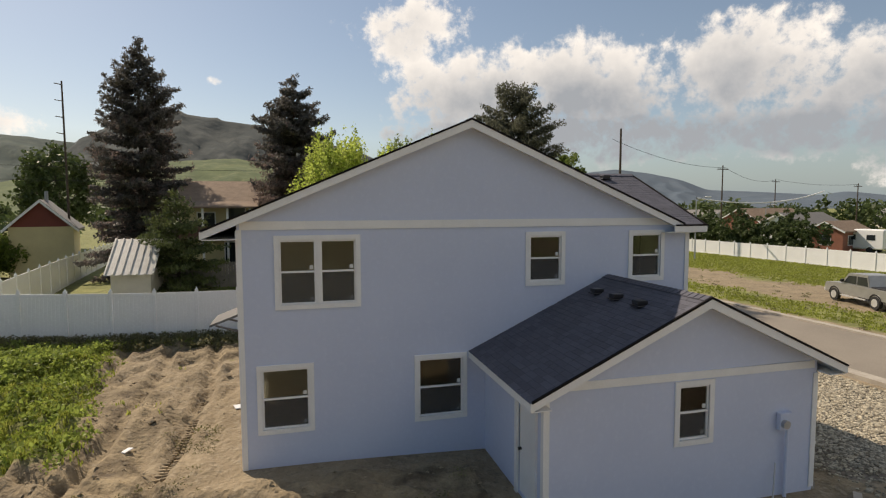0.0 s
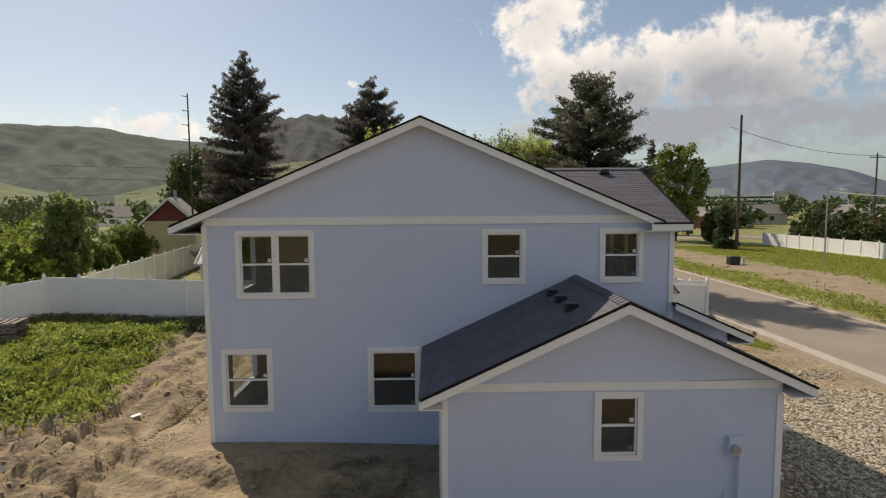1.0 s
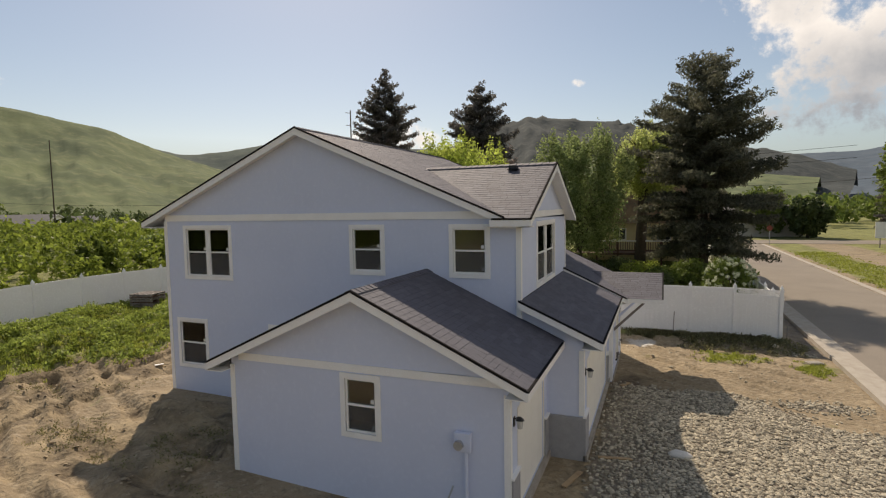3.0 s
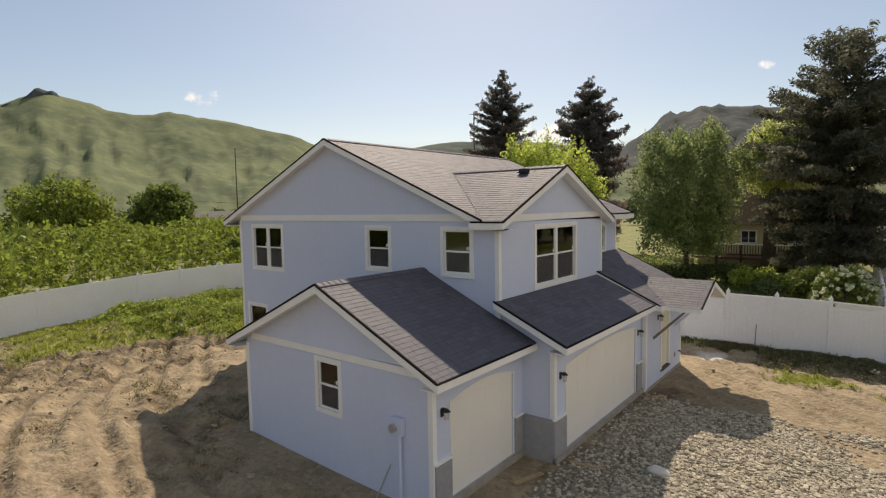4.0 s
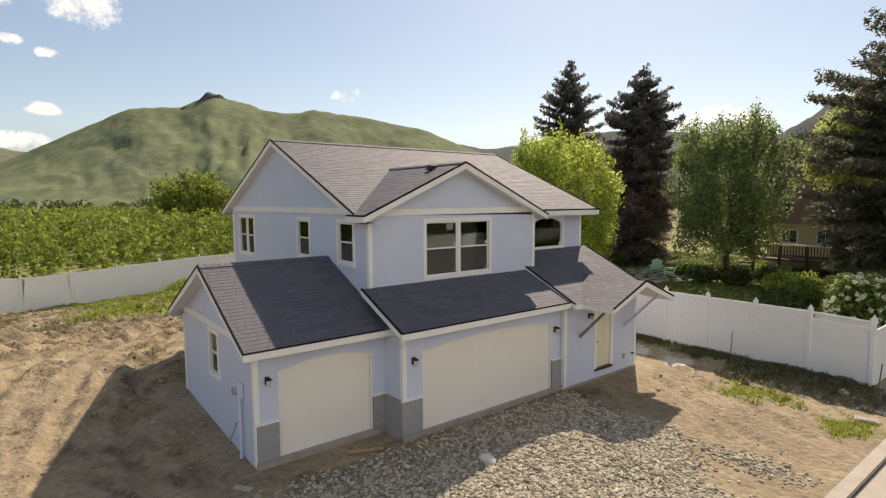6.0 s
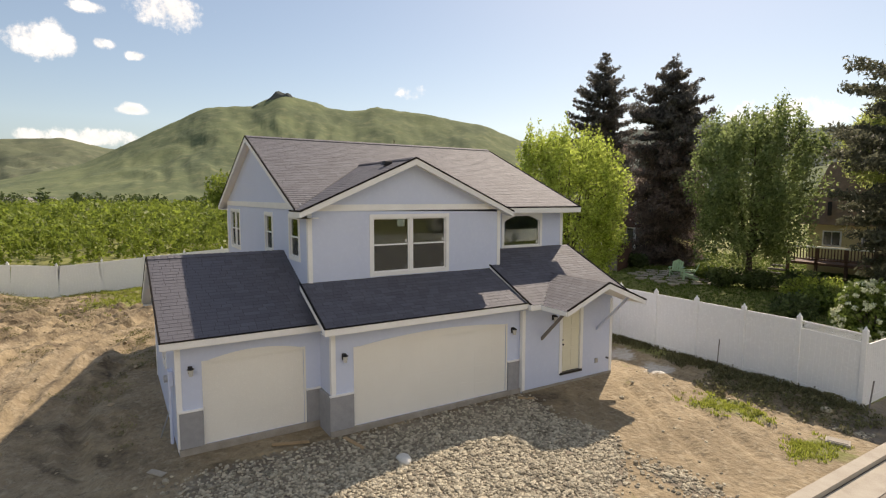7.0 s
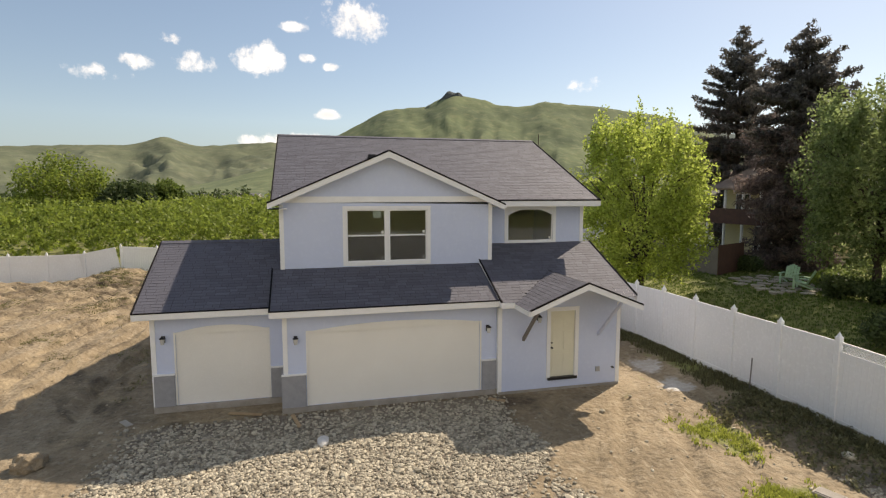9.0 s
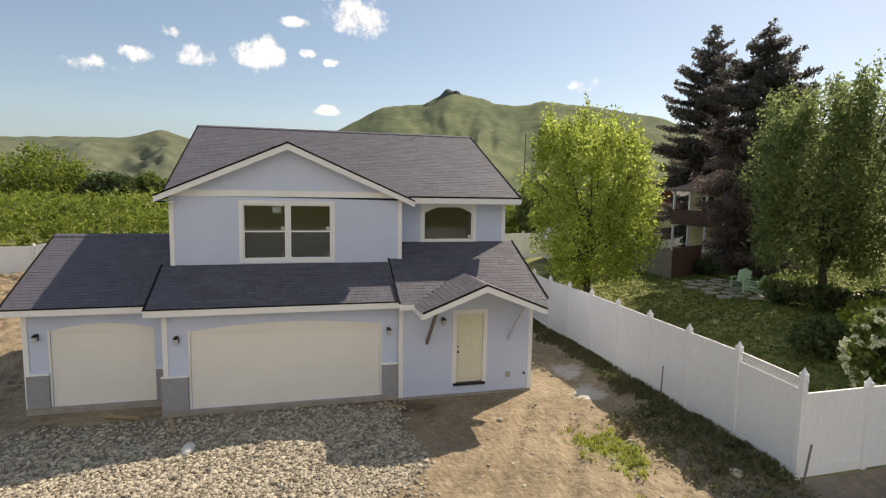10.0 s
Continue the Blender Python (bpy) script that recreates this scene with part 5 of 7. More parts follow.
def lattice_strips(length, height, parent):
    """Thin crossing strips between the panel's top board and its rail."""
    lo, hi = height - .24, height - .05
    meshes = []
    for sd in (-1, 1):
        bm = prism(bmesh.new(), [(0, sd * .004, lo), (.042, sd * .004, lo), (.042 + sd * .19, sd * .004, hi), (sd * .19, sd * .004, hi)], (0, sd * .006, 0))
        me = bpy.data.meshes.new("lattice_strip")
        bmesh.ops.recalc_face_normals(bm, faces=bm.faces)
        bm.to_mesh(me)
        bm.free()
        me.materials.append(M_VINYL)
        meshes.append((sd, me))
    for sd, me in meshes:
        n = int((length - .25) / .078)
        for k in range(n + 1):
            ob = new("lattice_strip", me)
            ob.parent, ob.location = parent, ((.005 if sd > 0 else .195) + k * .078, 0, 0)


def vinyl_post(height):
    bm = bmesh.new()
    box(bm, -.064, .064, -.064, .064, -.4, height, bevel=.006)
    me = bpy.data.meshes.new("post")
    bm.to_mesh(me)
    bm.free()
    me.materials.append(M_VINYL)
    return me


def vinyl_cap():
    bm = bmesh.new()
    box(bm, -.066, .066, -.066, .066, 0, .03)
    vs = [bm.verts.new(p) for p in ((-.05, -.05, .03), (.05, -.05, .03), (.05, .05, .03), (-.05, .05, .03), (0, 0, .16))]
    bm.faces.new(vs[:4])
    for k in range(4):
        bm.faces.new((vs[k], vs[(k + 1) % 4], vs[4]))
    me = bpy.data.meshes.new("cap")
    bmesh.ops.recalc_face_normals(bm, faces=bm.faces)
    bm.to_mesh(me)
    bm.free()
    me.materials.append(M_VINYL)
    return me


def vinyl_fence(name, a, b, label, step=1.8, height=2.06, lattice_last=False, skip_first=False, level=None):
    """A run of white vinyl fence between two plan points, following the ground."""
    f = thing(name, label, "fence", group="vinyl fences")
    a, b = Vector(a), Vector(b)
    n = max(1, round((b - a).length / step))
    d = (b - a) / n
    ang = math.atan2(d.y, d.x)
    post, cap, panel = vinyl_post(height + .08), vinyl_cap(), vinyl_panel(d.length + .05, height)
    last = vinyl_panel(d.length + .05, height, True) if lattice_last else panel
    for k in range(n + 1):
        p = a + d * k
        z = ground_base(p.x, p.y) if level is None else level
        if not (k == 0 and skip_first):
            ob = new("post", post)
            ob.parent, ob.location, ob.rotation_euler = f, (p.x, p.y, z), (0, 0, ang)
            c = new("cap", cap)
            c.parent, c.location = ob, (0, 0, height + .08)
        if k < n:
            z2 = ground_base(*(a + d * (k + 1))) if level is None else level
            ob = new("panel", last if (lattice_last and k == n - 1) else panel)
            ob.parent, ob.location = f, (p.x - .025 * d.x / d.length, p.y - .025 * d.y / d.length, z)
            ob.rotation_euler = (0, -math.atan2(z2 - z, d.length), ang)
            if lattice_last and k == n - 1:
                lattice_strips(d.length + .02, height, ob)
    return f


vinyl_fence("fence_north", (-13.8, 14.0), (19.4, 13.5), "white vinyl privacy fence with pointed post caps along the garden", lattice_last=True, step=1.72, height=2.14)
vinyl_fence("fence_street", (19.4, 13.5), (18.8, 60), "white vinyl privacy fence running beside the street", skip_first=True, level=-.05, height=1.78)
vinyl_fence("fence_west", (-13.8, 14.0), (-17.0, -48), "white vinyl privacy fence in front of the orchard", skip_first=True, step=2.4)
vinyl_fence("fence_far_garden", (-12.32, 13.97), (-19.36, 56.28), "white vinyl fence running away between gardens", skip_first=True, step=2.4)
vinyl_fence("fence_field", (52.97, 63.19), (56.18, -18.76), "long white vinyl fence across the field", step=2.4, height=1.75)


def board_fence(name, a, b, z, h, mat, label):
    f = thing(name, label, "fence")
    a, b = Vector(a), Vector(b)
    n = int((b - a).length / .16)
    d = (b - a) / n
    for k in range(n):
        p, q = a + d * k, a + d * (k + .93)
        bm = bmesh.new()
        nrm = Vector((-d.y, d.x)).normalized() * .02
        prism(bm, [(p.x, p.y, z), (q.x, q.y, z), (q.x, q.y, z + h + .02 * random.random()), (p.x, p.y, z + h)], (nrm.x, nrm.y, 0))
        part("board", bm, mat, f)
    return f


board_fence("wood_fence", (-7.5, 23.4), (2.0, 23.5), .55, 2.1, M_GREYFENCE, "weathered grey board fence between gardens")
board_fence("wood_fence", (2.05, 23.5), (.6, 26.6), .7, 2.1, M_BROWNWOOD, "dark brown board fence beside the spruce")

# ---- trees and shrubs ----


def leaf_cloud(name, centres, size, spread, per, mat, parent, rng, squash=1.0, label="", stretch=1.0, up=0.0, slim=0.62):
    """Small leaf quads strewn round the centres (numpy, one mesh)."""
    c = np.repeat(np.asarray(centres, float), per, axis=0)
    n = len(c)
    off = rng.normal(size=(n, 3))
    off /= np.linalg.norm(off, axis=1, keepdims=True)
    off *= (rng.random((n, 1)) ** 0.5) * spread
    off[:, 2] *= squash
    p = c + off
    a = rng.normal(size=(n, 3))
    a[:, 2] += up
    a /= np.linalg.norm(a, axis=1, keepdims=True)
    b = np.cross(a, rng.normal(size=(n, 3)))
    b /= np.linalg.norm(b, axis=1, keepdims=True) + 1e-9
    s = size * (0.6 + 0.8 * rng.random((n, 1)))
    a, b = a * s * stretch, b * s * slim
    v = np.stack([p - a, p + b * .9, p + a, p - b * .9], 1).reshape(-1, 3)
    f = np.arange(n * 4).reshape(-1, 4)
    return mesh_ob(name, v, f.tolist(), mat, parent, label)


def broadleaf(name, at, top, radius, mat, label, seed, base=1.2, leaf=.13, blobs=210, per=70, shape=0.75, trunk=.16, blob=.62, category="tree", lean=0.0, spike=0.0):
    """A broad tree: tapered trunk, forking limbs, and leaves in clusters at the limbs' ends with gaps between them."""
    rng = np.random.default_rng(seed)
    rnd = random.Random(seed)
    z0 = ground_base(*at)
    t = thing(name, label, category, (at[0], at[1], z0))
    h = top - z0
    bm = bmesh.new()
    fork = Vector((lean * .4, 0, base))
    tube(bm, (0, 0, -.3), fork, trunk * 1.25, trunk, 9)
    ends = []
    mid = base + (h - base) * 0.5
    for k in range(13):
        a = k * 2.4 + rnd.random() * .6
        e = rnd.random()
        r = radius * (.45 + .4 * e)
        p1 = fork + Vector((math.cos(a) * r * .4, math.sin(a) * r * .4, (h - base) * (.25 + .2 * rnd.random())))
        p2 = Vector((math.cos(a) * r, math.sin(a) * r, base + (h - base) * (.3 + .55 * (1 - e * .7)) * (0.8 + .3 * rnd.random())))
        tube(bm, fork, p1, trunk * .55, trunk * .36, 6)
        tube(bm, p1, p2, trunk * .36, trunk * .1, 5)
        for q in range(3):
            a2 = a + (q - 1) * .8
            p3 = p2 + Vector((math.cos(a2) * radius * .25, math.sin(a2) * radius * .25, radius * .25 * rnd.random()))
            tube(bm, p1.lerp(p2, .7), p3, trunk * .16, trunk * .05, 4)
    tube(bm, fork, Vector((lean, 0, h * .86)), trunk * .8, trunk * .1, 7)
    part("trunk", bm, M_BARK, t)
    pts = []
    while len(pts) < blobs:
        u = rng.normal(size=3)
        u /= np.linalg.norm(u)
        rr = .45 + .58 * rng.random() ** .6
        zz = u[2] * rr
        prof = math.sqrt(max(0.02, 1 - abs(zz) ** 2.2)) if zz < 0 else max(.05, 1 - zz ** (1 / (1.02 - shape) if shape < 1 else 2))
        n = noise.noise((u[0] * 1.7 + seed, u[1] * 1.7, u[2] * 1.7))
        k = 1 + .28 * n
        x, y = u[0] * rr * radius * k, u[1] * rr * radius * k
        z = base * .8 + (h - base * .8) * (.5 + .5 * zz * (1 + .12 * n))
        pts.append((x + lean * z / h, y, z))
    crown = leaf_cloud("crown", pts, leaf, blob, per, mat, t, rng, squash=1.15, up=.3)
    if spike:
        sp = [(x, y, z + spike * rng.random()) for x, y, z in pts if z > h * .72 for _ in range(2)]
        leaf_cloud("upper_crown", sp, leaf, .22, 26, mat, t, rng, squash=3.0, up=.8)
    return t


def conifer(name, at, top, profile, mat, label, seed, base=.6, dry=0.0, droop=.25, lift=.2, gap=.6, arms=6, leaf=.09, per=3, trunk=.3, spread=.12, category="tree"):
    """A conifer: straight tapered trunk, whorls of boughs with side twigs hung with needles; gaps and an uneven outline.
    profile: (metres below the top, reach of the boughs)."""
    rng = np.random.default_rng(seed)
    rnd = random.Random(seed)
    z0 = ground_base(*at)
    t = thing(name, label, category, (at[0], at[1], z0))
    h = top - z0
    depth, reach = [p[0] for p in profile], [p[1] for p in profile]
    bm = tube(bmesh.new(), (0, 0, -.3), (0, 0, h * .985), trunk, .02, 9)
    green, brown = [], []
    z = base
    while z < h - .1:
        f = (z - base) / (h - base)
        R_ = float(np.interp(h - z, depth, reach))
        n = arms if R_ > .8 else 4
        turn = rnd.random() * 6.28
        for k in range(n):
            a = turn + (k + rnd.uniform(-.35, .35)) * 6.283 / n
            L = R_ * rnd.uniform(.62, 1.06) * (1 + .35 * noise.noise((math.cos(a) * 1.3, math.sin(a) * 1.3, z * .3 + seed)))
            if rnd.random() < .12:
                L *= .5
            L = min(R_ * 1.1, max(.12, L))
            ca, sa = math.cos(a), math.sin(a)
            up = lift * (f - .25) * 1.6

            zb = min(h - .1, z + rnd.uniform(-.5, .5) * gap * 1.3)
            dr = droop * rnd.uniform(.6, 1.4) + rnd.uniform(-.10, .10)

            def along(q):
                return Vector((ca * L * q, sa * L * q, zb + L * (up * q - dr * (1.7 * q - 1.15 * q * q))))

            if L > .5:
                tube(bm, along(0), along(.5), .03 * (1 - f) + .012, .015, 3)
                tube(bm, along(.5), along(1), .015, .004, 3)
            steps = max(2, int(L / .17))
            for q in range(steps):
                u = (q + .5 + rnd.uniform(-.3, .3)) / steps
                if u < .16:
                    continue
                p = along(min(1, u))
                w = min(.75, .10 + .34 * L * (1.02 - u) ** .7) * rnd.uniform(.6, 1.1) if L > .5 else .12
                for side in (-1, 1):
                    m = max(1, int(w / .15))
                    for e in range(m):
                        v = (e + .6) / m * w
                        pt = (p.x - sa * side * v + ca * v * .5, p.y + ca * side * v + sa * v * .5, p.z - .12 * v - rnd.random() * .22 + .06)
                        (brown if rnd.random() < dry * smooth(.75, .35, f) else green).append(pt)
        z += gap * rnd.uniform(.7, 1.25) * (.5 + .5 * min(1, R_ / 2.0))
    part("trunk", bm, M_BARK, t)
    leaf_cloud("crown", green, leaf, spread, per, mat, t, rng, squash=1.1, stretch=1.5, slim=.46)
    if brown:
        leaf_cloud("lower_crown", brown, leaf, spread * 1.2, per, M_SPRUCEDRY, t, rng, squash=1.8, stretch=1.5, slim=.34, label="dead brown lower boughs")
    return t


conifer("spruce", (-11.0, 36.2), 19.5, ((0, .15), (1.2, .9), (4.2, 2.7), (6.4, 3.5), (8.2, 4.3), (12, 4.8), (18, 4.4)), M_SPRUCE, "tall dark spruce behind the neighbouring house", 3, dry=.35, droop=.2, lift=.55, gap=.56, arms=6, per=7, leaf=.10, trunk=.36, spread=.16)
conifer("spruce", (0.9, 30.0), 15.9, ((0, .15), (1.2, 1.1), (3.4, 3.0), (6, 3.4), (10, 3.2), (15, 2.5)), M_SPRUCE, "tall dark spruce with dead brown drooping lower boughs", 5, dry=.97, droop=.42, lift=.4, gap=.5, arms=7, per=8, leaf=.10, trunk=.42, spread=.17)
conifer("pine", (17.3, 27.2), 15.2, ((0, .4), (1.2, 1.9), (2.8, 3.4), (4.7, 4.5), (7, 5.0), (10, 4.8), (13, 4.2)), M_PINE, "broad grey-green pine beside the street", 8, base=2.0, droop=.02, lift=.5, gap=.54, arms=7, per=6, leaf=.095, trunk=.34, spread=.22)
conifer("young_spruce", (-5.97, 23.41), 7.2, ((0, .15), (1.5, 1.3), (3.5, 2.8), (7, 3.5)), M_YOUNGSPRUCE, "young bushy green spruce behind the white fence", 11, base=.3, droop=.02, lift=.6, gap=.36, arms=8, leaf=.09, trunk=.12)
broadleaf("maple_tree", (3.8, 17.3), 9.5, 3.25, M_MAPLE, "bright yellow-green maple behind the white fence", 21, base=1.6, leaf=.08, spike=.9, blobs=320, per=110, blob=.6)
broadleaf("ash_tree", (9.5, 25.4), 10.6, 3.2, M_ASH, "tall rounded green ash tree in the garden", 22, base=1.5, leaf=.085, spike=.6, blobs=330, per=105, shape=.7, blob=.64)
broadleaf("willow_tree", (13.1, 32.2), 11.2, 2.5, M_WILLOW, "pale yellow-green willow in front of a brown roof", 23, base=6.8, leaf=.085, blobs=220, per=90, spike=.6, trunk=.36, lean=.8)
broadleaf("viburnum_bush", (17.95, 18.2), 2.9, 1.15, M_SHRUB, "rounded viburnum bush covered in white blossom", 24, base=.4, leaf=.09, blobs=90, per=50, trunk=.06, blob=.32, category="bush")
_v = bpy.data.objects["viburnum_bush"]
_r = np.random.default_rng(6)
_u = _r.normal(size=(190, 3))
_u /= np.linalg.norm(_u, axis=1, keepdims=True)
leaf_cloud("blossom", np.column_stack([_u[:, 0] * 1.22, _u[:, 1] * 1.22, 1.5 + _u[:, 2] * 1.25]), .04, .10, 40, M_BLOSSOM, _v, _r, label="round white flower heads")
for k, (x, y, tp, r, m) in enumerate(((15, 22.1, 2.4, 1.2, M_SHRUB), (13.6, 23.6, 2.6, 1.3, M_MAPLE), (16.4, 23.1, 2.8, 1.3, M_SHRUB), (8.6, 24.4, 2.3, .9, M_DARKLEAF), (10.2, 24.8, 2.4, 1.0, M_DARKLEAF), (12.2, 25.6, 2.5, 1.2, M_DARKLEAF), (6.6, 26.4, 2.2, .9, M_SHRUB), (14.6, 19.6, 2.2, .9, M_DARKLEAF), (1.2, 26.4, 2.3, .8, M_DARKLEAF))):
    broadleaf("garden_shrub", (x, y), tp * .8, r * .9, m, "rounded leafy garden shrub", 40 + k, base=.3, leaf=.08, blobs=55, per=45, trunk=.04, blob=.3, category="shrub")
for k, (x, y, tp, r, b, m, lab) in enumerate(((-32.57, 76.8, 14.6, 4.7, 2.0, M_DARKLEAF, "large dark leafy tree behind the red-gabled house"), (-19.6, 24.6, 7.0, 1.5, .8, M_ASH, "slender upright young tree behind the fence"), (-25.2, 15.5, 3.6, 1.5, .8, M_SHRUB, "leafy green fruit tree behind the fence"), (-23.05, 39.15, 3.9, 2.2, .5, M_SHRUB, "bushy garden tree behind the fence"),
                                            (-27, 22.5, 3.6, 1.8, .6, M_ASH, "bushy green tree behind the fence"), (44.99, 73.47, 15.0, 4.0, 1.2, M_SHRUB, "large drooping willow across the street"), (47.85, 66.5, 4.4, 1.9, .6, M_DARKLEAF, "dark rounded bush across the street"),
                                            (15.6, 95.22, 7.5, 3.6, 1.0, M_DARKLEAF, "dark leafy tree at the end of the street"), (30.62, 93.35, 8.0, 3.4, 1.0, M_SHRUB, "green tree at the end of the street"), (8.64, 90.16, 8.5, 4.0, 1.0, M_SHRUB, "green tree beyond the cross street"), (36.64, 90.4, 6.0, 3.0, .8, M_DARKLEAF, "dark tree beside the cross street"), (-71.74, 16.01, 10.4, 6.0, 1.5, M_ORCHARD, "olive-green tree beyond the orchard"), (-68.42, 27.93, 9.8, 4.2, 1.5, M_SHRUB, "green leafy tree beyond the orchard"), (-88.3, -43.57, 12.0, 7.5, 1.0, M_ORCHARD, "pale green weeping willow beyond the orchard"), (-83.96, -30.68, 7.6, 4.6, .8, M_DARKLEAF, "dark tree beyond the orchard"), (-94.88, -27.39, 8.0, 4.0, .8, M_SHRUB, "green tree beyond the orchard"))):
    far = math.hypot(x - 12, y) > 60
    broadleaf("garden_tree" if not far else "distant_tree", (x, y), tp, r, m, lab, 60 + k, base=b, leaf=.30 if far else .15, blobs=170, per=45, blob=r * .24, trunk=.2)
for k, (x, y, tp, r, m) in enumerate(((-21.37, 22.2, 3.4, 1.5, M_SHRUB), (-24.69, 30.08, 4.4, 1.8, M_ASH), (-22.29, 32.68, 2.9, 1.4, M_SHRUB), (-28.93, 35.91, 5.2, 2.0, M_SHRUB), (-27.25, 43.99, 3.6, 1.9, M_ASH), (-33.21, 42.75, 5.0, 2.3, M_DARKLEAF), (-38.02, 50.56, 6.0, 2.6, M_SHRUB), (-32.15, 53.8, 3.4, 2.0, M_SHRUB), (-41.7, 42.4, 5.5, 2.6, M_ASH), (-24.7, 55.1, 2.8, 1.7, M_ORCHARD), (-46.34, 58.23, 6.5, 3.0, M_DARKLEAF), (-29.07, 26.9, 4.0, 1.9, M_ORCHARD))):
    broadleaf("garden_tree", (x, y), tp, r, m, "small bushy fruit tree in a neighbouring garden", 160 + k, base=.5, leaf=.14, blobs=70, per=42, blob=r * .26, trunk=.09)
conifer("conifer_bush", (44.43, 57.97), 5.6, ((0, .2), (1.5, 1.1), (5.6, 2.0)), M_DARKLEAF, "dark conical conifer bush across the street", 31, base=.2, droop=.0, lift=.7, gap=.4, arms=7, leaf=.17, category="bush")
conifer("cypress", (48.63, 92.51), 18.0, ((0, .2), (4, 1.6), (10, 2.6), (17, 2.6)), M_SPRUCE, "narrow dark conifer beyond the willow", 32, base=1.0, droop=.2, gap=.7, arms=6, leaf=.2)


def strewn_trees(name, spots, mat, leaf, per, label, seed, category="trees"):
    """A wood or an orchard: many small crowns and stems in one object."""
    rng = np.random.default_rng(seed)
    pts = []
    for x, y, z0, h, r in spots:
        n = 26
        u = rng.normal(size=(n, 3))
        u /= np.linalg.norm(u, axis=1, keepdims=True)
        u *= (.55 + .5 * rng.random((n, 1)))
        pts += [(x + a * r, y + b * r, z0 + h * .56 + c * h * .44) for a, b, c in u]
    ob = leaf_cloud(name, pts, leaf, leaf * 2.2, per, mat, None, rng, up=.3)
    return tagged(ob, label, category, kind="stuff")


_r = random.Random(12)
near, away = [], []
for i in range(34):
    for j in range(52):
        x = -20.5 - i * 4.2 + _r.uniform(-.4, .4)
        y = -105 + j * 3.1 + _r.uniform(-.5, .5)
        if y > 10 + (-x) * .9 or y < 26 + x * 2.4 - 40:
            continue
        s = (x, y, ground_base(x, y) - .1, 4.2 + _r.uniform(-.9, .8), 1.55 + _r.uniform(-.35, .3))
        (near if x > -46 else away).append(s)
strewn_trees("orchard", near, M_ORCHARD, .17, 16, "rows of bright green orchard trees behind the white fence", 71, "orchard")
strewn_trees("orchard_beyond", away, M_ORCHARD, .34, 4, "rows of bright green orchard trees filling the valley floor", 72, "orchard")
for nm, lo, hi, d0, d1, count, m, seed in (("far_woods", 20, 75, 130, 420, 150, M_DARKLEAF, 81), ("far_woods_street", 0, 20, 130, 300, 60, M_SHRUB, 82), ("far_woods_west", -62, -8, 110, 420, 150, M_DARKLEAF, 83), ("far_woods_valley", -130, -62, 230, 600, 130, M_DARKLEAF, 84)):
    spots = []
    while len(spots) < count:
        a, d = radians(_r.uniform(lo, hi)), d0 + (d1 - d0) * _r.random() ** 1.4
        x, y = 12 + d * math.sin(a), d * math.cos(a)
        if 18 < x < 30 or 74 < y < 86:
            continue
        spots.append((x, y, 0, _r.uniform(3.5, 8.5), _r.uniform(2.5, 4.5)))
    strewn_trees(nm, spots, m, .75, 5, "scattered leafy trees and hedges in the distance", seed, "woods")
spots = [(57.5 + row * 2.4 + _r.uniform(-.8, .8), 38.5 + y * 1.35 + _r.uniform(-.6, .6), 0, _r.uniform(2.8, 5.6), _r.uniform(1.5, 2.3)) for y in range(19) for row in range(2)]
strewn_trees("hedge_trees", spots, M_DARKLEAF, .17, 40, "dense row of dark leafy trees behind a white fence", 85, "hedge")

# ---- neighbouring buildings ----


def gable_house(name, at, size, eave, ridge, wall, roof, label, turn=0.0, gable=None, windows=(), over=.4, chimney=False, z0=None):
    """A house with walls, an overhanging gable roof whose ridge runs along its own x, and openings. windows: (face, u, z, w, h)."""
    z = ground_base(*at) - .15 if z0 is None else z0
    hs = thing(name, label, "house", (at[0], at[1], z))
    hs.rotation_euler = (0, 0, radians(turn))
    lx, ly = size[0] / 2, size[1] / 2
    part("wall", boxes((-lx, lx, -ly, ly, 0, eave)), wall, hs)
    rise = ridge - eave
    for s in (-1, 1):
        bm = bmesh.new()
        prism(bm, [(s * lx, -ly, eave), (s * lx, ly, eave), (s * lx, 0, ridge)], (-s * .2, 0, 0))
        part("gable", bm, gable or wall, hs)
        bm = bmesh.new()
        k = rise / ly
        ye = ly + over
        prism(bm, [(-lx - over, s * ye, eave - k * over + .02), (lx + over, s * ye, eave - k * over + .02), (lx + over, 0, ridge + .02), (-lx - over, 0, ridge + .02)], (0, 0, .16))
        r = part("roof", bm, roof, hs)
        for e in (-1, 1):
            bm = bmesh.new()
            x = e * (lx + over)
            prism(bm, [(x, s * ye, eave - k * over - .1), (x, 0, ridge - .1), (x, 0, ridge + .14), (x, s * ye, eave - k * over + .14)], (e * .03, 0, 0))
            part("barge_board", bm, M_TRIM, r)
    for face, u, zz, w, h in windows:
        sx = {"e": 1, "w": -1}.get(face, 0)
        sy = {"n": 1, "s": -1}.get(face, 0)
        dims = (lambda a, b, c, d, p, q: (*sorted((sx * (lx + p), sx * (lx + q))), a, b, c, d) if sx else (a, b, *sorted((sy * (ly + p), sy * (ly + q))), c, d))
        wn = part("window", boxes(dims(u - w / 2 - .08, u + w / 2 + .08, zz - .08, zz + h + .08, .0, .04)), M_TRIM, hs)
        part("pane", boxes(dims(u - w / 2, u + w / 2, zz, zz + h, .04, .05)), M_DARKWIN, wn, "dark glass")
    if chimney:
        c = part("chimney", tube(bmesh.new(), (lx * .2, .2, ridge - .4), (lx * .2, .2, ridge + .9), .14), M_GREYMETAL, hs)
    return hs


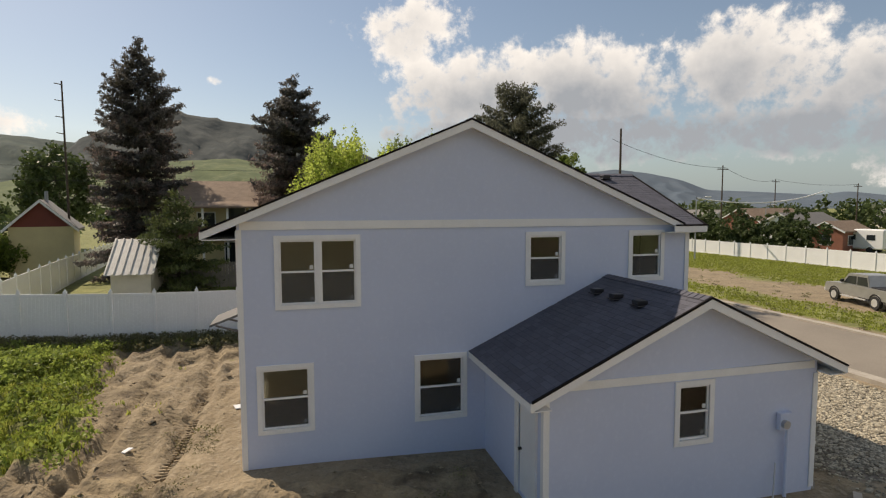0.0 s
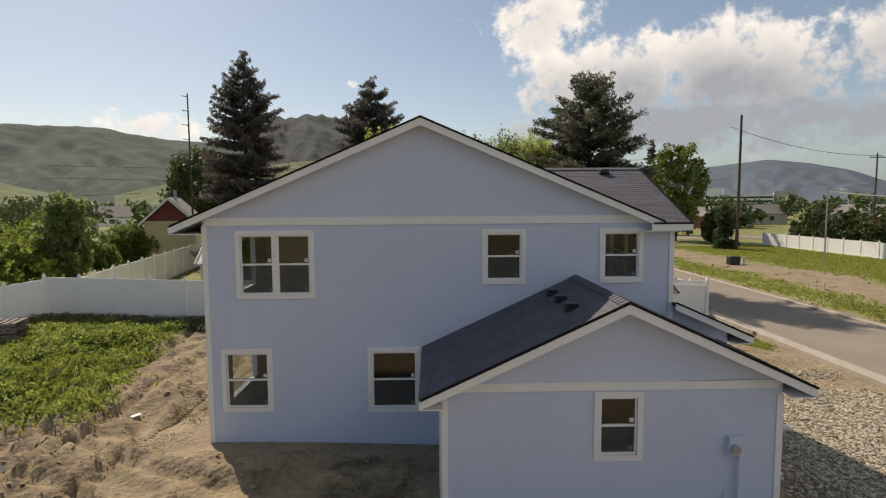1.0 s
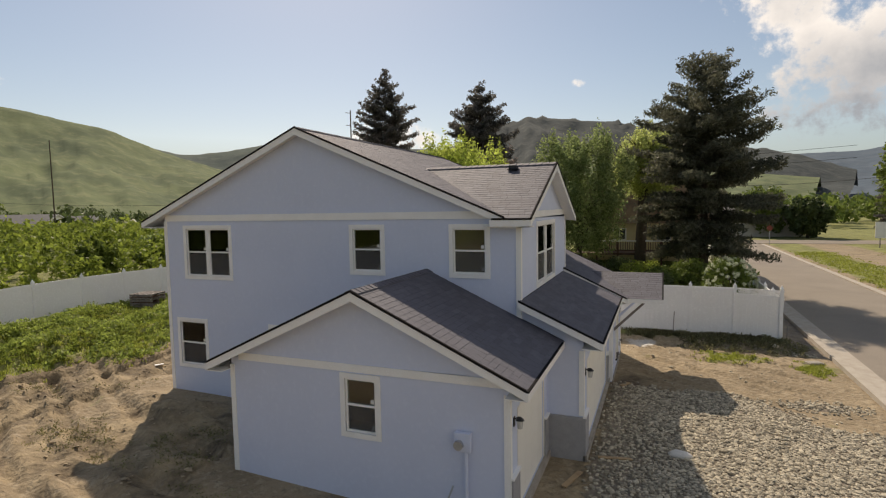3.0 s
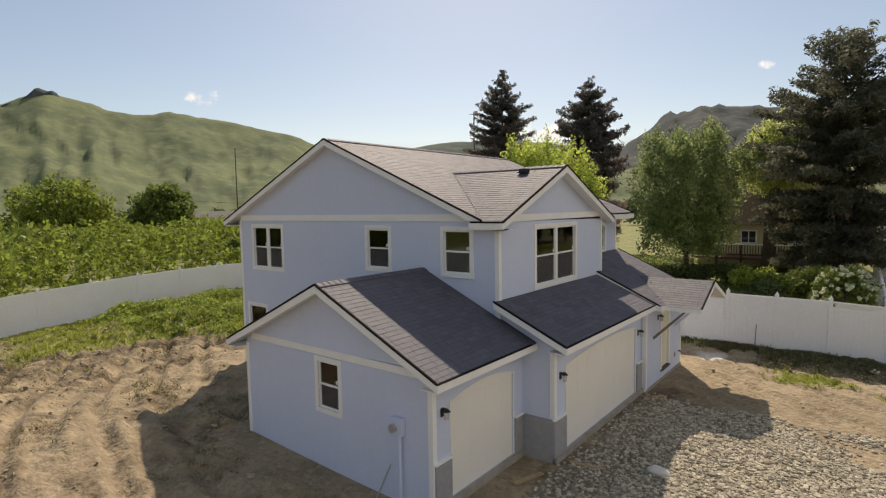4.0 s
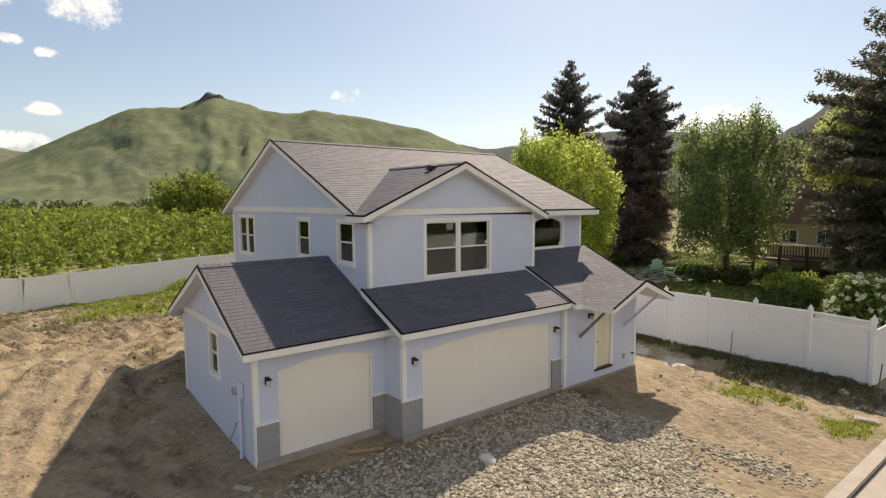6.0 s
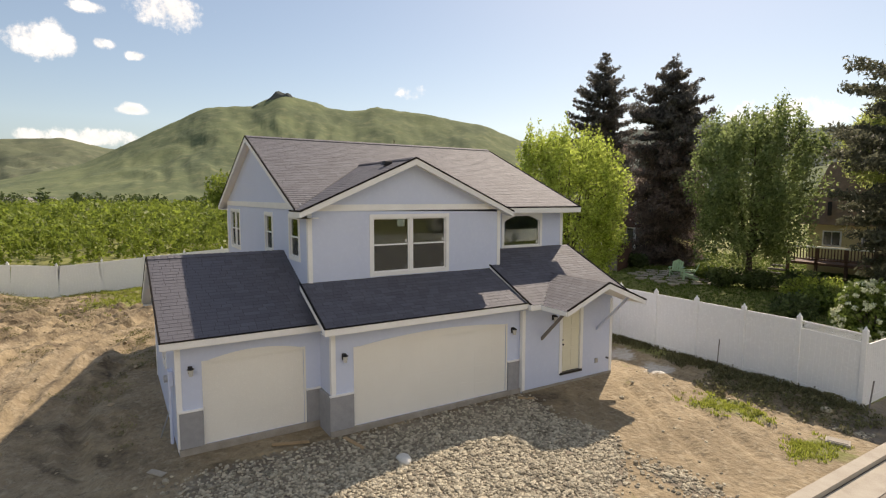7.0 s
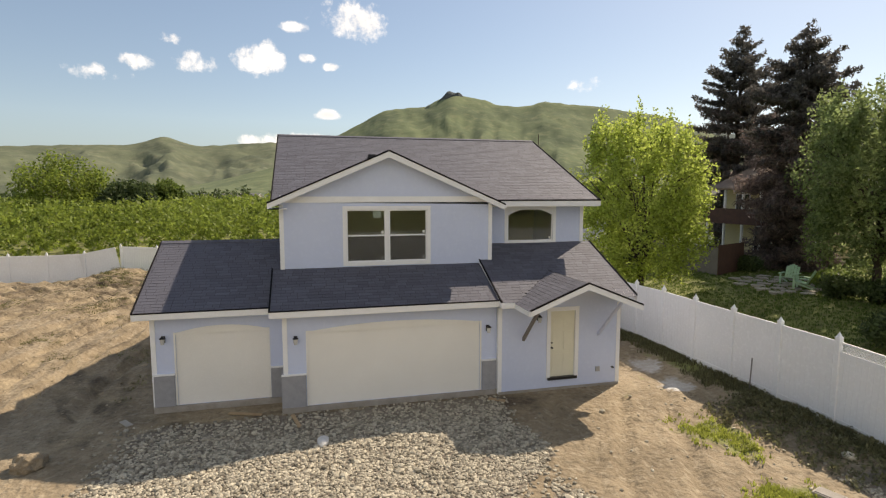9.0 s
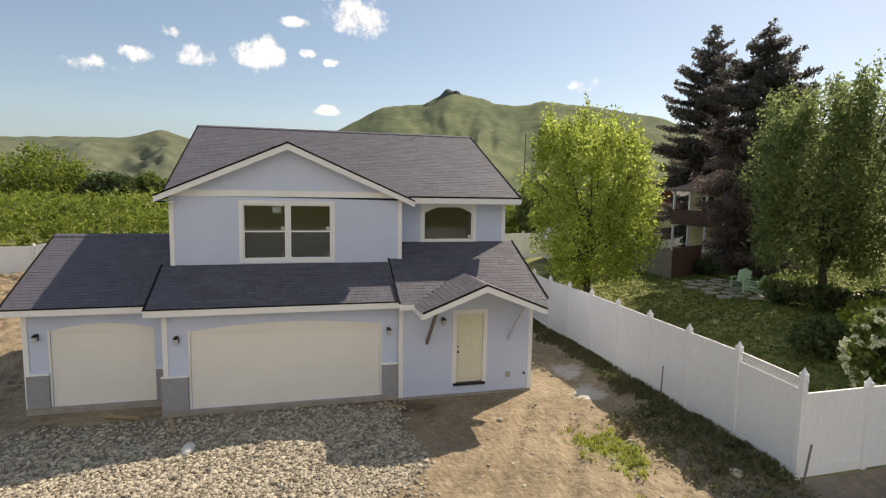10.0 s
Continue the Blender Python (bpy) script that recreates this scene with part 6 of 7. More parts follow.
# two-storey yellow house with a balcony
yh = gable_house("balcony_house", (-4.9, 35.9), (5.2, 7.4), 5.5, 7.1, M_YELLOW, M_BROWNROOF, "two-storey pale yellow house with brown roof and balcony", windows=(("e", -1.5, 3.6, .9, 1.9), ("e", 1.2, 3.9, .9, 1.2), ("e", -1.2, .8, 1.0, 1.6), ("s", 1.4, 3.2, 1.2, 1.9), ("s", -.8, 3.4, 1.2, 1.3), ("s", 1.2, .6, 1.4, 1.8)), over=.5)
part("balcony_floor", boxes((-2.6, 2.6, -5.4, -3.7, 2.6, 2.8)), M_BROWNWOOD, yh)
for x in (-2.5, -.8, .9, 2.5):
    part("balcony_post", boxes((x - .07, x + .07, -5.35, -5.21, 0, 5.2)), M_TRIM, yh)
part("balcony_rail", boxes((-2.55, 2.55, -5.38, -5.3, 2.8, 3.7)), M_BROWNWOOD, yh, "solid brown balcony railing")
part("balcony_roof", prism(bmesh.new(), [(-3.1, -5.7, 5.05), (3.1, -5.7, 5.05), (3.1, -4.0, 5.45), (-3.1, -4.0, 5.45)], (0, 0, .12)), M_BROWNROOF, yh)


def mansard_house():
    """The neighbour's house with a tall brown roof and a timber deck."""
    z0 = .85
    hs = thing("brown_roof_house", "neighbouring cream house with a tall steep brown roof", "house", (12.4, 40.2, z0))
    part("wall", boxes((-4.6, 5.6, -4.6, 4.6, -.3, 3.5)), M_YELLOW, hs)
    bm = bmesh.new()
    lo = [bm.verts.new(p) for p in ((-5.1, -5.1, 3.3), (6.1, -5.1, 3.3), (6.1, 5.1, 3.3), (-5.1, 5.1, 3.3))]
    hi = [bm.verts.new(p) for p in ((-4.0, -3.6, 7.4), (5.0, -3.6, 7.4), (5.0, 3.6, 7.4), (-4.0, 3.6, 7.4))]
    for k in range(4):
        bm.faces.new((lo[k], lo[(k + 1) % 4], hi[(k + 1) % 4], hi[k]))
    bm.faces.new(hi), bm.faces.new(lo[::-1])
    r = part("roof", bm, M_BROWNROOF, hs, "tall steep brown shake roof")
    for x in (-2.6, -.9):
        part("vent_pipe", tube(bmesh.new(), (x, -3.9, 6.6), (x, -3.9, 7.7), .12), M_BLACK, r)
    part("vent_pipe", tube(bmesh.new(), (-3.3, -4.95, 3.9), (-3.3, -4.95, 4.8), .12), M_BLACK, r)
    for x in (-3.2, -1.0, 2.5):
        w = part("window", boxes((x - .55, x + .55, -4.66, -4.6, 1.9, 2.9)), M_TRIM, hs)
        part("pane", boxes((x - .46, x - .03, -4.68, -4.66, 1.98, 2.82)), M_DARKWIN, w)
        part("pane", boxes((x + .03, x + .46, -4.68, -4.66, 1.98, 2.82)), M_DARKWIN, w)
    d = thing("deck", "raised dark timber deck with a railing", "deck", (11.8, 33.6, z0))
    part("deck_floor", boxes((-3.6, 4.6, -1.6, 1.7, .95, 1.1)), M_BROWNWOOD, d)
    for k in range(6):
        x = -3.5 + k * 1.6
        part("post", boxes((x - .07, x + .07, -1.6, -1.46, -.3, 2.05)), M_BROWNWOOD, d)
    part("rail", boxes((-3.6, 4.6, -1.62, -1.48, 2.0, 2.1)), M_TRIM, d, "pale top rail")
    part("rail", boxes((-3.6, 4.6, -1.6, -1.5, 1.25, 1.33)), M_BROWNWOOD, d)
    for k in range(48):
        x = -3.5 + k * .17
        part("baluster", boxes((x, x + .05, -1.57, -1.53, 1.33, 2.0)), M_BROWNWOOD, d)
    s = thing("garden_steps", "weathered wooden garden steps", "steps", (7.7, 31.2, z0))
    for k in range(4):
        part("tread", boxes((-.5, .5, k * .3, k * .3 + .28, .0 if k == 0 else k * .22 - .04, .08 + k * .22)), M_GREYFENCE, s)


mansard_house()
gable_house("red_gable_house", (-20.3, 42.1), (5.8, 4.4), 4.4, 6.5, M_YELLOW, M_GREYROOF, "small yellow house with a dark red gable", turn=-75, gable=M_RED, windows=(("w", -1.1, 2.2, .8, .9), ("w", 1.2, 2.2, .8, .9)), chimney=True)
for k, (az_, d, w, turn, wallm, roofm, lab) in enumerate(((-37, 165, 16, 20, M_BEIGE, M_GREYROOF, "low beige house with a grey roof among trees"), (-33, 150, 14, -10, M_BEIGE, M_GREYROOF, "low house with a pale roof"), (-30.5, 185, 18, 40, M_VINYL, M_GREYROOF, "white house with a grey roof"), (-35.5, 215, 20, 0, M_BEIGE, M_GREYROOF, "long low house in the distance"), (-40, 190, 16, 15, M_BEIGE, M_GREYROOF, "low house in the distance"),
                                                            (-57, 150, 18, 10, M_VINYL, M_GREYROOF, "long pale house below the hill"), (-54, 180, 14, 30, M_BEIGE, M_GREYROOF, "house below the hill"),
                                                            (48.3, 112, 13, 15, M_VINYL, M_GREYROOF, "white gabled house with a grey roof"), (45.5, 140, 17, 10, M_BRICK, M_BROWNROOF, "low brick house with a brown roof"), (51.1, 93, 7, 15, M_BRICK, M_BROWNROOF, "small brick red-roofed garage"), (40.4, 170, 14, 90, M_BEIGE, M_GREYROOF, "pale house behind trees"), (54.9, 200, 16, 60, M_BEIGE, M_GREYROOF, "low pale house in the distance"),
                                                            (28.4, 150, 12, 30, M_BRICK, M_BEIGE, "small brown house with a pale roof"), (32.4, 175, 14, 0, M_BEIGE, M_GREYROOF, "low house in the distance"), (14.5, 112, 14, 10, M_BEIGE, M_GREYROOF, "pale house across the street's end"), (9.5, 118, 12, 0, M_VINYL, M_GREYROOF, "white house across the street's end"))):
    a = radians(az_)
    gable_house("distant_house", (1 + d * math.sin(a), -12 + d * math.cos(a)), (w, w * .6), 2.9, 2.9 + w * .16, wallm, roofm, lab, turn=turn, windows=(("s", -w * .2, 1.0, 1.4, 1.2), ("s", w * .2, 1.0, 1.4, 1.2), ("w", 0, 1.0, 1.2, 1.2), ("n", 0, 1.0, 1.4, 1.2)), z0=-.2)

for k in range(9):
    a = radians(-101 + k * 1.1 + .5 * math.sin(k * 5))
    d = 560 + 60 * math.sin(k * 3)
    gable_house("valley_house", (28 + d * math.sin(a), d * math.cos(a)), (12, 8), 3.4, 5.6, M_VINYL if k % 2 else M_BEIGE, M_GREYROOF, "small pale house at the foot of the hills", turn=k * 40, windows=(("e", 0, 1.0, 1.4, 1.2),), z0=-.3)


def tin_shed():
    s = thing("shed", "small white shed with a ribbed galvanised roof", "shed", (-7.84, 22.53, ground_base(-7.84, 22.53) - .1))
    part("wall", boxes((-1.0, 1.0, -2.0, 2.0, 0, 1.5)), M_BEIGE, s)
    for sg in (-1, 1):
        bm = prism(bmesh.new(), [(-1.25, sg * 2.3, 1.35), (1.25, sg * 2.3, 1.35), (1.25, 0, 3.2), (-1.25, 0, 3.2)], (0, 0, .03))
        r = part("roof", bm, M_TINROOF, s, "ribbed galvanised sheet roof")
        for k in range(7):
            x = -1.2 + k * .4
            part("rib", prism(bmesh.new(), [(x - .04, sg * 2.3, 1.38), (x + .04, sg * 2.3, 1.38), (x + .04, 0, 3.23), (x - .04, 0, 3.23)], (0, 0, .05)), M_TINROOF, r)


tin_shed()


def office_block():
    a = radians(31)
    b = thing("office_block", "large white flat-roofed building far across the valley", "building", (700 * math.sin(a), 700 * math.cos(a), -1))
    b.rotation_euler = (0, 0, -a)
    part("wall", boxes((-38, 30, -12, 12, 0, 14)), M_VINYL, b)
    part("upper_storey", boxes((-36, -20, -10, 10, 14, 22)), M_VINYL, b)
    part("side_wing", boxes((30, 52, -10, 10, 0, 18)), M_BEIGE, b)
    for k in range(3):
        part("window_band", boxes((-37, 29, -12.3, -12, 2 + k * 4.2, 3.8 + k * 4.2)), M_DARKWIN, b)


office_block()

# ---- poles and wires ----


def utility_pole(at, h, label, arms=1, r=.16):
    z = ground_base(*at)
    p = thing("utility_pole", label, "pole", (at[0], at[1], z), group="utility poles")
    part("shaft", tube(bmesh.new(), (0, 0, -.5), (0, 0, h), r, r * .6, 10), M_POLE, p)
    for k in range(arms):
        c = part("crossarm", boxes((-1.1, 1.1, -.06, .06, h - .7 - k * 1.0, h - .58 - k * 1.0)), M_POLE, p)
        for x in (-1, -.4, .4, 1):
            part("insulator", tube(bmesh.new(), (x, 0, h - .58 - k), (x, 0, h - .4 - k), .05, n=6), M_GREYMETAL, c)
    return p


utility_pole((45.07, 55.98), 17.2, "tall weathered wooden utility pole", 0, .22)
utility_pole((1 + 105 * math.sin(radians(41.8)), -12.6 + 105 * math.cos(radians(41.8))), 13.2, "brown wooden utility pole", 1)
utility_pole((1 + 150 * math.sin(radians(46)), -12.6 + 150 * math.cos(radians(46))), 12.6, "wooden utility pole with a crossarm", 1)
utility_pole((1 + 146 * math.sin(radians(51.9)), -12.6 + 146 * math.cos(radians(51.9))), 11.0, "wooden utility pole with a crossarm", 1)
wp = utility_pole((-18.4, 41.8), 16.7, "tall thin pole with short pegs", 0, .11)
for k in range(4):
    part("peg", tube(bmesh.new(), (0, 0, 16.4 - k * 1.4), (-.6, 0, 16.5 - k * 1.4), .04, n=5), M_POLE, wp)
utility_pole((17 - 120 * math.sin(radians(58.2)), -12.3 + 120 * math.cos(radians(58.2))), 18.5, "tall thin utility pole beyond the orchard", 0, .14)


def wire(name, a, b, sag, r, label, mat=None):
    cu = bpy.data.curves.new(name, "CURVE")
    cu.dimensions, cu.bevel_depth, cu.bevel_resolution = "3D", r, 1
    sp = cu.splines.new("POLY")
    n = 16
    sp.points.add(n)
    for k in range(n + 1):
        p = Vector(a).lerp(Vector(b), k / n)
        sp.points[k].co = (p.x, p.y, p.z - sag * 4 * (k / n) * (1 - k / n), 1)
    cu.materials.append(mat or M_RUBBER)
    tagged(new(name, cu), label, "cable")


P1, P2, P3, P4 = ((43.96, 56.27, 15.5), (71.48, 65.7, 12.6), (109.21, 91.56, 12.2), (116.52, 77.72, 10.6))
wire("power_line", P2, P3, 1.2, .03, "thin overhead power line")
wire("power_line", P3, P4, .6, .03, "thin overhead power line")
wire("power_line", P1, P2, 1.0, .03, "thin overhead power line")
wire("cable", (46.41, 42.04, 7.0), (88.87, 62.09, 8.6), 1.2, .09, "thick pale overhead cable", M_VINYL)
wire("power_line", (43.96, 56.27, 9.0), (17, 88, 9.0), 1.0, .03, "thin overhead power line")
wire("power_line", (-34, 44, 10.2), (34, 58, 11.6), .8, .02, "thin overhead power line")
wire("power_line", (-34, 44, 8.9), (34, 58, 10.3), .8, .02, "thin overhead power line")
wire("power_line", (-33, 60, 7.6), (-120, 60, 8.5), 1.0, .03, "thin overhead power line")


def street_lamp(at, h):
    l = thing("street_lamp", "street lamp with a curved grey arm", "lamp", (at[0], at[1], -.2))
    part("pole", tube(bmesh.new(), (0, 0, -.3), (0, 0, h), .09, .06), M_GREYMETAL, l)
    part("arm", tube(bmesh.new(), (0, 0, h), (1.4, 0, h + .35), .05, .04), M_GREYMETAL, l)
    part("head", boxes((1.3, 2.0, -.14, .14, h + .27, h + .42), bevel=.04), M_VINYL, l)


street_lamp((46.41, 42.04), 7.0)
street_lamp((84.69, 70), 6.2)

# ---- vehicles and street things ----


def pickup(at, turn):
    z = -.2
    t = thing("pickup_truck", "parked silver crew-cab pickup truck with chrome bumper", "truck", (at[0], at[1], z))
    t.rotation_euler = (0, 0, radians(turn))

    def side(pts, w, name, mat, parent=t, bev=.04):
        bm = bmesh.new()
        prism(bm, [(x, -w, zz) for x, zz in pts], (0, 2 * w, 0))
        bmesh.ops.bevel(bm, geom=bm.edges[:], offset=bev, segments=2, affect="EDGES")
        return part(name, bm, mat, parent, smooth=False)

    side([(-2.85, .55), (2.75, .50), (2.85, .75), (2.80, 1.12), (1.35, 1.22), (-2.85, 1.22)], .96, "body", M_SILVER)
    cab = side([(1.45, 1.2), (.75, 1.93), (-.95, 1.96), (-1.15, 1.2)], .86, "cab", M_SILVER)
    for s in (-1, 1):
        bm = prism(bmesh.new(), [(1.15, s * .85, 1.28), (.68, s * .85, 1.76), (.02, s * .85, 1.79), (.02, s * .85, 1.28)], (0, s * .03, 0))
        part("side_window", bm, M_DARKWIN, cab)
        bm = prism(bmesh.new(), [(-.08, s * .85, 1.28), (-.08, s * .85, 1.79), (-.86, s * .85, 1.80), (-.98, s * .85, 1.28)], (0, s * .03, 0))
        part("side_window", bm, M_DARKWIN, cab)
        part("side_step", boxes((-1.0, 1.2, s * .98 - .05, s * .98 + .05, .42, .50)), M_CHROME, t)
        part("headlight", boxes((2.66, 2.86, s * .72 - .14, s * .72 + .14, .88, 1.08)), M_LAMPGLASS, t)
        part("mirror", boxes((1.0, 1.15, s * 1.02 - .1, s * 1.02 + .1, 1.32, 1.5), bevel=.02), M_BLACK, t)
        for x in (-1.75, 1.85):
            w = part("wheel", tube(bmesh.new(), (x, s * .78, .40), (x, s * 1.0, .40), .40, n=24), M_RUBBER, t)
            part("rim", tube(bmesh.new(), (x, s * .98, .40), (x, s * 1.012, .40), .25, n=16), M_CHROME, w)
            bm = bmesh.new()
            arc = [(x + .52 * math.cos(a), .42 + .52 * math.sin(a)) for a in (math.pi * k / 10 for k in range(11))]
            for p, q in zip(arc, arc[1:]):
                prism(bm, [(p[0], s * .95, p[1]), (q[0], s * .95, q[1]), (x + (q[0] - x) * .86, s * .95, .42 + (q[1] - .42) * .86), (x + (p[0] - x) * .86, s * .95, .42 + (p[1] - .42) * .86)], (0, s * .04, 0))
            part("wheel_arch", bm, M_BLACK, t)
    part("windscreen", prism(bmesh.new(), [(1.40, -.74, 1.27), (1.40, .74, 1.27), (.82, .70, 1.80), (.82, -.70, 1.80)], (.03, 0, .02)), M_DARKWIN, cab)
    part("bed", boxes((-2.75, -1.25, -.80, .80, 1.20, 1.24)), M_BLACK, t)
    part("tonneau", boxes((-2.78, -1.22, -.84, .84, 1.22, 1.30), bevel=.02), M_BLACK, t)
    part("bumper", boxes((2.78, 2.95, -.92, .92, .48, .72), bevel=.03), M_CHROME, t)
    part("bumper", boxes((-2.98, -2.82, -.92, .92, .50, .70), bevel=.03), M_CHROME, t)
    part("grille", boxes((2.80, 2.86, -.5, .5, .78, 1.08)), M_BLACK, t)


pickup((35.85, 13.4), 73)


def motorhome():
    m = thing("motorhome", "parked white camper behind the field fence", "vehicle", (74.26, 44.76, -.2))
    m.rotation_euler = (0, 0, radians(100))
    part("body", boxes((-4, 4, -1.2, 1.2, .5, 3.1), bevel=.12), M_VINYL, m)
    for x in (-2.5, -.2, 2.2):
        part("window", boxes((x - .5, x + .5, 1.2, 1.23, 1.7, 2.4)), M_DARKWIN, m)
    for x in (-2.4, 2.4):
        part("wheel", tube(bmesh.new(), (x, -1.1, .4), (x, 1.22, .4), .4, n=14), M_RUBBER, m)


motorhome()
sg = thing("notice_board", "double grey notice board on posts", "sign", (40.47, 69.36, -.2))
for x in (-1.2, .1):
    b = part("board", boxes((x, x + 1.15, -.05, .05, 1.2, 3.2)), M_VINYL, sg)
    part("post", boxes((x + .5, x + .6, .06, .14, -.2, 3.2)), M_GREYFENCE, b)
ub = thing("utility_box", "dark green utility box beside a pale pedestal", "box", (35.58, 39.83, -.22))
part("cabinet", boxes((-.5, .5, -.4, .4, 0, .8), bevel=.03), M_BLACK, ub)
part("pedestal", boxes((.9, 1.15, -.1, .1, 0, .75), bevel=.02), M_BEIGE, ub)
ss = thing("stop_sign", "small red road sign on a post", "sign", (28.6, 73.5, -.2))
part("post", tube(bmesh.new(), (0, 0, -.2), (0, 0, 2.6), .04), M_GREYMETAL, ss)
part("plate", tube(bmesh.new(), (0, -.05, 2.3), (0, -.08, 2.3), .38, n=8), M_RED, ss)

# ---- small things on the site ----


def pallets():
    g = thing("lumber_stack", "stack of dark weathered pallets and boards", "pallets", (-12.1, 9.1, ground_z(-12.1, 9.1) - .03))
    g.rotation_euler = (0, 0, radians(14))
    for k in range(7):
        z = k * .15
        for j in range(3):
            part("bearer", boxes((-.66, .66, -.6 + j * .55, -.5 + j * .55, z, z + .09)), M_GREYFENCE, g)
        for j in range(5):
            part("slat", boxes((-.66 + j * .285, -.48 + j * .285, -.62 + random.uniform(-.03, .03), .62, z + .092, z + .118)), M_BROWNWOOD if k % 2 else M_GREYFENCE, g)


pallets()


def adirondack(at, turn, m=None):
    c = thing("garden_chair", "pale green plastic garden armchair on the patio", "chair", (at[0], at[1], ground_base(*at) + .06), group="garden chairs")
    c.rotation_euler = (0, 0, radians(turn))
    for k in range(5):
        x = -.26 + k * .13
        part("back_slat", prism(bmesh.new(), [(x - .055, .25, .3), (x + .055, .25, .3), (x + .06, .55, 1.0 - abs(k - 2) * .06), (x - .06, .55, 1.0 - abs(k - 2) * .06)], (0, .025, 0)), M_GREENCHAIR, c)
        part("seat_slat", prism(bmesh.new(), [(-.28, -.3 + k * .12, .38 - k * .025), (.28, -.3 + k * .12, .38 - k * .025), (.28, -.2 + k * .12, .36 - k * .025), (-.28, -.2 + k * .12, .36 - k * .025)], (0, 0, .025)), M_GREENCHAIR, c)
    for s in (-1, 1):
        part("armrest", boxes((s * .36 - .07, s * .36 + .07, -.35, .4, .54, .57)), M_GREENCHAIR, c)
        part("front_leg", boxes((s * .33 - .03, s * .33 + .03, -.3, -.2, 0, .54)), M_GREENCHAIR, c)
        part("back_leg", prism(bmesh.new(), [(s * .27, -.3, .3), (s * .27, -.3, .4), (s * .27, .6, .06), (s * .27, .6, 0)], (s * .03, 0, 0)), M_GREENCHAIR, c)


adirondack((5.1, 25.3), 25)
adirondack((6.2, 24.9), -60)
pt = thing("patio", "round flagstone patio in the neighbouring garden", "patio", (5.2, 25.2, 0))
for k in range(36):
    a, r = k * 2.399, .45 * math.sqrt(k)
    x, y = r * math.cos(a), r * math.sin(a)
    bm = bmesh.new()
    n = 6
    rr = .36
    poly = [(x + rr * (.85 + .3 * random.random()) * math.cos(q + a), y + rr * (.85 + .3 * random.random()) * math.sin(q + a), ground_base(5.2 + x, 25.2 + y)) for q in (2 * math.pi * i / n for i in range(n))]
    zt = max(p[2] for p in poly)
    prism(bm, [(p[0], p[1], zt - .1) for p in poly], (0, 0, .16))
    part("flagstone", bm, M_KERB, pt)


def stone(name, at, size, mat, label, seed):
    rnd = random.Random(seed)
    bm = bmesh.new()
    bmesh.ops.create_icosphere(bm, subdivisions=2, radius=1)
    for v in bm.verts:
        v.co *= 1 + .25 * noise.noise(v.co * 1.6 + Vector((seed, 0, 0)))
        v.co = Vector((v.co.x * size[0], v.co.y * size[1], v.co.z * size[2]))
    ob = part(name, bm, mat, smooth=True)
    ob.location = (at[0], at[1], ground_z(*at) + size[2] * .55)
    tagged(ob, label, "stone")


stone("white_rock", (15.14, 1.0), (.26, .15, .11), M_WHITEROCK, "pale white rock lying on the gravel", 2)
stone("rock", (19.0, 12.4), (.16, .13, .08), M_ROCK, "small grey stone beside the fence", 4)
for k in range(14):
    stone("garden_rock", (8.0 + 3.2 * math.cos(k * 1.9) * random.random(), 27.6 + 1.3 * math.sin(k * 2.3)), (.35 + .2 * random.random(), .3, .22), M_ROCK, "weathered boulder in the garden bed", 10 + k)
st = thing("marker_stake", "thin metal stake leaning by the fence", "stake", (15.2, 13.3, ground_base(15.2, 13.3)))
part("rod", tube(bmesh.new(), (0, 0, -.2), (.05, 0, 1.0), .018, n=6), M_GREYFENCE, st)
st = thing("marker_stake", "thin metal stake at the fence corner", "stake", (19.6, 13.45, -.2))
part("rod", tube(bmesh.new(), (0, 0, -.2), (.06, .1, .95), .022, n=6), M_GREYFENCE, st)
for k, (x, y, a, w, d, m, lab) in enumerate(((-.45, 4.2, 20, .45, .3, M_TRIM, "scrap of white board lying on the soil"), (-2.9, 1.9, 70, .3, .12, M_TRIM, "scrap of white plastic on the soil"), (12.9, -1.0, 75, .9, .12, M_LUMBER, "scrap of lumber beside the garage"), (13.7, .35, 15, .8, .1, M_LUMBER, "scrap of lumber beside the garage"), (13.6, 6.0, 60, .5, .14, M_LUMBER, "scrap of lumber beside the garage"), (12.8, -3.95, 40, .42, .16, M_KERB, "dusty pale scrap of paper on the soil"))):
    sc = part("scrap_board", boxes((-w / 2, w / 2, -d / 2, d / 2, 0, .025)), m)
    sc.location, sc.rotation_euler = (x, y, ground_z(x, y) + .02), (.03, .04, radians(a))
    tagged(sc, lab, "scrap")

# rear porch hood on the far side of the house
part("rear_hood", prism(bmesh.new(), [(-1.35, 4.6, 2.45), (-1.35, 6.2, 2.45), (-.004, 6.2, 2.95), (-.004, 4.6, 2.95)], (0, 0, .07)), M_GREYROOF, house, "small shingled hood over the back door")
for y in (4.75, 6.05):
    part("hood_brace", tube(bmesh.new(), (-.02, y, 2.1), (-1.2, y, 2.47), .035, n=6), M_GREYFENCE, house)

# ---- gravel, clods and grass ----


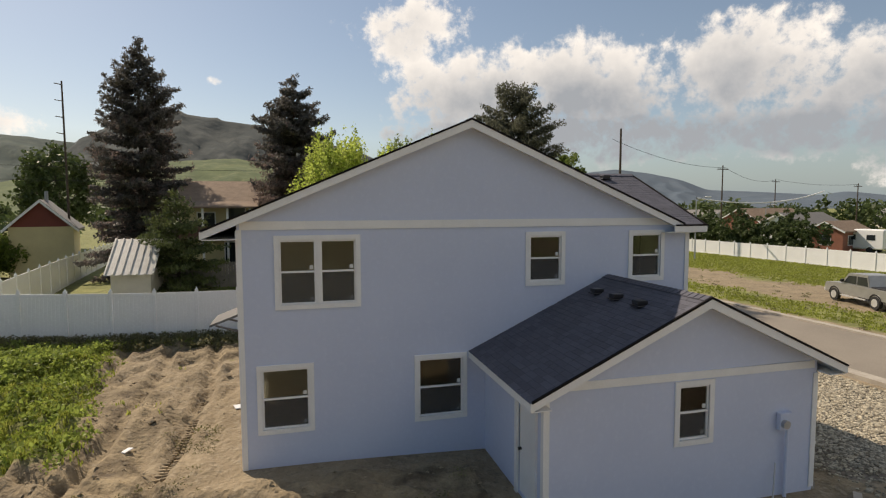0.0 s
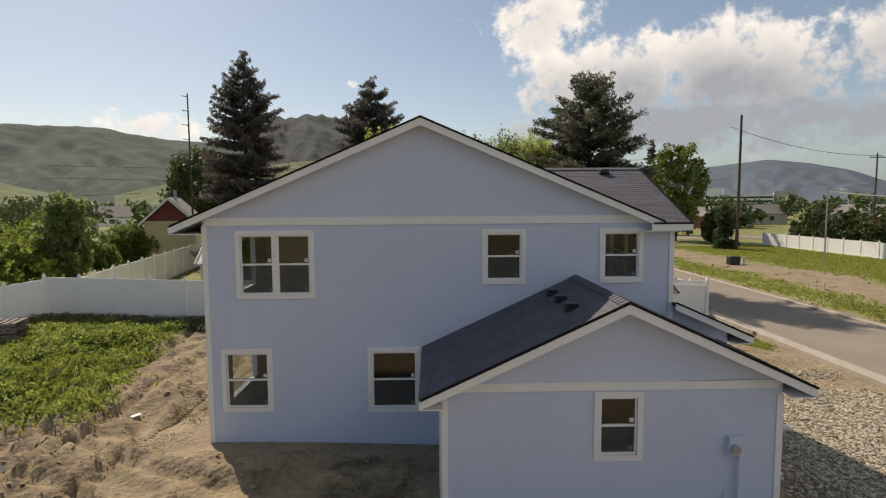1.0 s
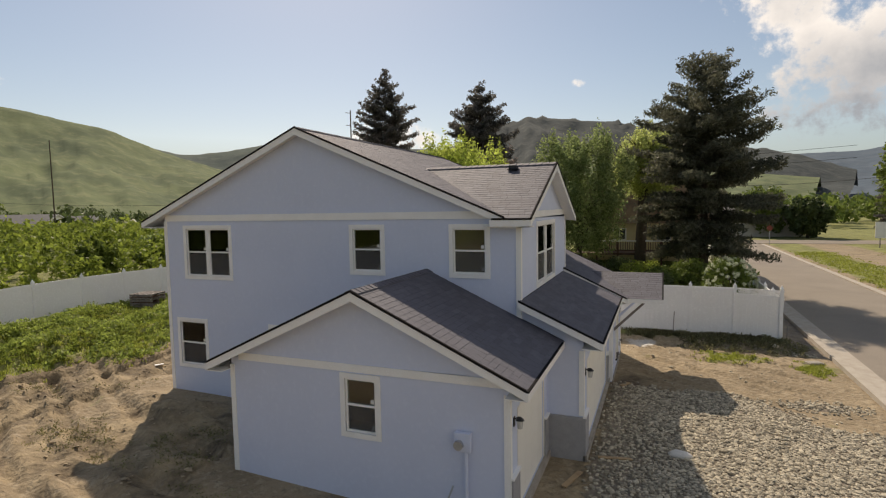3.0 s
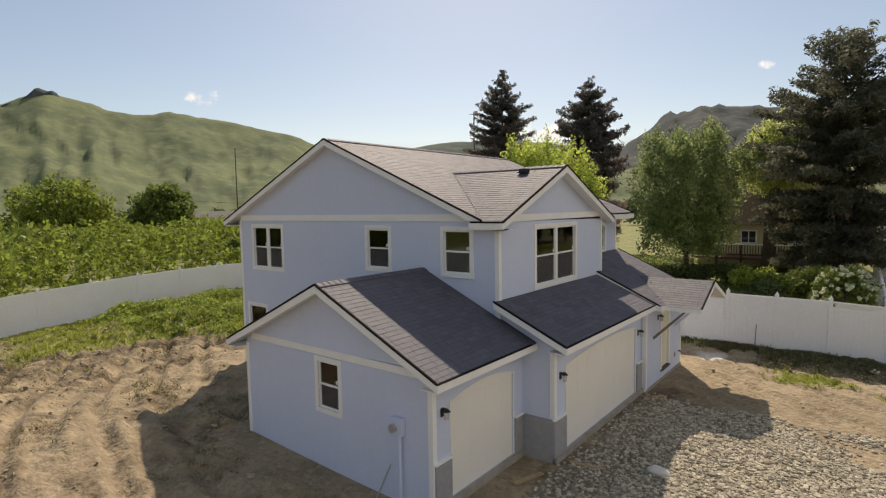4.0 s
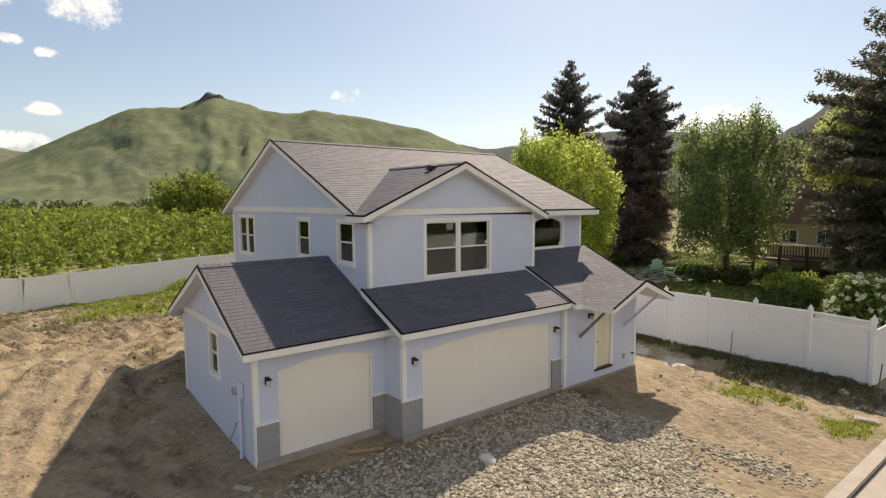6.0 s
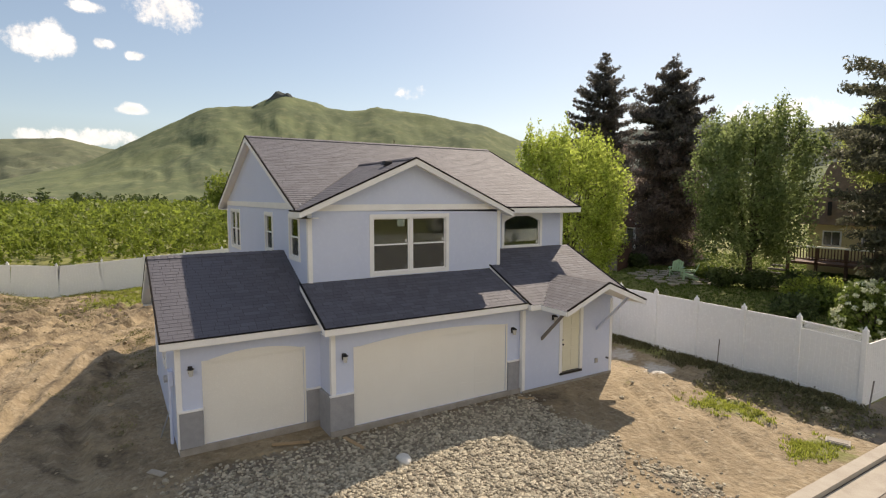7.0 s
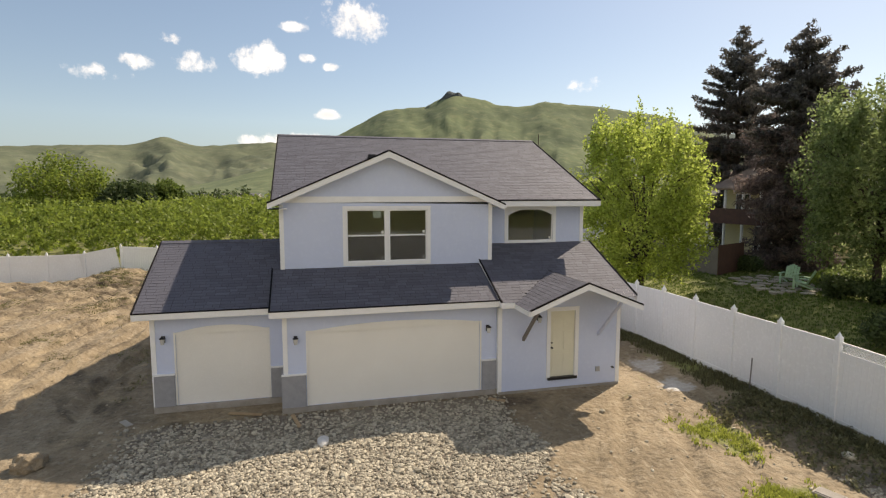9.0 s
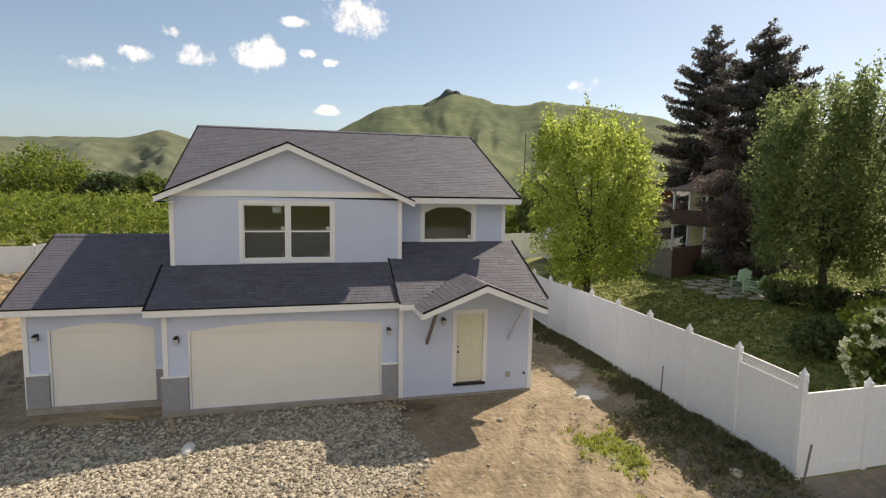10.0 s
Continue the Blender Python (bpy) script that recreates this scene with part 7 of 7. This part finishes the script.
def gravel():
    rng = np.random.default_rng(2)
    bm = bmesh.new()
    bmesh.ops.create_icosphere(bm, subdivisions=1, radius=1)
    base = np.array([v.co[:] for v in bm.verts])
    tri = np.array([[v.index for v in f.verts] for f in bm.faces])
    bm.free()
    verts, faces, k = [], [], 0
    while k < 24000:
        x, y = rng.uniform(13.1, 20.4), rng.uniform(-5.5, 12.0)
        if rng.random() > stony_amount(x, y) * (.45 + .55 * smooth(13.6, 15.2, x)) + .003:
            continue
        s = rng.uniform(.022, .05)
        if rng.random() < .03:
            s *= 1.7
        sc = np.array([s * rng.uniform(.9, 1.5), s * rng.uniform(.7, 1.1), s * rng.uniform(.5, .8)])
        v = base * (1 + rng.normal(size=(12, 1)) * .09) * sc
        a = rng.random() * 6.28
        c, sn = math.cos(a), math.sin(a)
        v = v @ np.array([[c, sn, 0], [-sn, c, 0], [0, 0, 1]]).T
        v += (x, y, ground_z(x, y) + sc[2] * .45)
        verts.append(v)
        faces.append(tri + 12 * k)
        k += 1
    ob = mesh_ob("gravel", np.concatenate(verts), np.concatenate(faces), M_ROCK)
    tagged(ob, "loose tan and grey river rock spread before the garage", "gravel", kind="stuff")


gravel()


def clods():
    rng = np.random.default_rng(9)
    oct_ = np.array([(1, 0, 0), (0, 1, 0), (-1, 0, 0), (0, -1, 0), (0, 0, 1), (0, 0, -1)], float)
    tri = np.array([(0, 1, 4), (1, 2, 4), (2, 3, 4), (3, 0, 4), (1, 0, 5), (2, 1, 5), (3, 2, 5), (0, 3, 5)])
    verts, faces, k = [], [], 0
    while k < 2600:
        x, y = rng.uniform(-14, 13.5), rng.uniform(-15, 12)
        if rough_amount(x, y) < .5 or turf_amount(x, y) > .6 or rng.random() > .06 + 1.1 * max(0, churn_shade_amount(x, y)) ** 1.5:
            continue
        s = rng.uniform(.018, .05) * (2.1 if rng.random() < .09 else 1)
        v = (oct_ + rng.normal(size=(6, 3)) * .26) * (s * 1.3, s * 1.1, s * .5)
        verts.append(v + (x, y, ground_z(x, y) + s * .3))
        faces.append(tri + 6 * k)
        k += 1
    tagged(mesh_ob("soil_clods", np.concatenate(verts), np.concatenate(faces), M_CLOD), "loose clods of dark brown soil", "soil", kind="stuff")


M_CLOD = material("dry_clod", (0.33, 0.262, 0.172), (0.24, 0.186, 0.12), (0.41, 0.335, 0.225), rough=1.0, scale=4, fine=30, bump=0.4, island=.3)
clods()


def grass(name, count, box_, height, mat, label, seed, wants, blades=5, width=.012):
    """Tufts of single bent blades."""
    rng = np.random.default_rng(seed)
    pos = []
    tries = 0
    while len(pos) < count and tries < count * 12:
        tries += 1
        x, y = rng.uniform(box_[0], box_[1]), rng.uniform(box_[2], box_[3])
        if rng.random() < wants(x, y):
            pos.append((x, y, ground_z(x, y)))
    pos = np.repeat(np.array(pos), blades, axis=0)
    n = len(pos)
    pos[:, :2] += rng.normal(size=(n, 2)) * .05
    a = rng.random(n) * 6.28
    h = height * (.45 + .9 * rng.random(n))
    lean = rng.random(n) * .6 * h
    d = np.stack([np.cos(a), np.sin(a), np.zeros(n)], 1)
    s = np.stack([-np.sin(a), np.cos(a), np.zeros(n)], 1) * width * (.7 + .8 * rng.random((n, 1)))
    up = np.array([0, 0, 1.0])
    mid = pos + d * (lean * .35)[:, None] + up * (h * .6)[:, None]
    tip = pos + d * lean[:, None] + up * h[:, None]
    v = np.stack([pos - s - up * .02, pos + s - up * .02, mid + s * .8, tip, mid - s * .8], 1).reshape(-1, 3)
    f = np.arange(n * 5).reshape(-1, 5)
    tagged(mesh_ob(name, v, f.tolist(), mat), label, "grass", kind="stuff")


grass("lush_grass", 12500, (-15.4, -2.5, -8, 15), .12, M_GRASS, "lush yellow-green grass and weeds", 1, lambda x, y: turf_amount(x, y) ** 2 * (.45 + .9 * abs(noise.noise((x * .9, y * .9, 40)))), blades=6, width=.016)
# grass by the fence takes the shade-darkened weed tone
grass("fence_grass", 2600, (0, 19.3, 11.6, 13.9), .13, M_SHADEWEED, "dusty grass along the fence, coloured darker for its shade", 2, lambda x, y: (y < 13.9 - .0225 * x) * smooth(12.5, 13.4, y + .6 * noise.noise((x * .6, y * .6, 3))) * (.55 + .8 * noise.noise((x * .5, 1, 3))), blades=7, width=.014)
grass("patch_grass", 1100, (15.2, 20.3, 8.4, 12.6), .065, M_GRASS, "small patch of green grass on bare soil", 3, lambda x, y: turf_amount(x, y) ** 2 * max(0.05, .4 + 1.5 * noise.noise((x * 1.8, y * 1.8, 50))), blades=8, width=.014)
grass("sparse_weeds", 40, (-14, 13, -16, 2), .12, M_DRYGRASS, "sparse dry weeds on the bare soil", 4, lambda x, y: .5 * max(0, noise.noise((x * .5, y * .5, 6))) * (rough_amount(x, y) > .5), blades=5, width=.01)
grass("field_grass", 26000, (28.3, 54, 0, 62), .10, M_GRASS, "long green field grass across the street", 5, lambda x, y: turf_amount(x, y) ** 2, blades=4, width=.03)
grass("lawn_grass", 22000, (-4, 19, 14.2, 40), .07, M_LAWN, "mown garden lawn", 6, lambda x, y: .8, blades=6, width=.014)
_r = np.random.default_rng(33)


def weeds(name, count, box_, wants, lift, leaf, spread, per, mat, label, squash=.7):
    """Low leafy weeds in drifts."""
    pts = []
    while len(pts) < count:
        x, y = _r.uniform(box_[0], box_[1]), _r.uniform(box_[2], box_[3])
        if _r.random() < wants(x, y):
            pts.append((x, y, ground_z(x, y) + lift))
    tagged(leaf_cloud(name, pts, leaf, spread, per, mat, None, _r, squash=squash, up=.4), label, "weeds", kind="stuff")


weeds("broad_weeds", 1700, (-14, -3, -1, 13), lambda x, y: turf_amount(x, y) ** 2 * max(0, noise.noise((x * .6, y * .6, 4)) + .2), .15, .068, .30, 24, M_WEED, "broad-leaved green weeds among the grass")
weeds("bright_weeds", 900, (-14, -3, -1, 13), lambda x, y: turf_amount(x, y) ** 2 * max(0, .25 - noise.noise((x * .6, y * .6, 4))), .10, .05, .24, 24, M_ORCHARD, "pale yellow-green weeds among the grass")
# both fence strips take the shade-darkened weed tone
weeds("fence_weeds", 850, (-15, -.2, 11.5, 15), lambda x, y: (y < 13.85 - .0225 * x) * smooth(2.4, .6, 13.94 - .0225 * x - y + .6 * noise.noise((x * .7, y * .7, 5))), .16, .05, .26, 26, M_SHADEWEED, "dusty weeds standing along the fence, coloured darker for its shade", 1.0)
weeds("corner_weeds", 200, (15.5, 20.1, 10.9, 13.3), lambda x, y: smooth(2.4, 1.0, 13.4 - y + .8 * noise.noise((x, y, 5))), .08, .045, .22, 26, M_SHADEWEED, "clumps of dusty weeds at the fence corner, coloured darker for shade", .8)
weeds("low_weeds", 900, (-13, 11, -15, 3), lambda x, y: (rough_amount(x, y) > .6) * max(0, noise.noise((x * .4, y * .4, 21)) + .0) ** 1.3, .02, .024, .26, 30, M_LOWWEED, "low olive weeds scattered on the soil", .2)
weeds("bank_weeds", 420, (-16, -5, -14, -4), lambda x, y: max(0, noise.noise((x * .5, y * .5, 27)) + .25) * smooth(-5, -9, x), .04, .035, .3, 26, M_LOWWEED, "olive weeds on the earth bank", .35)
weeds("street_weeds", 90, (28.2, 40, 4, 40), lambda x, y: .3, .03, .05, .3, 20, M_SHADEWEED, "dusty weeds beside the street", .4)


def tread_marks():
    """The print of a tractor tyre pressed into the soil beside the house."""
    bm = bmesh.new()
    for k in range(46):
        y = -.6 + k * .15
        x = .9 - 2.55 - .012 * (y - 4) ** 2 - .4 * noise.noise((y * .12, 3.0, 0.0))
        if noise.noise((y * .9, 2, 2)) < -.12:
            continue
        for sd in (-1, 1):
            z = ground_z(x + sd * .1, y)
            box(bm, x + sd * .1 - .085, x + sd * .1 + .085, y - .03 + sd * .035, y + .03 + sd * .035, z - .04, z + .035, bevel=.012)
    tagged(part("tyre_tread", bm, M_CLOD), "print of tractor tyre lugs in the soil", "soil", kind="stuff")


tread_marks()
_w = bmesh.new()
_n = 28
_ring = [_w.verts.new((.42 * (1 + .25 * noise.noise((math.cos(q) * 2, math.sin(q) * 2, 3))) * math.cos(q) + .25 * .8 * math.sin(q), .8 * (1 + .2 * noise.noise((math.cos(q) * 2, math.sin(q) * 2, 9))) * math.sin(q), 0)) for q in (2 * math.pi * k / _n for k in range(_n))]
_w.faces.new(_ring)
_p = part("puddle", _w, M_PUDDLE)
_p.location = (-5.0, -.6, ground_z(-5.0, -.6) + .09)
tagged(_p, "muddy rain water standing in a wheel rut", "puddle")


def earth_pile(at, r, h, seed):
    bm = bmesh.new()
    bmesh.ops.create_icosphere(bm, subdivisions=4, radius=1)
    for v in bm.verts:
        d = 1 + .3 * noise.noise(v.co * 1.8 + Vector((seed, 0, 0))) + .14 * noise.noise(v.co * 5 + Vector((seed, 3, 0)))
        v.co = Vector((v.co.x * r * d, v.co.y * r * d, v.co.z * h * d))
    ob = part("earth_pile", bm, M_CLOD)
    ob.location = (at[0], at[1], ground_z(*at) + h * .1)
    tagged(ob, "small heap of dry brown earth", "soil")


bx = thing("box_lid", "pale concrete utility box lid set in the soil", "lid", (20.00, 10.70, ground_z(20.00, 10.70)))
bx.rotation_euler = (0, 0, radians(20))
part("rim", boxes((-.26, .26, -.18, .18, -.15, .07), bevel=.01), M_KERB, bx)
part("cover", boxes((-.22, .22, -.14, .14, .07, .085), bevel=.004), M_CONC, bx)
earth_pile((14.8, -5.3), .34, .28, 3)
lid = thing("valve_lid", "round pale green plastic valve lid in the soil", "lid", (14.9, -6.0, ground_z(14.9, -6.0)))
part("rim", tube(bmesh.new(), (0, 0, -.1), (0, 0, .03), .11, n=20), M_GREENCHAIR, lid)
part("cover", tube(bmesh.new(), (0, 0, .03), (0, 0, .04), .09, n=20), M_GREENCHAIR, lid)
